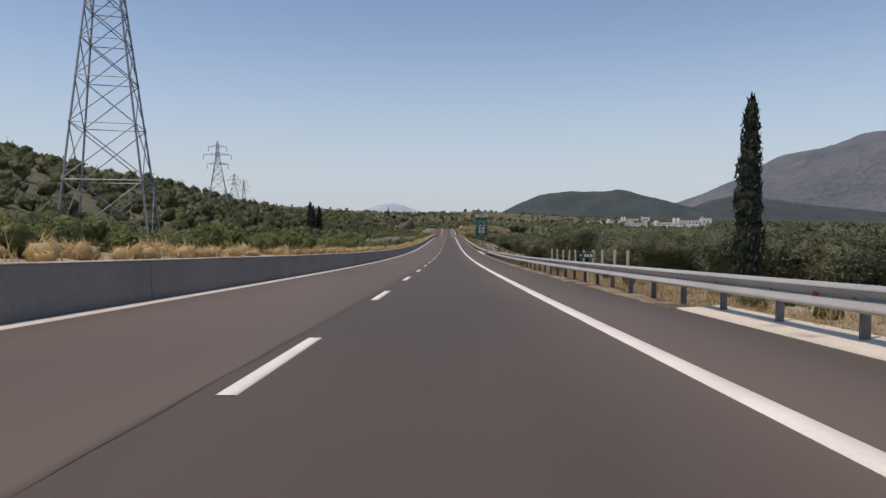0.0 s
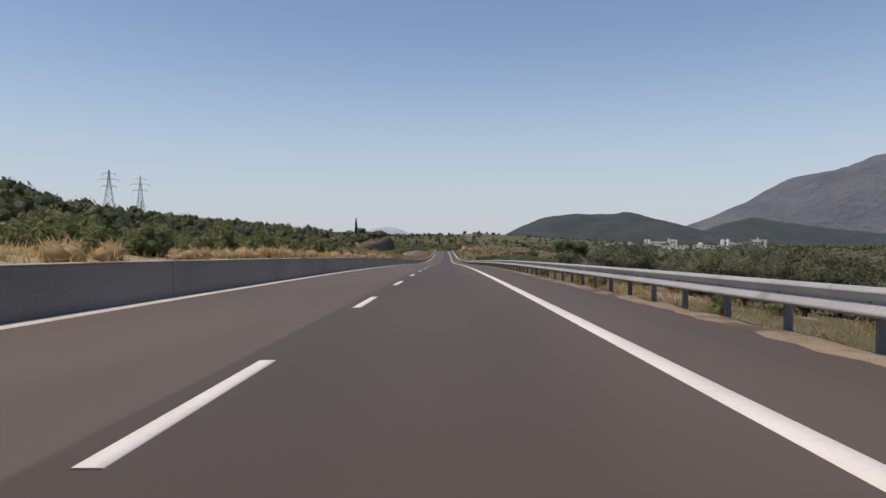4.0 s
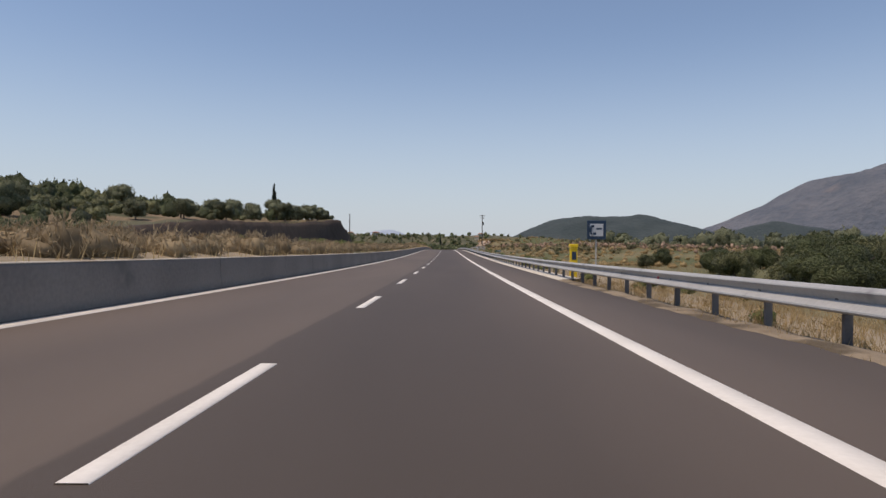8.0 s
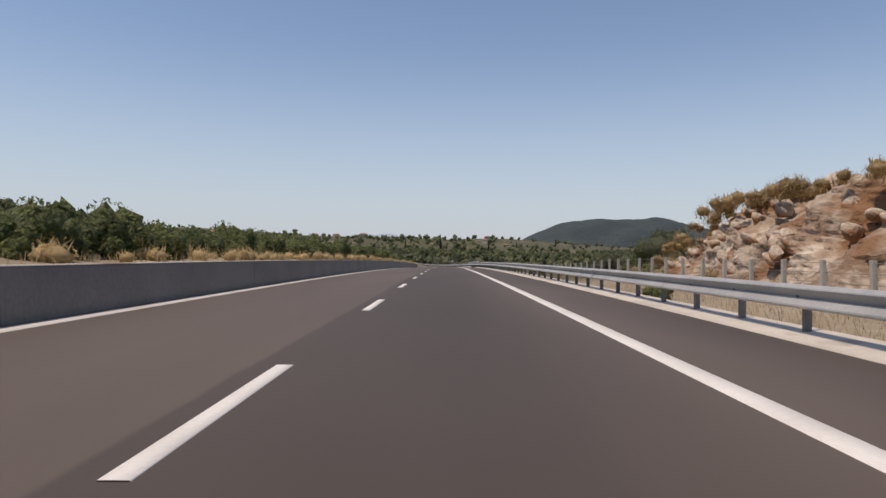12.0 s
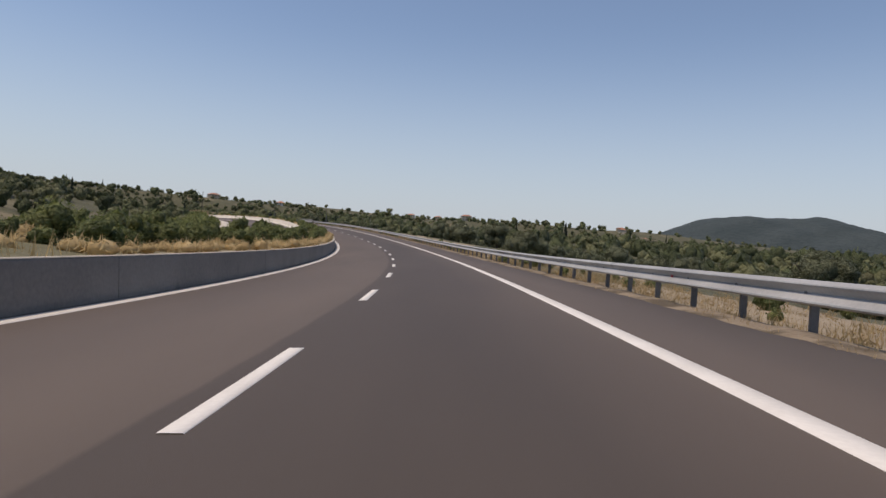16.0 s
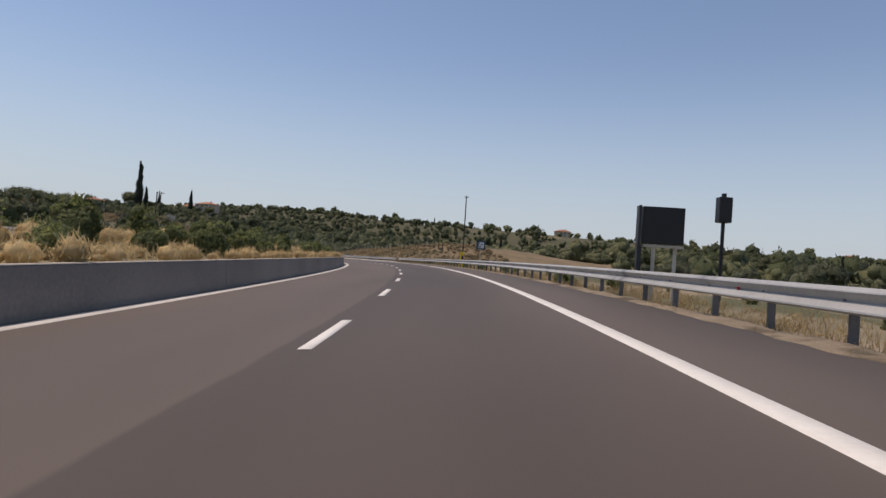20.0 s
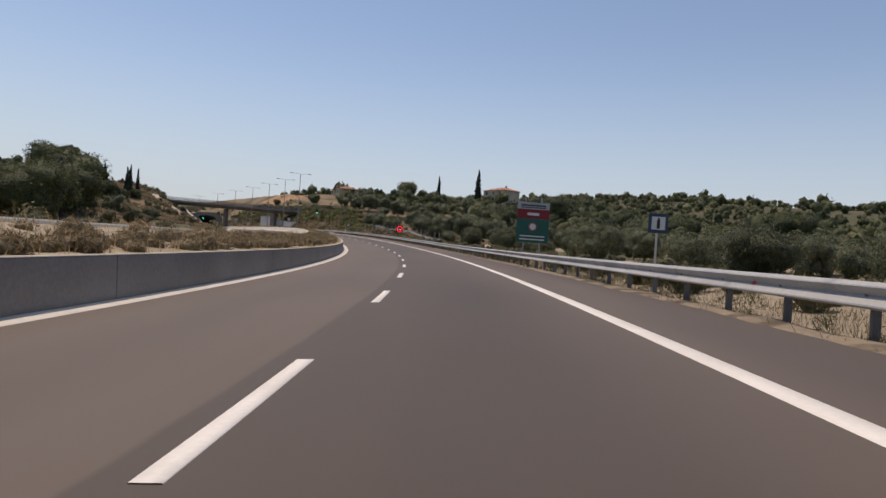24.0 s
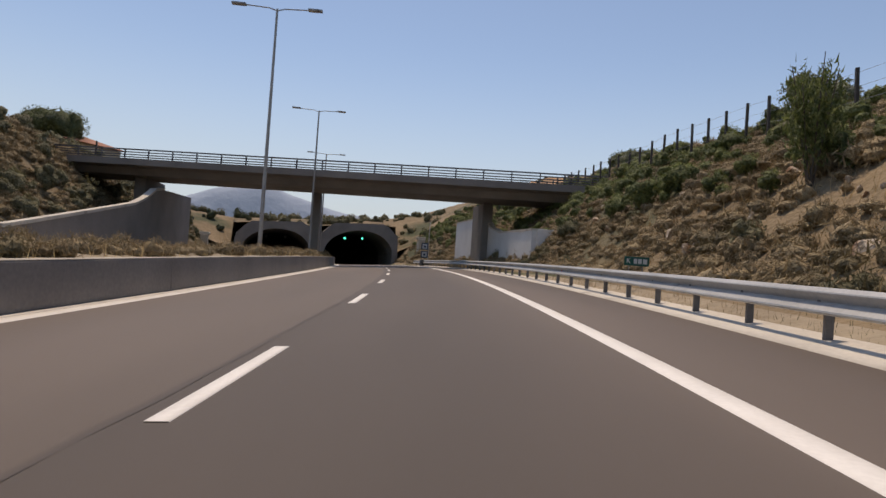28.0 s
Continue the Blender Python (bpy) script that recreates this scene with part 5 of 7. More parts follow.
# trees standing behind the rim of the cutting, where it runs down to the road
for s, d, k in ((672, -46, 0.95), (677, -44.5, 0.9), (681, -45, 0.95), (685, -44, 0.9), (689, -45, 0.75), (702, -45, 1.25), (706, -47, 1.3), (707, -43.5, 1.3), (711, -43.5, 1.4), (714, -42.5, 1.5), (717, -42, 1.55), (721, -42, 1.5), (724, -43, 1.3)):
    plant(LOW_TREES, s, d, k)
GREEN_TREES = [broad_tree("leafy_tree", "dark green leafy tree with an uneven crown", "tree", 130 + i, 7.5 + i, 8.0 + 0.6 * i, DEEP_LEAF, 13, 6500, 0.19, 0.08, "leafy trees") for i in range(3)]
for s, d, k in ((500, 54, 1.05), (497, 60, 0.8), (700, 62, 0.45), (728, 38, 0.6), (736, 24, 0.62), (752, 33, 0.5), (690, 70, 0.5), (1362, -35, 0.55), (1367, -36, 0.6), (1373, -37, 0.62), (1379, -38, 0.7), (1362, -44, 1.0), (1388, -33, 0.8), (1396, -35, 0.85), (1404, -36, 0.9), (1412, -38, 0.95), (1420, -41, 0.95), (1382, -38, 0.85), (1374, -39, 0.8), (1430, -44, 0.9), (1370, -52, 1.1), (1378, -46, 0.9), (1384, -58, 1.15), (1392, -50, 1.0), (1398, -62, 1.1), (1376, -66, 1.2), (1404, -54, 0.9), (1412, -60, 1.0), (1366, -60, 1.1), (1356, -72, 1.2), (1395, -74, 1.1),
                (1501, 81, 1.3), (1494, 88, 0.9), (1493, -54, 1.25), (1487, -58, 1.2), (1480, -56, 1.15), (1505, -52, 0.65), (1512, -49, 0.6), (1520, -48, 0.55), (1528, -46, 0.5), (1536, -42, 0.4), (1580, 118, 0.55), (1574, 122, 0.6), (1590, 120, 0.5), (1436, 64, 0.8), (1418, 70, 0.85), (1591, 32, 0.62), (1500, 60, 0.9), (1610, 24, 0.4), (1618, -46, 0.9), (1604, -58, 1.0), (1588, -52, 0.7), (1575, -64, 1.0)):
    plant(GREEN_TREES, s, d, k)
SAPLING = thing("sapling", "slender green sapling with upright shoots on the bank", "sapling")
_r = np.random.RandomState(77)
for _k in range(7):
    _a = _k * 0.9
    part("stem", rodded((0, 0, -0.3), (math.cos(_a) * 0.55, math.sin(_a) * 0.55, 2.2 + 1.3 * _r.rand()), 0.03, 0.012, sides=5), BARK, SAPLING)
link("crown", *gather([leaf_cards(_r, (math.cos(k * 0.9) * 0.4, math.sin(k * 0.9) * 0.4, 1.7 + 0.25 * (k % 3)), (0.42, 0.42, 1.35), 240, 0.065, 0.1, up=1.0, long=3.5) for k in range(7)]), GREEN_LEAF, SAPLING)
_p = road(1531, 11.8)
SAPLING.matrix_basis = place(_p[0], _p[1], float(land(_p[:1], _p[1:2])[0]), 0, 1.05)
PINE = broad_tree("pine", "tall pine with rounded clumps of foliage on the ridge", "pine tree", 150, 15, 11, SHRUB_LEAF, 9, 3600, 0.34, 0.22)
PINE.matrix_basis = place(-652, 1285, land([-652], [1285])[0] - 0.3, 0, 1.0)
for x, y, k in ((-643, 1284, 0.85), (-598, 1282, 0.5), (-566, 1312, 0.6), (-313, 1940, 0.9), (-330, 1925, 0.7), (-292, 1856, 0.75), (-420, 1407, 0.5), (-325, 2031, 0.9)):
    copy_thing(PINE, place(x, y, land([x], [y])[0] - 0.3, x * 7 % 360, k))

# cypresses: x along s, d, height, width
CYPRESSES = [cypress(200 + i, 12.0, 2.2 + 0.35 * i, "tall dark green cypress with a narrow crown") for i in range(3)]


def cypress_at(s, d, height, drop=0.2, xy=None, top=None):
    p = road(s, d) if xy is None else np.array([*xy, 0.0])
    z = float(land(p[0:1], p[1:2])[0]) - drop
    if top is not None:
        height = max(3.0, top - z)
    i = rng.randint(3)
    ob = CYPRESSES[i]
    m = place(p[0], p[1], z, rng.rand() * 360, height / 12.0)
    if ob.name in _first:
        return copy_thing(ob, m @ Matrix.Scale(1 / ob.scale.x, 4))
    _first.add(ob.name)
    ob.matrix_basis = m
    return ob


COLUMN = cypress(215, 7.6, 1.08, "tall columnar dark green cypress beside the crash barrier", 0.26, 0.75)
_p = road(16.5, 12.9)
COLUMN.matrix_basis = place(_p[0], _p[1], float(land(_p[:1], _p[1:2])[0]) - 0.2)
STOUT = cypress(216, 9.2, 2.6, "stout dark green cypress with a blunt ragged crown", 0.40, 0.75)
for s, d, k in ((184.9, -40.9, 1.0), (184.0, -40.0, 0.9), (185.9, -38.4, 0.92)):
    _p = road(s, d)
    _m = place(_p[0], _p[1], float(land(_p[:1], _p[1:2])[0]) - 0.2, s * 50, k)
    if k == 1.0:
        STOUT.matrix_basis = _m
    else:
        copy_thing(STOUT, _m)
cypress_at(683, -63.7, 9.5, top=13.4)
cypress_at(560, -95, 7)
for x, y, top in ((-591.4, 1308.9, 31.6), (-620, 1296, 30), (-475.1, 1158, 7.3), (-482, 1159.5, 8.0), (-480.3, 1165.6, 7.2), (-488, 1165, 8.6), (-489.5, 1166.8, 7.8), (-478, 1154, 7.4), (-221.7, 1132.2, 3.5), (-224.5, 1134.5, -0.5), (-12, 1501.7, 8.8), (-60, 1520, 6), (60, 1650, 9), (110, 1720, 10), (-200, 1640, 12), (-420, 1560, 22), (-390, 1580, 20), (-350, 1600, 17), (-345, 1603, 17), (-300, 1640, 14), (-512, 1500, 29)):
    cypress_at(0, 0, 10, xy=(x, y), top=top)
for s, d, h in ((629, -262, 8), (632, -258, 7), (626, -266, 7.5), (604, -318, 8), (609, -312, 7), (600, -325, 8), (1365, 120, 10), (1390, 140, 9), (1330, 170, 10), (1230, 220, 10), (1238, 224, 9), (1190, 260, 11), (1300, 250, 10), (1310, 246, 8), (1260, 300, 11), (1160, 300, 9), (1100, 330, 10), (1180, 60, 7), (1195, 66, 6), (1420, 230, 10)):
    cypress_at(s, d, h)

# ---- roadside things ----
def lift_at(s, d):
    """Land height over the road plane at s, d."""
    p = road(s, d)
    return float(land(p[0:1], p[1:2])[0] - p[2])


def on_land(s, d, sink=0.05):
    return (s, d, lift_at(s, d) - sink)


def disc(bm, x, y, z, r, thick, sides=36):
    bmesh.ops.create_cone(bm, cap_ends=True, segments=sides, radius1=r, radius2=r, depth=thick, matrix=Matrix.Translation((x, y, z)) @ Matrix.Rotation(math.pi / 2, 4, "X"))
    return bm


def hoop(bm, x, y, z, r, w, thick, sides=40):
    """A flat ring that faces along y."""
    rows = []
    for i in range(sides):
        a = 2 * math.pi * i / sides
        c, s = math.cos(a), math.sin(a)
        rows.append([bm.verts.new((x + c * q, y + t, z + s * q)) for q, t in ((r, -thick), (r, 0), (r - w, 0), (r - w, -thick))])
    for a, b in zip(rows, rows[1:] + rows[:1]):
        for k in range(4):
            bm.faces.new((a[k], a[(k + 1) % 4], b[(k + 1) % 4], b[k]))
    return bm


# steel lattice pylons
def pylon(base, top_height, at, turn, group="power pylons"):
    t = thing("power_pylon", "grey steel lattice power pylon on the hillside", "power pylon", at, turn, group)
    waist = base * 0.20
    H = top_height
    wide = lambda z: base / 2 + (waist / 2 - base / 2) * min(1, z / (H * 0.74)) if z < H * 0.74 else waist / 2 * (1 - 0.7 * (z - H * 0.74) / (H * 0.26))
    corners = ((-1, -1), (1, -1), (1, 1), (-1, 1))
    for sx, sy in corners:
        bm = bmesh.new()
        zs = [-1.5, H * 0.74, H]
        for a, b in zip(zs, zs[1:]):
            rod(bm, (sx * wide(max(a, 0)), sy * wide(max(a, 0)), a), (sx * wide(b), sy * wide(b), b), 0.11, 0.09, 5)
        part("leg", bm, PYLON_STEEL, t)
    zs, z = [0.0], 0.0
    while z < H * 0.97:
        z += max(1.2, wide(z) * 1.55)
        zs.append(min(z, H))
    for a, b in zip(zs, zs[1:]):
        bm = bmesh.new()
        for (x0, y0), (x1, y1) in zip(corners, corners[1:] + corners[:1]):
            wa, wb = wide(a), wide(b)
            rod(bm, (x0 * wa, y0 * wa, a), (x1 * wb, y1 * wb, b), 0.05, sides=4)
            rod(bm, (x1 * wa, y1 * wa, a), (x0 * wb, y0 * wb, b), 0.05, sides=4)
            rod(bm, (x0 * wb, y0 * wb, b), (x1 * wb, y1 * wb, b), 0.045, sides=4)
        part("bracing", bm, PYLON_STEEL, t)
    for k, reach in ((0.66, 0.15), (0.80, 0.20), (0.92, 0.13)):
        for side in (-1, 1):
            bm = bmesh.new()
            z, x = H * k, H * reach
            for sy in (-1, 1):
                rod(bm, (0, sy * wide(z), z), (side * x, 0, z), 0.06, sides=4)
                rod(bm, (0, sy * wide(z), z + H * 0.035), (side * x, 0, z), 0.05, sides=4)
            rod(bm, (side * x, 0, z), (side * x, 0, z - 1.5), 0.09, sides=5)
            part("cross_arm", bm, PYLON_STEEL, t)
    return t


for s, d, b, top in ((54, -31.5, 8.3, None), (201.7, -75.1, 7.0, 26.6), (350.4, -120, 7.0, 26.4), (568.5, -184.5, 7.0, 35.2), (680, -220.3, 7.0, 43.8), (769, -262, 7.0, 31.7)):
    p_ = road(s, d)
    foot = float(land(p_[:1], p_[1:2])[0])
    pylon(b, 40 if top is None else top - foot, Vector((p_[0], p_[1], foot)), 17)


def sign_posts(t, xs, top, r=0.05, mat=None, foot=-0.6):
    for x in xs:
        part("post", rodded((x, 0.06, foot), (x, 0.06, top), r), mat or POST_STEEL, t)


# the rest area board
t = thing("rest_area_sign", "large green rest area board with white and yellow lettering", "road sign", (137.2, 8.8, -0.5))
sign_posts(t, (-0.75, 0.75), 5.0, 0.09)
board = part("board", boxed(-1.3, 1.3, -0.05, 0.0, 2.75, 7.10, soft=0.02), SIGN_GREEN, t)
part("border", boxed(-1.33, 1.33, -0.035, 0.012, 2.72, 7.13, soft=0.02), plain("sign_rim", (0.30, 0.33, 0.32), 0.5), t)
lettering("\u03a3.E.A", 0.42, 0, 6.75, -0.055, SIGN_YELLOW, t)
for x, w in ((-0.92, 0.22), (-0.35, 0.72), (0.72, 0.78)):
    part("text_bar", boxed(x - w / 2, x + w / 2, -0.056, -0.05, 6.08, 6.24), SIGN_YELLOW, t)
lettering("Rest Area", 0.46, 0, 5.65, -0.055, SIGN_WHITE, t)
for x, w in ((-0.92, 0.26), (-0.28, 0.74), (0.70, 0.76)):
    part("text_bar", boxed(x - w / 2, x + w / 2, -0.056, -0.05, 5.06, 5.22), SIGN_WHITE, t)
for x, z in ((-0.39, 4.55), (0.39, 4.55), (-0.39, 3.80), (0.39, 3.80)):
    part("pictogram_field", boxed(x - 0.27, x + 0.27, -0.056, -0.05, z - 0.27, z + 0.27), SIGN_WHITE, t)
part("pictogram", boxed(-0.50, -0.24, -0.060, -0.056, 4.38, 4.70), BLACK, t)
part("pictogram", boxed(0.34, 0.44, -0.060, -0.056, 4.34, 4.76), SIGN_RED, t)
for a in (-1, 1):
    bm = boxed(-0.04, 0.04, -0.060, -0.056, -0.24, 0.24)
    bmesh.ops.rotate(bm, matrix=Matrix.Rotation(radians(40 * a), 3, "Y"), verts=bm.verts)
    bmesh.ops.translate(bm, vec=(-0.39, -0.001 * a, 3.80), verts=bm.verts)
    part("pictogram", bm, SIGN_RED, t)
lettering("WC", 0.26, 0.39, 3.80, -0.060, BLACK, t)
lettering("5 km", 0.42, 0.02, 3.14, -0.055, SIGN_WHITE, t)
for x0, x1 in ((-1.34, -0.62), (0.62, 1.34)):
    part("top_plate", boxed(x0, x1, -0.05, -0.02, 7.16, 7.74, soft=0.02), SIGN_WHITE, t)
lettering("WC", 0.22, -0.82, 7.58, -0.055, SIGN_BLUE, t)
part("pictogram", hoop(bmesh.new(), -1.10, -0.052, 7.38, 0.13, 0.035, 0.006, 20), SIGN_BLUE, t)
lettering("AUTO", 0.22, 0.98, 7.58, -0.055, BLACK, t)
lettering("GAS", 0.22, 0.98, 7.32, -0.055, BLACK, t)


def square_sign(s, d, h, label, draw, size=0.92, foot=None):
    """A square sign with a dark blue rim and a white field, on one post."""
    t = thing("square_sign", label, "road sign", (s, d, 0))
    sign_posts(t, (0,), h + size * 0.3, 0.035, plain("pale_post", (0.52, 0.50, 0.44), 0.6), -1.2)
    part("plate", boxed(-size / 2, size / 2, -0.03, 0.02, h - size / 2, h + size / 2, soft=0.015), SIGN_BLUE, t)
    part("field", boxed(-size * 0.35, size * 0.35, -0.036, -0.03, h - size * 0.33, h + size * 0.33), SIGN_WHITE, t)
    draw(t, h, size)
    return t


def draw_extinguisher(t, h, size):
    part("pictogram", boxed(-0.045, 0.045, -0.041, -0.036, h - 0.15, h + 0.07, soft=0.002), SIGN_RED, t)
    part("pictogram", boxed(-0.08, 0.075, -0.043, -0.036, h - 0.02, h + 0.025), BLACK, t)
    part("pictogram", boxed(-0.025, 0.025, -0.042, -0.037, h + 0.07, h + 0.15), BLACK, t)


def draw_bottle(t, h, size):
    part("pictogram", boxed(-0.05, 0.05, -0.041, -0.036, h - 0.17, h + 0.10, soft=0.002), BLACK, t)
    part("pictogram", boxed(-0.025, 0.035, -0.041, -0.036, h + 0.10, h + 0.17), BLACK, t)


def draw_phone(t, h, size):
    bm, k = bmesh.new(), size / 0.92
    bent(bm, [(k * (-0.20 + 0.11 * math.sin(a) * 0.8), -0.038, h + k * 0.24 * math.cos(a)) for a in np.linspace(math.pi * 1.12, math.pi * 1.88, 9)], 0.035, 6)
    part("pictogram", bm, SIGN_BLUE, t)
    part("pictogram", boxed(-0.27 * k, -0.12 * k, -0.042, -0.036, h + 0.12 * k, h + 0.24 * k), SIGN_BLUE, t)
    part("pictogram", boxed(-0.17 * k, -0.02 * k, -0.042, -0.036, h - 0.24 * k, h - 0.12 * k), SIGN_BLUE, t)
    part("text_bar", boxed(-0.02 * k, 0.26 * k, -0.042, -0.036, h + 0.02 * k, h + 0.10 * k), SIGN_BLUE, t)


square_sign(406.8, 7.25, 1.95, "square blue-rimmed sign with a red extinguisher on a thin post", draw_extinguisher, 0.56)
square_sign(470.3, 7.7, 2.1, "square blue-rimmed telephone sign on a thin post", draw_phone, 0.78)
square_sign(1180, 9.2, 2.3, "square blue-rimmed telephone sign beside the yellow box", draw_phone)
square_sign(1346.0, 8.1, 1.95, "square dark-rimmed sign with a black bottle shape", draw_bottle, 0.62)


def call_box(s, d):
    t = thing("emergency_call_box", "bright yellow emergency call box behind the crash barrier", "call box", (s, d, -0.15))
    part("body", boxed(-0.17, 0.17, -0.16, 0.16, 0.0, 1.55, soft=0.03), YELLOW, t)
    part("hood", boxed(-0.20, 0.20, -0.20, 0.18, 1.55, 1.72, soft=0.04), YELLOW, t)
    part("speaker_panel", boxed(-0.11, 0.11, -0.168, -0.16, 0.95, 1.35), SIGN_BLUE, t, "dark front panel")
    part("foot", boxed(-0.25, 0.25, -0.25, 0.25, -0.3, 0.02, soft=0.02), PALE_CONCRETE, t)


call_box(475.6, 7.8)
call_box(1184, 8.0)


def round_sign(s, d, h, label, name="round_sign", text="", bars=True, foot=-1.2, rim=None):
    t = thing(name, label, "road sign", (s, d, 0))
    sign_posts(t, (0,), h + 0.2, 0.035, None, foot)
    part("plate", disc(bmesh.new(), 0, 0, h, 0.45, 0.03), SIGN_WHITE, t)
    part("rim", hoop(bmesh.new(), 0, -0.016, h, 0.455, 0.085, 0.01), rim or SIGN_RED, t)
    if text:
        lettering(text, 0.38, 0, h, -0.02, BLACK, t)
    if bars:
        for x in (-0.17, 0.17):
            part("pictogram", boxed(x - 0.11, x + 0.11, -0.028, -0.016, h - 0.05, h + 0.04, soft=0.004), BLACK, t)


round_sign(870.1, 7.75, 1.75, "round white 120 speed limit sign with a red rim", text="120", bars=False)
DARK_RED = plain("dull_red_rim", (0.16, 0.03, 0.03), 0.5)
round_sign(1490.5, 8.3, 2.35, "round sign with a dull red rim and two dark bars", rim=DARK_RED)
round_sign(1490.5, -6.9, 3.3, "round sign with a dull red rim standing in the median", rim=DARK_RED, foot=0.5)


def km_board(s, d, h):
    """Small green distance board; its figures are plain bars."""
    t = thing("distance_board", "small dark green distance board with pale marks", "road sign", (s, d, 0))
    sign_posts(t, (-0.2, 0.2), h, 0.02, None, -0.6)
    part("board", boxed(-0.36, 0.36, -0.02, 0.01, h - 0.13, h + 0.13, soft=0.01), SIGN_GREEN, t)
    lettering("K", 0.2, -0.24, h, -0.022, SIGN_WHITE, t)
    for x, w in ((-0.04, 0.10), (0.09, 0.10), (0.24, 0.12)):
        part("text_bar", boxed(x - w / 2, x + w / 2, -0.024, -0.018, h - 0.07, h + 0.07), SIGN_WHITE, t)


for s, d, h in ((23, 8.2, 0.95), (525, 7.9, 0.98), (1281, 7.4, 1.0), (1532, 7.5, 1.0)):
    km_board(s, d, h)

# lit speed signs
LED_RED = glowing("red_light_dots", (1.0, 0.03, 0.04), 3.2)
LED_WHITE = glowing("white_light_dots", (0.75, 0.78, 0.78), 0.9)
LED_GREEN = glowing("green_signal_light", (0.03, 0.85, 0.55), 4.0)


def lit_sign(s, d, h, turn=0):
    t = thing("lit_speed_sign", "black electronic sign showing 100 in a glowing red ring", "electronic sign", (s, d, 0), turn)
    sign_posts(t, (-0.22, 0.22), h - 0.5, 0.05, DARK_METAL, -1.2)
    part("housing", boxed(-0.62, 0.62, -0.12, 0.20, h - 0.60, h + 0.60, soft=0.03), BLACK, t)
    part("visor", boxed(-0.66, -0.62, -0.26, 0.16, h - 0.62, h + 0.62), DARK_METAL, t)
    part("visor", boxed(-0.66, 0.66, -0.22, 0.16, h + 0.60, h + 0.64), DARK_METAL, t)
    bm = bmesh.new()
    for r in (0.43, 0.48):
        for i in range(52):
            a = 2 * math.pi * (i + (r > 0.45) * 0.5) / 52
            bmesh.ops.create_icosphere(bm, subdivisions=1, radius=0.026, matrix=Matrix.Translation((math.cos(a) * r, -0.13, h + math.sin(a) * r)))
    part("light_ring", bm, LED_RED, t, "glowing red ring of light dots")
    bm = bmesh.new()
    for k in (-1, 0, 1):
        pts = [(0, q) for q in np.linspace(-0.17, 0.17, 6)] if k < 0 else [(0.085 * math.sin(a), 0.17 * math.cos(a)) for a in np.linspace(0, 2 * math.pi, 15)[:-1]]
        for x, z in pts:
            bmesh.ops.create_icosphere(bm, subdivisions=1, radius=0.017, matrix=Matrix.Translation((k * 0.235 + x, -0.13, h + z)))
    part("light_figures", bm, LED_WHITE, t, "pale light dots forming 100")


lit_sign(1308.5, 7.6, 1.45)
lit_sign(1440.7, 8.1, 2.12)

# dark panel seen from its plain side, and the signal behind it
t = thing("information_panel", "dark blank information panel on two pale posts", "electronic sign", (1132, 7.3, -0.28), -6)
sign_posts(t, (-0.15, 0.42), 1.9, 0.05, PALE_CONCRETE, -1.5)
part("panel", boxed(-0.50, 0.60, -0.10, 0.10, 1.75, 2.75, soft=0.02), BLACK, t)
part("side_plate", boxed(-0.62, -0.55, -0.18, 0.16, 1.68, 2.76, soft=0.01), DARK_METAL, t)
part("foot_box", boxed(-0.60, -0.48, -0.05, 0.15, 0.9, 1.70, soft=0.01), DARK_METAL, t)
part("walkway", boxed(-0.45, 0.62, -0.06, 0.10, 1.66, 1.72), PALE_CONCRETE, t)
t = thing("signal_post", "dark signal head on a black post", "traffic light", (1131.5, 8.75, -0.22))
part("post", rodded((0, 0, -1.5), (0, 0, 2.3), 0.05), BLACK, t)
part("head", boxed(-0.17, 0.17, -0.14, 0.14, 2.25, 2.92, soft=0.03), BLACK, t)
part("cap", boxed(-0.06, 0.03, -0.06, 0.06, 2.90, 3.02, soft=0.01), BLACK, t)


def camera_pole(s, d, foot, top, side):
    t = thing("camera_pole", "tall dark grey pole with small traffic cameras on top", "pole", (s, d, 0))
    part("pole", rodded((0, 0, foot), (0, 0, top), 0.075, 0.055, sides=10), RAIL_POST, t)
    part("bracket", rodded((0, 0, top - 0.3), (side * 0.32, 0, top - 0.2), 0.03), RAIL_POST, t)
    part("camera", boxed(side * 0.24 - 0.06, side * 0.24 + 0.12, -0.17, 0.13, top - 0.22, top - 0.08, soft=0.02), RAIL_POST, t)
    part("camera", boxed(-0.07, 0.07, -0.16, 0.16, top - 0.02, top + 0.16, soft=0.02), RAIL_POST, t)
    part("cabinet", boxed(-0.14, 0.14, -0.12, 0.12, 0.9, 1.25, soft=0.02), RAIL_POST, t)


camera_pole(1075, 8.3, -1.5, 4.05, -1)
camera_pole(1077, -5.85, 0.5, 4.75, 1)


# green and red board on the bend
t = thing("tunnel_board", "green board with a red band and white plate above", "road sign", (1368.2, 8.6, -0.75))
sign_posts(t, (-0.55, 0.55), 5.1, 0.06)
part("board", boxed(-1.1, 1.1, -0.05, 0.0, 2.05, 3.65, soft=0.02), SIGN_GREEN, t)
part("red_band", boxed(-1.1, 1.1, -0.05, 0.0, 3.66, 4.28, soft=0.02), plain("dark_red_face", (0.20, 0.012, 0.018), 0.5), t)
part("white_plate", boxed(-1.1, 1.1, -0.05, 0.0, 4.29, 4.76, soft=0.02), plain("grey_white_face", (0.34, 0.36, 0.37), 0.5), t)
part("pictogram", disc(bmesh.new(), 0, -0.055, 3.12, 0.26, 0.01), SIGN_WHITE, t)
part("pictogram", hoop(bmesh.new(), 0, -0.058, 3.12, 0.27, 0.06, 0.006), SIGN_RED, t)
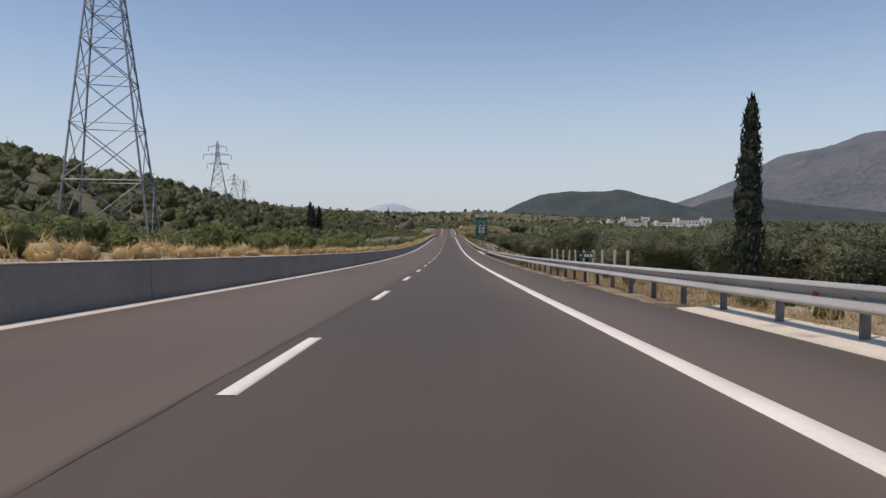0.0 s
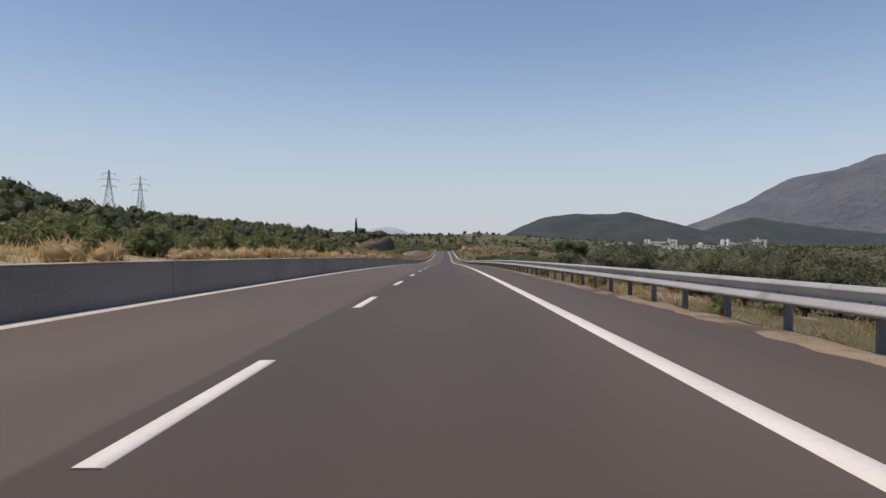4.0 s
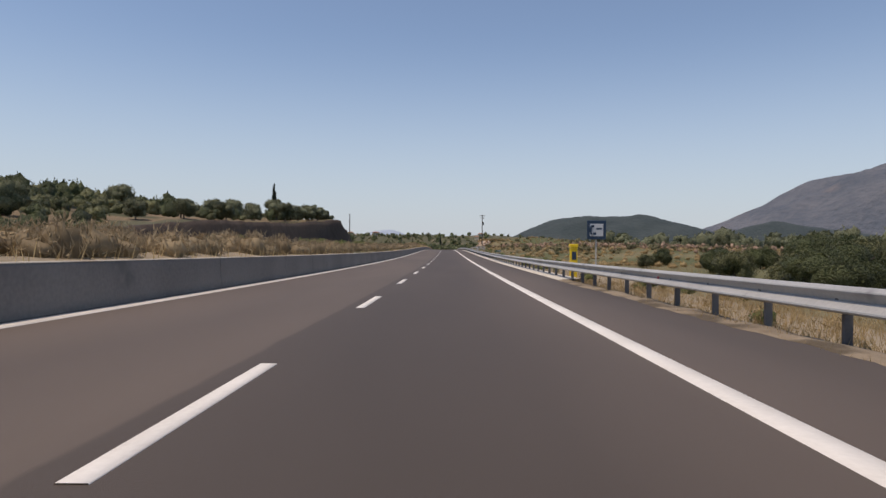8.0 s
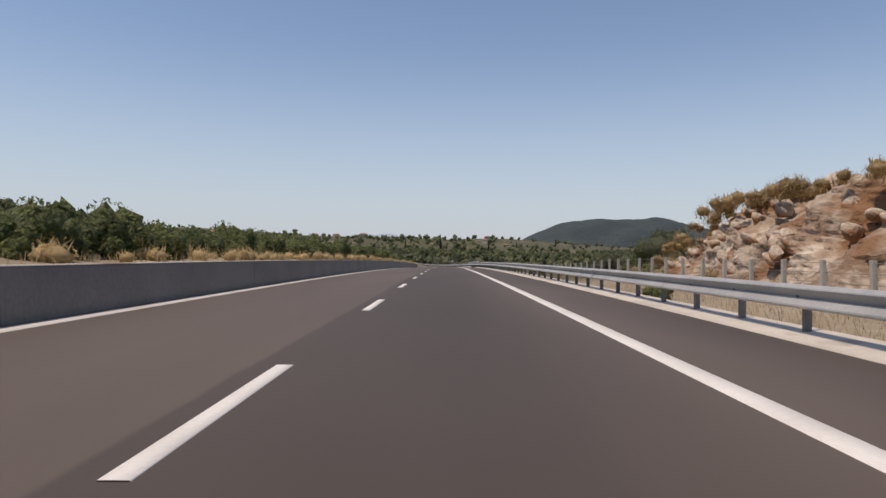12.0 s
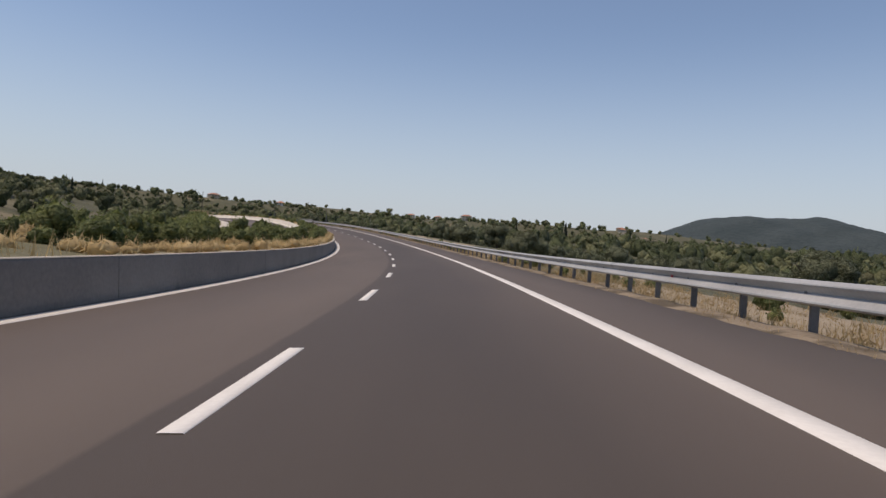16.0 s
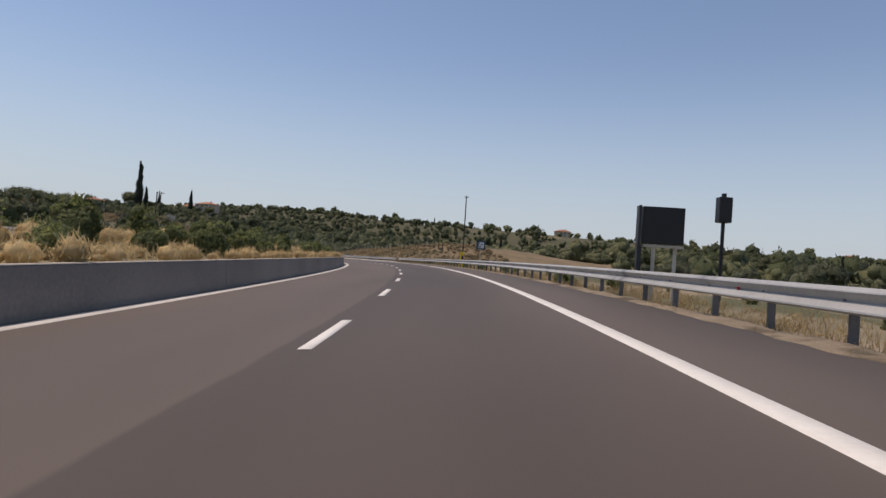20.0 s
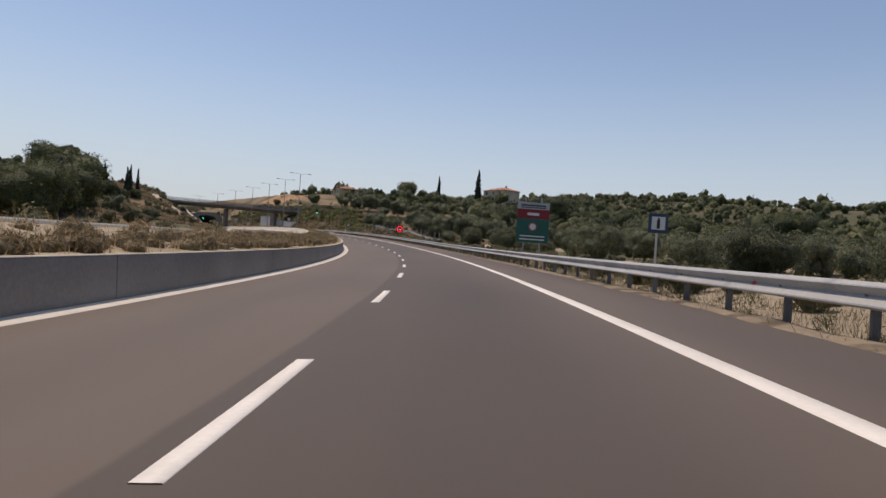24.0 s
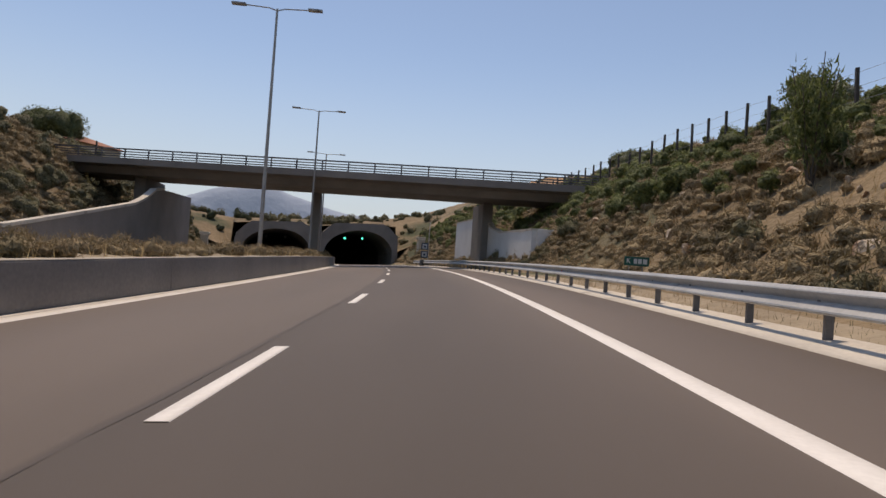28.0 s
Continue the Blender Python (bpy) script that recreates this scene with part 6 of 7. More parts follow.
for z0, z1, x0, x1, m in ((3.88, 4.06, -0.4, 0.4, SIGN_WHITE), (4.50, 4.60, -0.85, 0.85, DARK_METAL), (4.38, 4.44, -0.85, 0.85, DARK_METAL), (2.44, 2.52, -0.85, 0.85, SIGN_WHITE), (2.22, 2.30, -0.85, 0.85, SIGN_WHITE)):
    part("text_bar", boxed(x0, x1, -0.057, -0.05, z0, z1), m, t)

# timber power poles
def power_pole(s, d, top, label, transformer=True, turn=0, arms=((0.3, 0.75), (0.95, 0.5))):
    foot = lift_at(s, d)
    t = thing("power_pole", label, "power pole", (s, d, foot), turn)
    H = top - foot
    part("pole", rodded((0, 0, -1), (0, 0, H), 0.15, 0.095, sides=10), TIMBER, t)
    for dz, half in arms:
        part("cross_arm", boxed(-half, half, -0.05, 0.05, H - dz - 0.06, H - dz + 0.06, soft=0.01), TIMBER, t)
        for x in (-half * 0.9, 0, half * 0.9):
            part("insulator", rodded((x, 0, H - dz + 0.06), (x, 0, H - dz + 0.24), 0.04, 0.025), PALE_CONCRETE, t)
    if transformer:
        part("transformer", rodded((0.28, 0, H - 2.9), (0.28, 0, H - 2.1), 0.2, sides=14), DARK_METAL, t)
        part("fuse_box", boxed(-0.12, 0.12, 0.1, 0.3, H - 3.6, H - 3.1, soft=0.02), DARK_METAL, t)
        part("sleeve", rodded((0.02, -0.2, 0), (0.02, -0.17, 1.3), 0.13), PALE_CONCRETE, t)
        part("stay", rodded((0.05, -0.3, 0.2), (0.02, -0.1, H * 0.6), 0.045), TIMBER, t)
    return t


power_pole(619.8, 11.3, 10.0, "dark timber power pole with a transformer and cross arms")
power_pole(613.8, -24.6, 9.6, "plain grey power pole above the cutting", False, arms=((0.3, 0.1),))
power_pole(1235.8, 21.4, 13.1, "slim timber power pole on the slope", False, arms=((0.3, 0.45),))
power_pole(1300, -38, 15, "slim power pole with a short cross arm", False, arms=((0.3, 0.8),))
_p = nearest(np.array([-225.4]), np.array([1136.8]))
power_pole(float(_p[0][0]), float(_p[1][0]), 11.0, "pale leaning power pole beside cypresses", False, arms=((0.3, 0.1),))
power_pole(1593.1, -32.8, 13.4, "slim power pole at the end of the overpass", False, arms=((0.3, 0.1),))

# white box at the foot of the pole
t = thing("meter_cabinet", "small pale concrete cabinet beside the power pole", "cabinet", on_land(620.6, 10.4))
part("body", boxed(-0.3, 0.3, -0.2, 0.2, 0, 1.25, soft=0.02), PALE_CONCRETE, t)
part("lid", boxed(-0.34, 0.34, -0.24, 0.24, 1.25, 1.32, soft=0.02), PALE_CONCRETE, t)
part("door", boxed(-0.24, 0.24, -0.215, -0.2, 0.15, 1.15), POST_STEEL, t)
t = thing("marker_post", "white marker post behind the crash barrier", "marker post", (1489, 7.25, -0.15))
part("body", boxed(-0.09, 0.09, -0.06, 0.06, -0.3, 1.35, soft=0.02), WHITE_WALL, t)
part("cap", boxed(-0.10, 0.10, -0.07, 0.07, 1.35, 1.44, soft=0.02), WHITE_WALL, t)


# ---- bridge railings behind the crash barrier ----
def bridge_rail(s0, s1, d, label):
    t = thing("bridge_railing", label, "railing")
    n = int((s1 - s0) / 1.6)
    for i in range(n + 1):
        s = s0 + (s1 - s0) * i / n
        ob = part("post", boxed(-0.05, 0.05, -0.07, 0.07, -0.05, 1.0, soft=0.01), POST_STEEL, t)
        ob.matrix_basis = spot(s, d, 0.12)
    for h, w in ((1.10, 0.07), (0.76, 0.055)):
        ribbon("rail", [(d - w, h - w), (d + w, h - w), (d + w, h + w), (d - w, h + w)], s0, s1, STEEL, 3.0, t, closed=True)
    for s, way in ((s0, -1), (s1, 1)):
        a, b = road(s, d, 1.10), road(s + way * 0.7, d, 0.66)
        part("end_rail", rodded(Vector(a), Vector(b), 0.06), STEEL, t)
    return t


for _a, _b in ((80, 97), (568.5, 573.8), (786, 821), (1087, 1100)):
    bridge_rail(_a, _b, 7.55, "pale steel bridge railing behind the crash barrier")
    ribbon("bridge_kerb", [(6.18, -0.1), (6.19, 0.10), (6.25, 0.12), (8.15, 0.12), (8.18, 0.10), (8.18, -1.2)], _a - 1.5, _b + 1.5, PALE_CONCRETE, 3.0, None, "pale concrete edge beam of the small bridge", "structure", category="kerb")

# skewed joints of the road bridge
RUBBER = plain("dark_joint_rubber", (0.018, 0.021, 0.026), 0.45)
for _s in (814.0, 787.0):
    joint = tagged(new("bridge_joint"), "dark rubber expansion joint laid across the road", "road joint", kind="structure")
    for _w0, _w1, _h, _m in ((-0.21, 0.21, 0.007, RUBBER), (-0.36, -0.22, 0.005, PALE_CONCRETE), (0.22, 0.36, 0.005, CONCRETE)):
        _d = np.linspace(-4.76, 6.1, 16)
        _V = np.concatenate([road(_s - 0.88 * _d + w, _d, _h) for w in (_w0, _w1)])
        _F = [(i, i + 1, i + 17, i + 16) for i in range(15)]
        link("joint_strip", _V, _F, _m, joint)
# tyre marks
SKID = material("tyre_rubber", (0.052, 0.042, 0.034), (0.082, 0.066, 0.053), 0.7, 0.8, 14, 0.1, 0, 0.6)
for _a, _b, _f in ((951, 962, lambda s: 1.60 - 0.012 * (s - 951)), (838, 850, lambda s: 2.78 + 0.0070 * (s - 838) ** 2)):
    ribbon("tyre_mark", lambda s: [(_f(s), 0.004), (_f(s) + 0.055 * min(1, abs(s - _a) / 4 + 0.2), 0.004)], _a, _b, SKID, 0.7, None, "faint dark tyre mark on the asphalt", "structure", category="tyre mark")


# ---- wire fences ----
def fence(s0, s1, dfun, gap, height, mat, label, strands=4):
    t = thing("wire_fence", label, "fence")
    ss = np.arange(s0, s1, gap)
    tops = []
    base = boxed(-0.06, 0.06, -0.06, 0.06, -0.5, height, soft=0.01)
    bmesh.ops.scale(base, vec=(S, S, S), verts=base.verts)
    me = bpy.data.meshes.new("post")
    base.to_mesh(me)
    me.materials.append(mat)
    for s in ss:
        d = dfun(s)
        h = lift_at(s, d)
        ob = new("post", me)
        ob.parent = t
        ob.matrix_basis = spot(s, d, h) @ pose(0, 0, 0, rng.randn() * 1.2, rng.randn() * 1.2, 0)
        tops.append(Vector(road(s, d, h)))
    for k in range(strands):
        bm = bmesh.new()
        z = Vector((0, 0, height * (k + 0.7) / strands))
        bent(bm, [p + z for p in tops], 0.008, 3)
        part("wire", bm, POST_STEEL, t)


fence(612, 776, lambda s: 11.6, 2.0, 1.05, FENCE_POST, "wire fence on pale concrete posts beside the road")
fence(24, 48, lambda s: 10.5, 2.6, 1.6, FENCE_POST, "short wire fence on pale posts beside the grove")
fence(1438, 1500, lambda s: 21 - 0.1 * (s - 1438), 2.5, 1.9, FENCE_POST, "wire fence on weathered posts up the bank")
fence(1522, 1600, lambda s: 17.5, 1.9, 2.2, TIMBER, "wire fence on dark posts along the crest of the cut")
fence(1250, 1346, lambda s: -34.5, 2.6, 1.8, FENCE_POST, "wire fence on pale posts along the slope")
fence(1240, 1322, lambda s: 18.5, 3.2, 1.6, TIMBER, "wire fence on dark posts above the bank")


def slope_rail(s0, s1, dfun, label):
    """A crash barrier that follows the land."""
    t = thing("guardrail", label, "crash barrier")
    n = int((s1 - s0) / 4)
    for i in range(n):
        a = s0 + i * 4.0
        ribbon("beam", lambda s: [(dfun(s) + x, h + lift_at(s, dfun(s))) for x, h in BEAM] + [(dfun(s) + x + 0.006, h + lift_at(s, dfun(s))) for x, h in BEAM[::-1]], a, a + 4.05, STEEL, 2.1, t, closed=True)
        p = new("post", POST)
        p.parent = t
        p.matrix_basis = spot(a + 0.2, dfun(a) + 0.14, lift_at(a, dfun(a)))


slope_rail(1446, 1507, lambda s: 17.5 + 0.03 * (s - 1446), "white-grey crash barrier of the service road on the bank")

# ---- lamps, signals, overpass and tunnel at the end of the drive ----
def lamp(s, d, turn=0):
    t = thing("street_lamp", "tall grey double-armed street lamp in the median", "street lamp", (s, d, 0.85), turn, "street lamps in the median")
    H = 12.95
    part("pole", rodded((0, 0, -0.4), (0, 0, H), 0.115, 0.06, sides=12), POST_STEEL, t)
    part("base_plate", boxed(-0.22, 0.22, -0.22, 0.22, -0.05, 0.05, soft=0.01), POST_STEEL, t)
    for side in (-1, 1):
        part("arm", bent(bmesh.new(), [(0, 0, H - 0.1), (side * 0.4, 0, H + 0.02), (side * 1.3, 0, H + 0.06), (side * 1.75, 0, H + 0.08)], 0.032), POST_STEEL, t)
        part("lamp_head", boxed(*sorted((side * 1.6, side * 2.35)), -0.15, 0.15, H + 0.03, H + 0.15, soft=0.04), POST_STEEL, t)
    return t


_lamp = lamp(1477.0, -6.75)
for _k in range(1, 7):
    copy_thing(_lamp, spot(1477.0 + 23.5 * _k, -6.75, 0.85))

t = thing("mast_arm_signal", "black curved mast arm with a green traffic light", "traffic light", (1511.1, 8.4, 0))
part("mast", bent(bmesh.new(), [(0, 0, -1), (0, 0, 2), (0, 0, 4.6)] + [(-1.1 + 1.1 * math.cos(a), 0, 4.6 + 1.1 * math.sin(a)) for a in np.linspace(0.15, math.pi / 2, 9)] + [(-2.2, 0, 5.74), (-3.65, 0, 5.78)], 0.055, 10), BLACK, t)
head = part("signal_head", boxed(-4.12, -3.65, -0.14, 0.14, 5.15, 6.40, soft=0.03), BLACK, t)
for z, m in ((6.12, DARK_METAL), (5.78, DARK_METAL), (5.42, LED_GREEN)):
    part("lens", disc(bmesh.new(), -3.885, -0.15, z, 0.13, 0.02, 20), m, head)
    bm = bmesh.new()
    rod(bm, (-3.885, -0.30, z + 0.10), (-3.885, -0.14, z + 0.10), 0.13, 0.14, 12)
    for v in bm.verts:
        v.co.z = max(v.co.z, z + 0.09)
    part("visor", bm, BLACK, head)
low = part("signal_head", boxed(-0.10, 0.10, -0.18, -0.02, 1.85, 2.45, soft=0.02), BLACK, t)
part("lens", disc(bmesh.new(), 0, -0.19, 2.0, 0.085, 0.02, 18), LED_GREEN, low)

# overpass across the cutting: from the left bank to the right one
BR_A, BR_B = Vector((-523.5, 1146.0, 0.0)), Vector((-525.5, 1224.0, 0.0))
BR_Z = lambda u: 2.5 - 0.9 * u       # top of the rail along the deck
overpass = thing("overpass", "grey concrete road bridge crossing above the motorway", "bridge")
_way = (BR_B - BR_A).normalized()
_side = Vector((-_way.y, _way.x, 0))
if _side.x > 0:
    _side = -_side


def across(name, profile, mat, u0=0.0, u1=1.0, n=16):
    """A profile of (away, under the rail top) drawn out along the deck."""
    k = len(profile)
    V = []
    for i in range(n + 1):
        u = u0 + (u1 - u0) * i / n
        p = BR_A.lerp(BR_B, u)
        V += [tuple(p + _side * a + Vector((0, 0, BR_Z(u) - b))) for a, b in profile]
    F = [(i * k + j, i * k + (j + 1) % k, (i + 1) * k + (j + 1) % k, (i + 1) * k + j) for i in range(n) for j in range(k)]
    F += [tuple(range(k))[::-1], tuple(n * k + q for q in range(k))]
    return link(name, V, F, mat, overpass)


across("deck", [(-0.6, 1.10), (-0.6, 1.45), (0.5, 1.62), (1.2, 2.25), (7.1, 2.25), (7.8, 1.62), (8.9, 1.45), (8.9, 1.10)], CONCRETE)
across("edge_beam", [(-0.72, 0.88), (-0.72, 1.5), (-0.605, 1.5), (-0.605, 1.098), (-0.25, 1.098), (-0.25, 0.88)], CONCRETE)
across("edge_beam", [(8.65, 0.88), (8.65, 1.098), (8.905, 1.098), (8.905, 1.5), (9.02, 1.5), (9.02, 0.88)], CONCRETE)
# railing takes the dark post steel: its backlit tone put into colour
for a in (-0.5, 8.8):
    for h, r in ((0.0, 0.06), (0.26, 0.045), (0.50, 0.045), (0.72, 0.045)):
        across("rail", [(a - r, h - r), (a + r, h - r), (a + r, h + r), (a - r, h + r)], RAIL_POST)
    for i in range(32):
        u = (i + 0.5) / 32
        p = BR_A.lerp(BR_B, u) + _side * a
        part("rail_post", boxed(p.x - 0.05, p.x + 0.05, p.y - 0.05, p.y + 0.05, BR_Z(u) - 0.9, BR_Z(u) + 0.02), RAIL_POST, overpass)


def footing(s, d, half_d, half_s, top_u, name, mat):
    p = road(s, d)
    m = pose(0, 0, 0, 0, 0, heading(s))
    bm = boxed(-half_d, half_d, -half_s, half_s, -1.5, BR_Z(top_u) - 2.24 - p[2], soft=0.05)
    bmesh.ops.transform(bm, matrix=Matrix.Translation(Vector(p)) @ m, verts=bm.verts)
    part(name, bm, mat, overpass)


footing(1581.5, -7.0, 0.45, 1.6, 0.56, "pier", CONCRETE)
footing(1577, 9.75,  0.5, 2.6, 0.83, "pier", CONCRETE)
footing(1585, -24.5, 0.55, 3.4, 0.30, "pier", CONCRETE)
# white abutment wing walls
_wall_top = lambda s: float(np.interp(s, [1558, 1572, 1576, 1592], [3.0, 3.3, 5.2, 5.4]))
t = thing("abutment_wall", "white concrete wing wall below the overpass", "retaining wall")
ribbon("wall", lambda s: [(9.9, -0.3), (9.9, _wall_top(s)), (10.3, _wall_top(s)), (10.3, -0.3)], 1558, 1592, WHITE_WALL, 4, t, closed=True)
ribbon("cap", lambda s: [(9.84, _wall_top(s)), (9.84, _wall_top(s) + 0.14), (10.36, _wall_top(s) + 0.14), (10.36, _wall_top(s))], 1558, 1592, PALE_CONCRETE, 4, t, closed=True)
part("face", boxed(-2.04, 3.0, -0.2, 0.2, -0.5, 3.0, soft=0.03), WHITE_WALL, t).matrix_basis = spot(1558.1, 12.35, 0)
t = thing("abutment_wall", "grey stepped wing wall with a pale coping", "retaining wall")
_top = lambda s: float(np.interp(s, [1546, 1552, 1573, 1578, 1592], [1.9, 2.3, 5.3, 7.2, 7.6]))
ribbon("wall", lambda s: [(-22.2, -0.3), (-22.2, _top(s)), (-21.8, _top(s)), (-21.8, -0.3)], 1549, 1592, CONCRETE, 3, t, closed=True)
ribbon("coping", lambda s: [(-22.3, _top(s)), (-22.3, _top(s) + 0.22), (-21.7, _top(s) + 0.22), (-21.7, _top(s))], 1549, 1580, PALE_CONCRETE, 3, t, closed=True)


# twin tunnel mouths
def arch(centre, half, spring, top, n=22):
    pts = [(centre - half, -0.3), (centre - half, spring)]
    pts += [(centre - half * math.cos(a), spring + (top - spring) * math.sin(a)) for a in np.linspace(0, math.pi, n)[1:-1]]
    return pts + [(centre + half, spring), (centre + half, -0.3)]


def rim_line(centre, half, n=22):
    """The outside of the mouth: upright sides, cut corners and a flat top."""
    w, top = half + 1.0, 7.7
    pts = [(centre - w, -0.3), (centre - w, 2.2)]
    for a in np.linspace(0, math.pi, n)[1:-1]:
        c, q = abs(math.cos(a)), math.sin(a)
        k = min(w / max(c, 1e-3), (top - 2.2) / max(q, 1e-3), (w + (top - 2.2) - 2.4) / (c + q))
        pts.append((centre - k * math.cos(a), 2.2 + k * q))
    return pts + [(centre + w, 2.2), (centre + w, -0.3)]


# one darker tone for the inside of both bores
DARK_LINING = plain("dark_tunnel_lining", (0.075, 0.072, 0.068), 0.8)
for centre, half in ((1.4, 6.3), (-13.4, 6.1)):
    t = thing("tunnel_mouth", "rounded grey concrete tunnel mouth with a dark inside", "tunnel")
    inner, outer = arch(centre, half, 2.2, 6.4), rim_line(centre, half)
    k = len(inner)
    V, F = [], []
    for s in (1632.0, 1646.0):
        V += [tuple(road(s, d, h)) for d, h in inner] + [tuple(road(s, d, h)) for d, h in outer]
    for j in range(k - 1):
        F += [(j, j + 1, k + j + 1, k + j), (2 * k + j, 3 * k + j, 3 * k + j + 1, 2 * k + j + 1), (k + j, k + j + 1, 3 * k + j + 1, 3 * k + j), (j, 2 * k + j, 2 * k + j + 1, j + 1)]
    link("rim", V, F, CONCRETE, t)
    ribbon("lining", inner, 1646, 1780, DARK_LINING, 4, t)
    for d in (-1.75, 1.75):
        ob = part("signal_lamp", boxed(-0.22, 0.22, -0.08, 0.08, -0.22, 0.22, soft=0.03), BLACK, t)
        ob.matrix_basis = spot(1640, centre + d, 5.3)
        if centre > 0:
            part("lens", disc(bmesh.new(), 0, -0.09, 0, 0.17, 0.02, 18), LED_GREEN, ob)
# added cap shuts the bores off where they would run on into the dark
ribbon("tunnel_end", [(-21, -0.3), (-21, 8), (8.5, 8), (8.5, -0.3)], 1779.5, 1781, DARK_LINING, 2, None, "dark cap added to close off the tunnel bore", "structure", closed=True, category="wall")
ribbon("road", [(-20.1, 0.01), (-9.2, 0.01), (-4.7, 0.01), (6.2, 0.01)], 1698, 1782, ASPHALT, 4, None, "asphalt inside the tunnel", "structure", category="road")


def mound(s):
    k = float(fade(1634, 1662, s))
    high = ((-60, 10, 13.0), (-44, 8.5, 12.6), (-34, 6.8, 11.6), (-26, 4.5, 10.8), (-21.2, 2.6, 10.2), (-20.9, 7.4, 10.2), (-13.4, 7.8, 10.4), (-6.5, 7.4, 10.2), (1.4, 7.8, 10.4), (8.6, 7.4, 10.6), (8.9, 2.6, 10.6), (14, 5.0, 11.4), (22, 8.5, 12.4), (36, 11, 13.4), (60, 14, 15.0))
    return [(d, a + (b - a) * k) for d, a, b in high]


ribbon("tunnel_hill", mound, 1634.5, 1800, BANK_FLOOR, 2.5, None, "dry grassy ground over the tunnel", "structure", wobble=0.5, category="ground")
ribbon("portal_wall", [(-5.9, -0.3), (-5.9, 7.0), (-6.6, 7.6), (-7.1, 7.0), (-7.1, -0.3)], 1636, 1646, CONCRETE, 3, None, "grey concrete wall between the tunnel mouths", "structure", closed=True, category="wall")
s_, d_ = np.random.RandomState(91).uniform(1638, 1710, 700), np.random.RandomState(92).uniform(-58, 58, 700)
_hh = np.array([np.interp(d, [q[0] for q in mound(s)], [q[1] for q in mound(s)]) for s, d in zip(s_, d_)])
strew("bank_shrub", "green scrub on the hill above the tunnel", road(s_, d_, _hh - 0.3), 0.9 + 1.6 * np.random.RandomState(93).rand(700), DRY_SHRUB, SHRUBS, "bushes")
# drainage chutes of pale stone beside the mouths, and the sign stack
for s, d, h, k in ((1622, 10.8, 4.6, 3), (1624, -24.6, 4.4, -4)):
    t = thing("drain_chute", "tan stone-faced drain chute on the bank", "drain")
    part("chute", boxed(-0.55, 0.55, -0.9, 0.5, -1.5, 4.2, soft=0.1), TAN_WALL, t)
    part("head", boxed(-0.75, 0.75, -0.7, 0.6, 4.1, 4.6, soft=0.1), TAN_WALL, t)
    t.matrix_basis = spot(s, d, 0.4, k)
t = thing("lane_sign", "two stacked dark square signs on one post", "road sign", (1604, 8.0, 0))
sign_posts(t, (0.55,), 6.4, 0.07, FENCE_POST, -0.5)
for z in (1.7, 2.85):
    part("plate", boxed(-0.5, 0.5, -0.04, 0.02, z - 0.5, z + 0.5, soft=0.02), SIGN_BLUE, t)
    part("field", boxed(-0.34, 0.34, -0.046, -0.04, z - 0.34, z + 0.34), SIGN_WHITE, t)
    part("pictogram", boxed(-0.16, 0.16, -0.052, -0.046, z - 0.18, z + 0.12, soft=0.004), SIGN_BLUE, t)
t = thing("crash_cushion", "dark rounded end piece of the crash barrier", "crash barrier", (1596, 6.5, 0))
part("nose", boxed(-0.25, 0.25, -0.9, 0.9, 0.02, 0.85, soft=0.12), DARK_METAL, t)

# ---- houses, works and rocks ----
def house(x, y, w, dp, storeys, turn, wall, label, z=None, hip=True):
    base = float(land([x], [y])[0]) if z is None else z
    t = thing("house", label, "house", Vector((x, y, base)), turn)
    H = 3.0 * storeys
    part("wall", boxed(-w / 2, w / 2, -dp / 2, dp / 2, -6.0, H), wall, t)
    bm = bmesh.new()
    o, r = 0.7, 1.9
    v = [bm.verts.new(p) for p in ((-w / 2 - o, -dp / 2 - o, H), (w / 2 + o, -dp / 2 - o, H), (w / 2 + o, dp / 2 + o, H), (-w / 2 - o, dp / 2 + o, H))]
    k = min(w, dp) / 2 * (0.9 if hip else 0.0)
    e = [bm.verts.new((-w / 2 + k, 0, H + r)), bm.verts.new((w / 2 - k, 0, H + r))]
    for f in ((v[0], v[1], e[1], e[0]), (v[1], v[2], e[1]), (v[2], v[3], e[0], e[1]), (v[3], v[0], e[0]), (v[3], v[2], v[1], v[0])):
        bm.faces.new(f)
    roof = part("roof", bm, TILE, t)
    part("chimney", boxed(w * 0.2, w * 0.2 + 0.7, -0.4, 0.4, H + 0.6, H + 2.6), wall, roof)
    for st in range(storeys):
        for side in (-1, 1):
            for i in range(3):
                xx = -w / 2 + w * (i + 0.5) / 3
                win = part("window", boxed(xx - 0.6, xx + 0.6, side * dp / 2 - 0.08, side * dp / 2 + 0.08, st * 3 + 0.9, st * 3 + 2.3), GLASS, t)
    return t


house(-584, 1319, 15, 11, 2, 20, TAN_WALL, "two-storey house with an orange hipped tile roof", z=15.4)
house(-640, 1330, 12, 9, 1, 35, TAN_WALL, "low house with a flat-pitched tile roof on the ridge")
house(-600, 1242, 13, 10, 1, 10, TAN_WALL, "low stone house with a shallow roof on the slope")
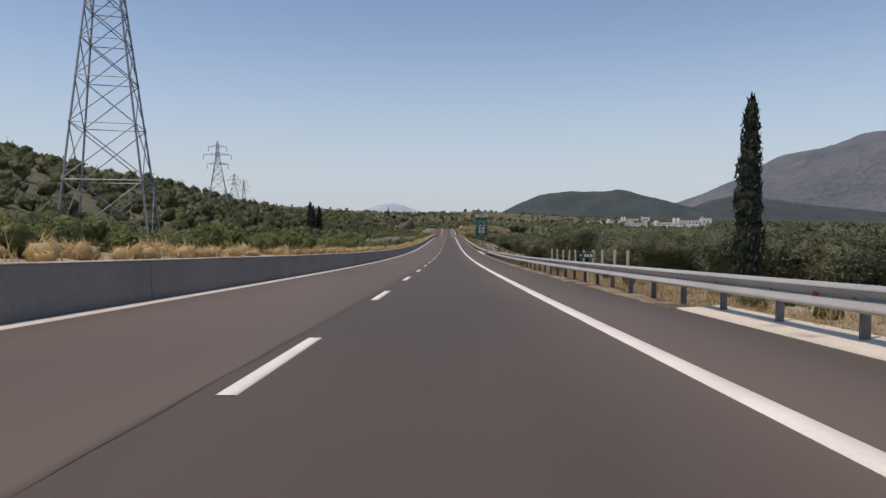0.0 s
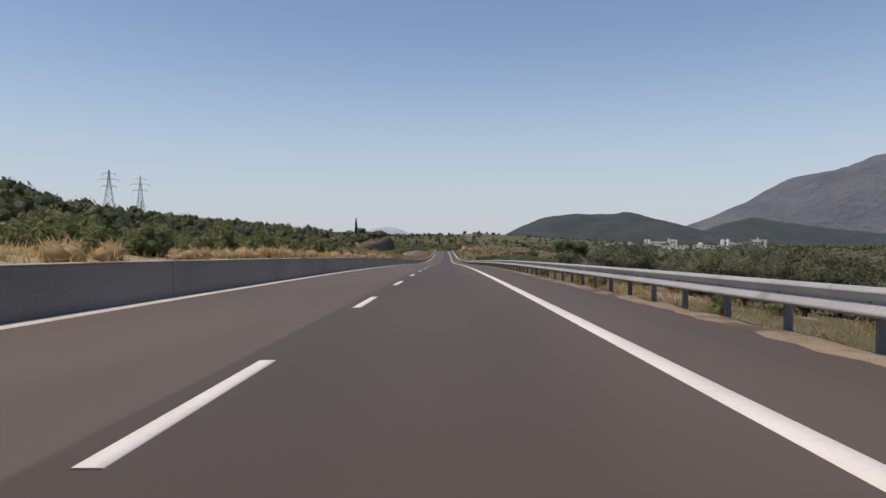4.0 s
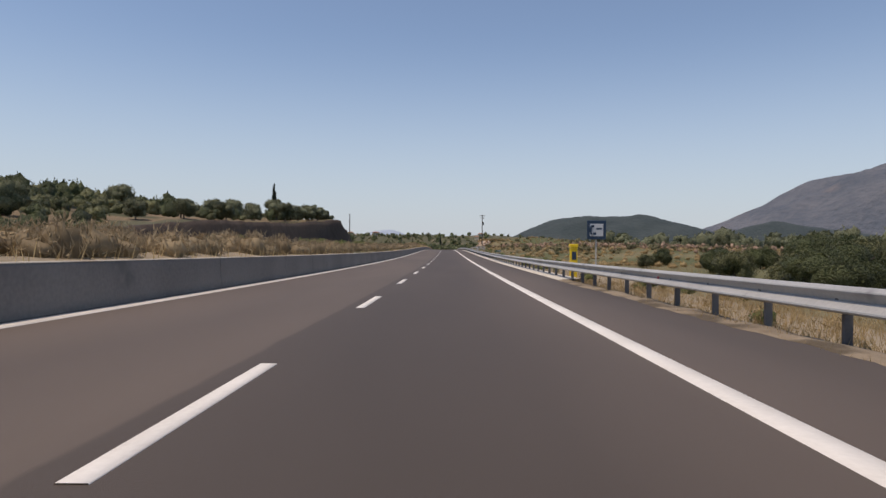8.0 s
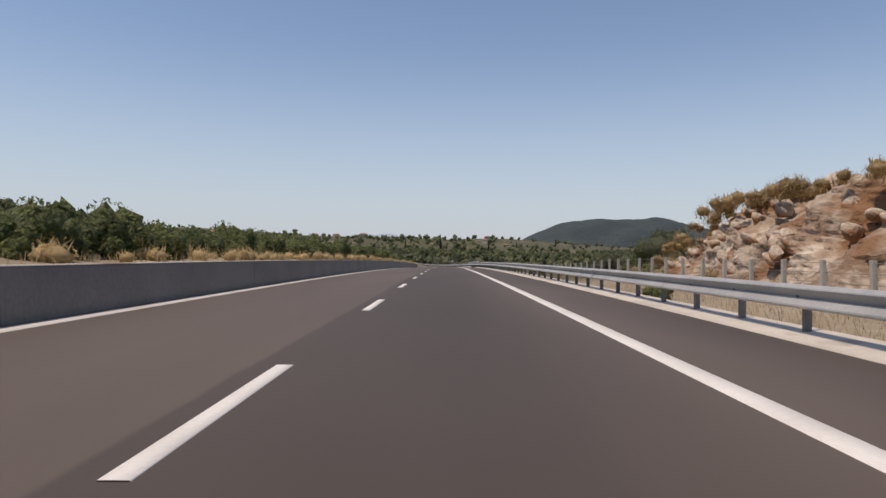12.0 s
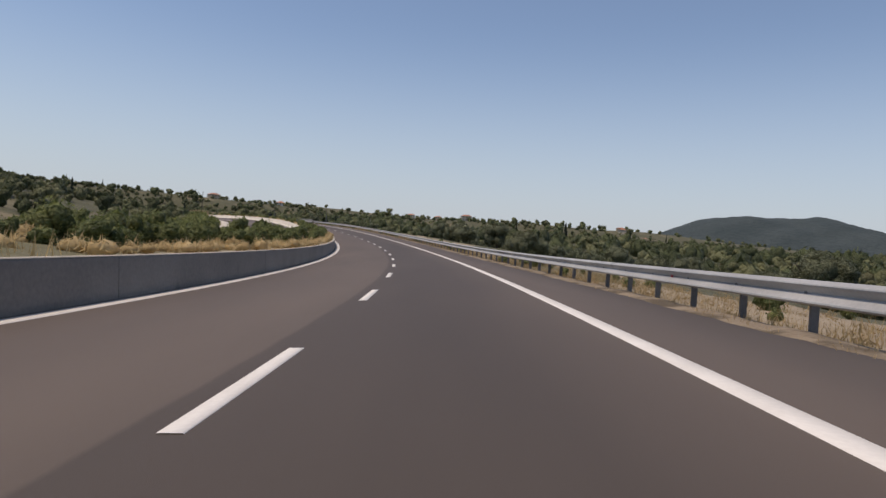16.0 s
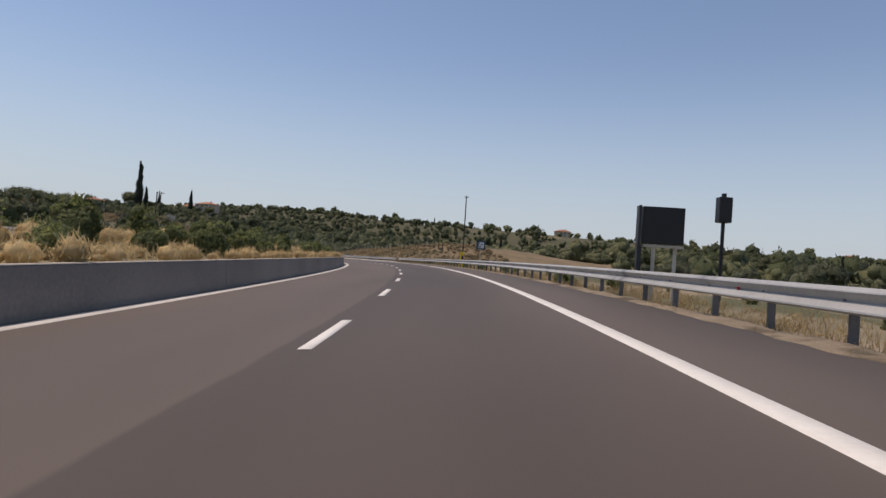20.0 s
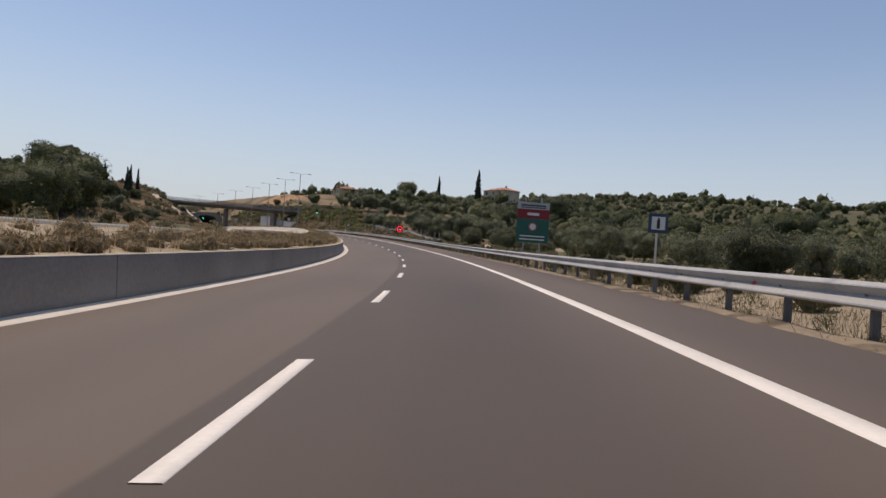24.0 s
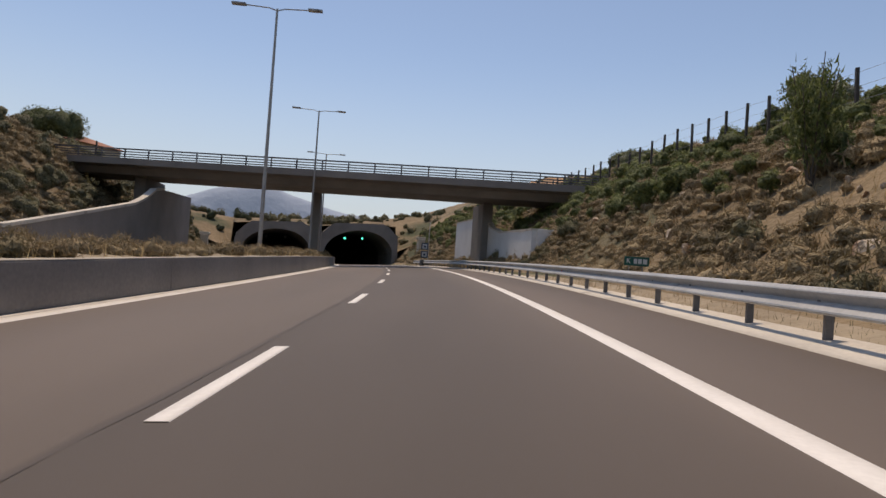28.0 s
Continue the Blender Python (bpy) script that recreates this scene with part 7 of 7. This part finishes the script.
for i, (x, y) in enumerate(((-300, 1700), (-260, 1880), (-200, 1820), (-150, 1760), (-60, 1900), (-20, 1850), (30, 1960), (60, 1750), (-350, 1600), (-420, 1570), (-100, 1980), (120, 2050), (200, 1900), (-240, 2000), (-30, 2150), (90, 2200), (-480, 1700), (-180, 2150))):
    house(x, y, 11 + i % 4, 9, 1 + i % 2, i * 37 % 90, (WHITE_WALL, TAN_WALL)[i % 2], "small village house with a tile roof among trees", z=float(land([x], [y])[0]) + 0.4)
house(-556, 1139, 13, 10, 1, 80, TAN_WALL, "house with a red tile roof on a wooded rise", z=4.6)
# a scar of bare orange earth on the hill beyond the overpass
_sc = [(1612 + 4.2 * i, 33 + 1.5 * math.sin(i)) for i in range(6)]
_V, _F = [], []
for _i, (_s, _d) in enumerate(_sc):
    for _j in range(6):
        _p = road(_s, _d + (_j - 2.5) * (4.5 - 0.3 * _i))
        _V.append((_p[0], _p[1], float(land(_p[:1], _p[1:2])[0]) + (0.5 if 0 < _j < 5 and 0 < _i < 5 else -0.4)))
_F = [(i * 6 + j, i * 6 + j + 1, i * 6 + j + 7, i * 6 + j + 6) for i in range(5) for j in range(5)]
link("earth_scar", _V, _F, ORANGE_EARTH, None, "scar of bare orange earth on the green hill", True, kind="structure", category="bare earth")


def works(x, y, base):
    """White industrial sheds, silos and a tower across the plain."""
    for dx, dy, w, dp, h in ((0, 0, 46, 26, 10), (-52, 12, 40, 22, 6), (-100, 20, 42, 20, 5), (40, 30, 22, 20, 15), (-30, -24, 26, 16, 5)):
        t = thing("factory_shed", "white flat-roofed factory building on the plain", "factory", Vector((x + dx, y + dy, base)), -20)
        part("wall", boxed(-w / 2, w / 2, -dp / 2, dp / 2, -3, h, soft=0.1), WHITE_WALL, t)
        part("roof", boxed(-w / 2 - 0.4, w / 2 + 0.4, -dp / 2 - 0.4, dp / 2 + 0.4, h, h + 0.6, soft=0.1), PALE_CONCRETE, t)
        for i in range(int(w / 6)):
            part("window", boxed(-w / 2 + 3 + i * 6 - 1.6, -w / 2 + 3 + i * 6 + 1.6, -dp / 2 - 0.1, -dp / 2 + 0.1, h * 0.45, h * 0.7), GLASS, t)
    for dx, dy, r, h in ((-36, -10, 3.0, 14), (-29, -12, 3.0, 14), (-70, -8, 4.5, 8), (14, -20, 1.2, 18)):
        t = thing("silo", "pale cylindrical silo at the factory", "silo", Vector((x + dx, y + dy, base)))
        part("body", rodded((0, 0, -3), (0, 0, h), r, sides=18), WHITE_WALL, t)
        part("cap", rodded((0, 0, h), (0, 0, h + r * 0.5), r * 1.02, r * 0.25, sides=18), PALE_CONCRETE, t)


works(470, 1222, max(-12.0, float(land([470], [1222])[0])))
works(500, 1700, max(-9.0, float(land([500], [1700])[0])))


def stone_mesh(seed, rough=0.35):
    r = np.random.RandomState(seed)
    bm = bmesh.new()
    bmesh.ops.create_icosphere(bm, subdivisions=2, radius=0.5)
    cuts = [(Vector(r.randn(3)).normalized(), 0.28 + 0.14 * r.rand()) for _ in range(9)]
    for v in bm.verts:
        for n, c in cuts:
            q = v.co.dot(n)
            if q > c:
                v.co -= n * (q - c) * 0.92
        v.co += Vector(r.randn(3)) * 0.012
    bmesh.ops.scale(bm, vec=(S, S, S), verts=bm.verts)
    me = bpy.data.meshes.new("rock")
    bm.to_mesh(me)
    bm.free()
    return me


def rock_set(mat, seeds):
    out = []
    for k in seeds:
        me = stone_mesh(k)
        me.materials.append(mat)
        out.append(me)
    return out


RED_STONES, PALE_STONES = rock_set(RED_ROCK, range(300, 306)), rock_set(PALE_ROCK, range(310, 317))


def heap(name, label, places, meshes, seed):
    """places: s, d, size triples; the stones sit in the land."""
    t = thing(name, label, "rocks")
    r = np.random.RandomState(seed)
    for s, d, k, up in places:
        ob = new("rock", meshes[r.randint(len(meshes))])
        ob.parent = t
        ob.matrix_basis = spot(s, d, lift_at(s, d) + up) @ pose(0, 0, 0, *(r.rand(3) * 360)) @ Matrix.Diagonal((k * (0.8 + 0.5 * r.rand()), k * (0.8 + 0.5 * r.rand()), k * (0.55 + 0.4 * r.rand()), 1))
    return t


r_ = np.random.RandomState(17)
heap("rock_pile", "long heap of reddish broken rocks in the dry field", [(575 + 85 * u, 33 + 5 * r_.randn() + 8 * math.sin(u * 5), 0.3 + 0.75 * r_.rand() ** 2.5, 0.1 + 1.0 * r_.rand()) for u in r_.rand(290)], RED_STONES, 1)
heap("rock_pile", "heap of reddish broken rocks beyond the verge", [(600 + 62 * u, 24 + 3.0 * r_.randn() + 3 * math.sin(u * 7), 0.25 + 0.7 * r_.rand() ** 2.5, 0.1 + 0.8 * r_.rand()) for u in r_.rand(290)], RED_STONES, 2)
heap("rock_pile", "pale and red rubble in the far field", [(520 + 60 * u, 48 + 6 * r_.randn(), 0.4 + 0.8 * r_.rand() ** 2.5, 0.1 + 0.8 * r_.rand()) for u in r_.rand(220)], RED_STONES, 3)


def outcrop():
    """A face of pale limestone cut for the road: stepped ledges, cracks and overhangs."""
    rr = np.random.RandomState(33)
    ns, nu = 150, 64
    s2, u2 = np.meshgrid(np.linspace(676, 714, ns), np.linspace(0, 1, nu), indexing="ij")
    top = 4.2 * fade(715, 698, s2) * (0.75 + 0.25 * fade(674, 686, s2))
    tilt = u2 * 4.6 + (s2 - 676) * 0.24 + 0.9 * waves(s2, u2 * 6, 5, 3)       # dipping beds
    bed = tilt - np.floor(tilt)
    block = np.sin(np.floor(tilt) * 12.9 + np.floor(s2 * 0.38 + np.floor(tilt) * 0.37) * 78.2) * 43758.5
    block = block - np.floor(block)
    out = 0.75 * (block - 0.5) + 0.55 * waves(s2, u2 * 9, 2.4, 1) + 0.35 * (bed - 0.5) + 0.05 * rr.randn(ns, nu)
    out *= fade(0, 0.12, u2) * fade(1.0, 0.86, u2)
    d = 11.9 + 4.6 * u2 + 0.10 * abs(s2 - 691) - out * 1.0
    h = -0.4 + (top + 0.5) * u2 ** 0.85 + 0.3 * out * u2
    h = np.where(u2 > 0.94, h - 0.9 * (u2 - 0.94) / 0.06, h)
    P = road(s2.ravel(), d.ravel(), h.ravel())
    i, j = np.meshgrid(np.arange(ns - 1), np.arange(nu - 1), indexing="ij")
    a = (i * nu + j).ravel()
    t = thing("rock_outcrop", "pale limestone outcrop with rusty cracks beside the road", "rocks")
    link("face", P, np.stack([a, a + nu, a + nu + 1, a + 1], -1), PALE_ROCK, t)
    for k in range(90):
        u, s = 0.12 + 0.8 * rr.rand(), 677 + 33 * rr.rand()
        hh = 4.2 * float(fade(715, 698, s)) * (0.75 + 0.25 * float(fade(674, 686, s)))
        ob = new("slab", PALE_STONES[rr.randint(len(PALE_STONES))])
        ob.parent = t
        long = 0.7 + 1.5 * rr.rand() ** 2
        ob.matrix_basis = spot(s, 11.75 + 4.6 * u + 0.10 * abs(s - 691), -0.4 + (hh + 0.5) * u ** 0.85) @ pose(0, 0, 0, 24 + 14 * rr.randn(), 38 + 8 * rr.randn(), 8 * rr.randn()) @ Matrix.Diagonal((0.5 + 0.5 * rr.rand(), long, 0.35 + 0.35 * rr.rand(), 1))
    heap("boulders", "grey limestone boulders on top of the outcrop", [(680 + 9 * r_.rand(), 14.6 + 2.4 * r_.rand(), 0.7 + 0.9 * r_.rand(), 0.0 + 0.5 * r_.rand()) for _ in range(26)], PALE_STONES, 5)
    s_, d_ = 676 + 38 * rr.rand(9000), 15.0 + 9 * rr.rand(9000)
    p_ = road(s_, d_)
    blades("field_grass", "dry grass on top of the outcrop", s_, d_, 0, 0.34, STRAW, 0.007, 0.9, 97, ground=np.maximum(land(p_[:, 0], p_[:, 1]), p_[:, 2] + 3.9 * fade(715, 698, s_)) - 0.1)
    s_, d_ = 676 + 36 * rr.rand(420), 14.6 + 9 * rr.rand(420)
    q_ = road(s_, d_)
    q_[:, 2] = np.maximum(land(q_[:, 0], q_[:, 1]), q_[:, 2] + 3.9 * fade(715, 698, s_)) - 0.1
    strew("field_brush", "golden tufts of grass on top of the outcrop", q_, 0.45 + 0.5 * rr.rand(420), STRAW, LOW_BRUSH, "dry grass", 0.95)
    q_ = road(np.array([686.0, 687.5, 689.0]), np.array([17.0, 18.2, 17.4]))
    q_[:, 2] = land(q_[:, 0], q_[:, 1]) + 0.3
    strew("bank_shrub", "blue-green shrub on top of the outcrop", q_, np.array([1.5, 1.2, 1.0]), OLIVE_LEAF, FINE_SHRUBS, "bushes")


outcrop()
heap("loose_rocks", "loose pale stones showing through the cut bank", [(1508 + 75 * u, 9.0 + 5.0 * r_.rand() ** 1.2, 0.16 + 0.50 * r_.rand() ** 2.5, -0.02) for u in r_.rand(300) ** 1.4], PALE_STONES, 6)
heap("roadside_stone", "small pale stones lying on the verge", [(-20 + 440 * u, 7.2 + 1.2 * r_.rand(), 0.15 + 0.2 * r_.rand(), 0.0) for u in r_.rand(40)], PALE_STONES, 7)
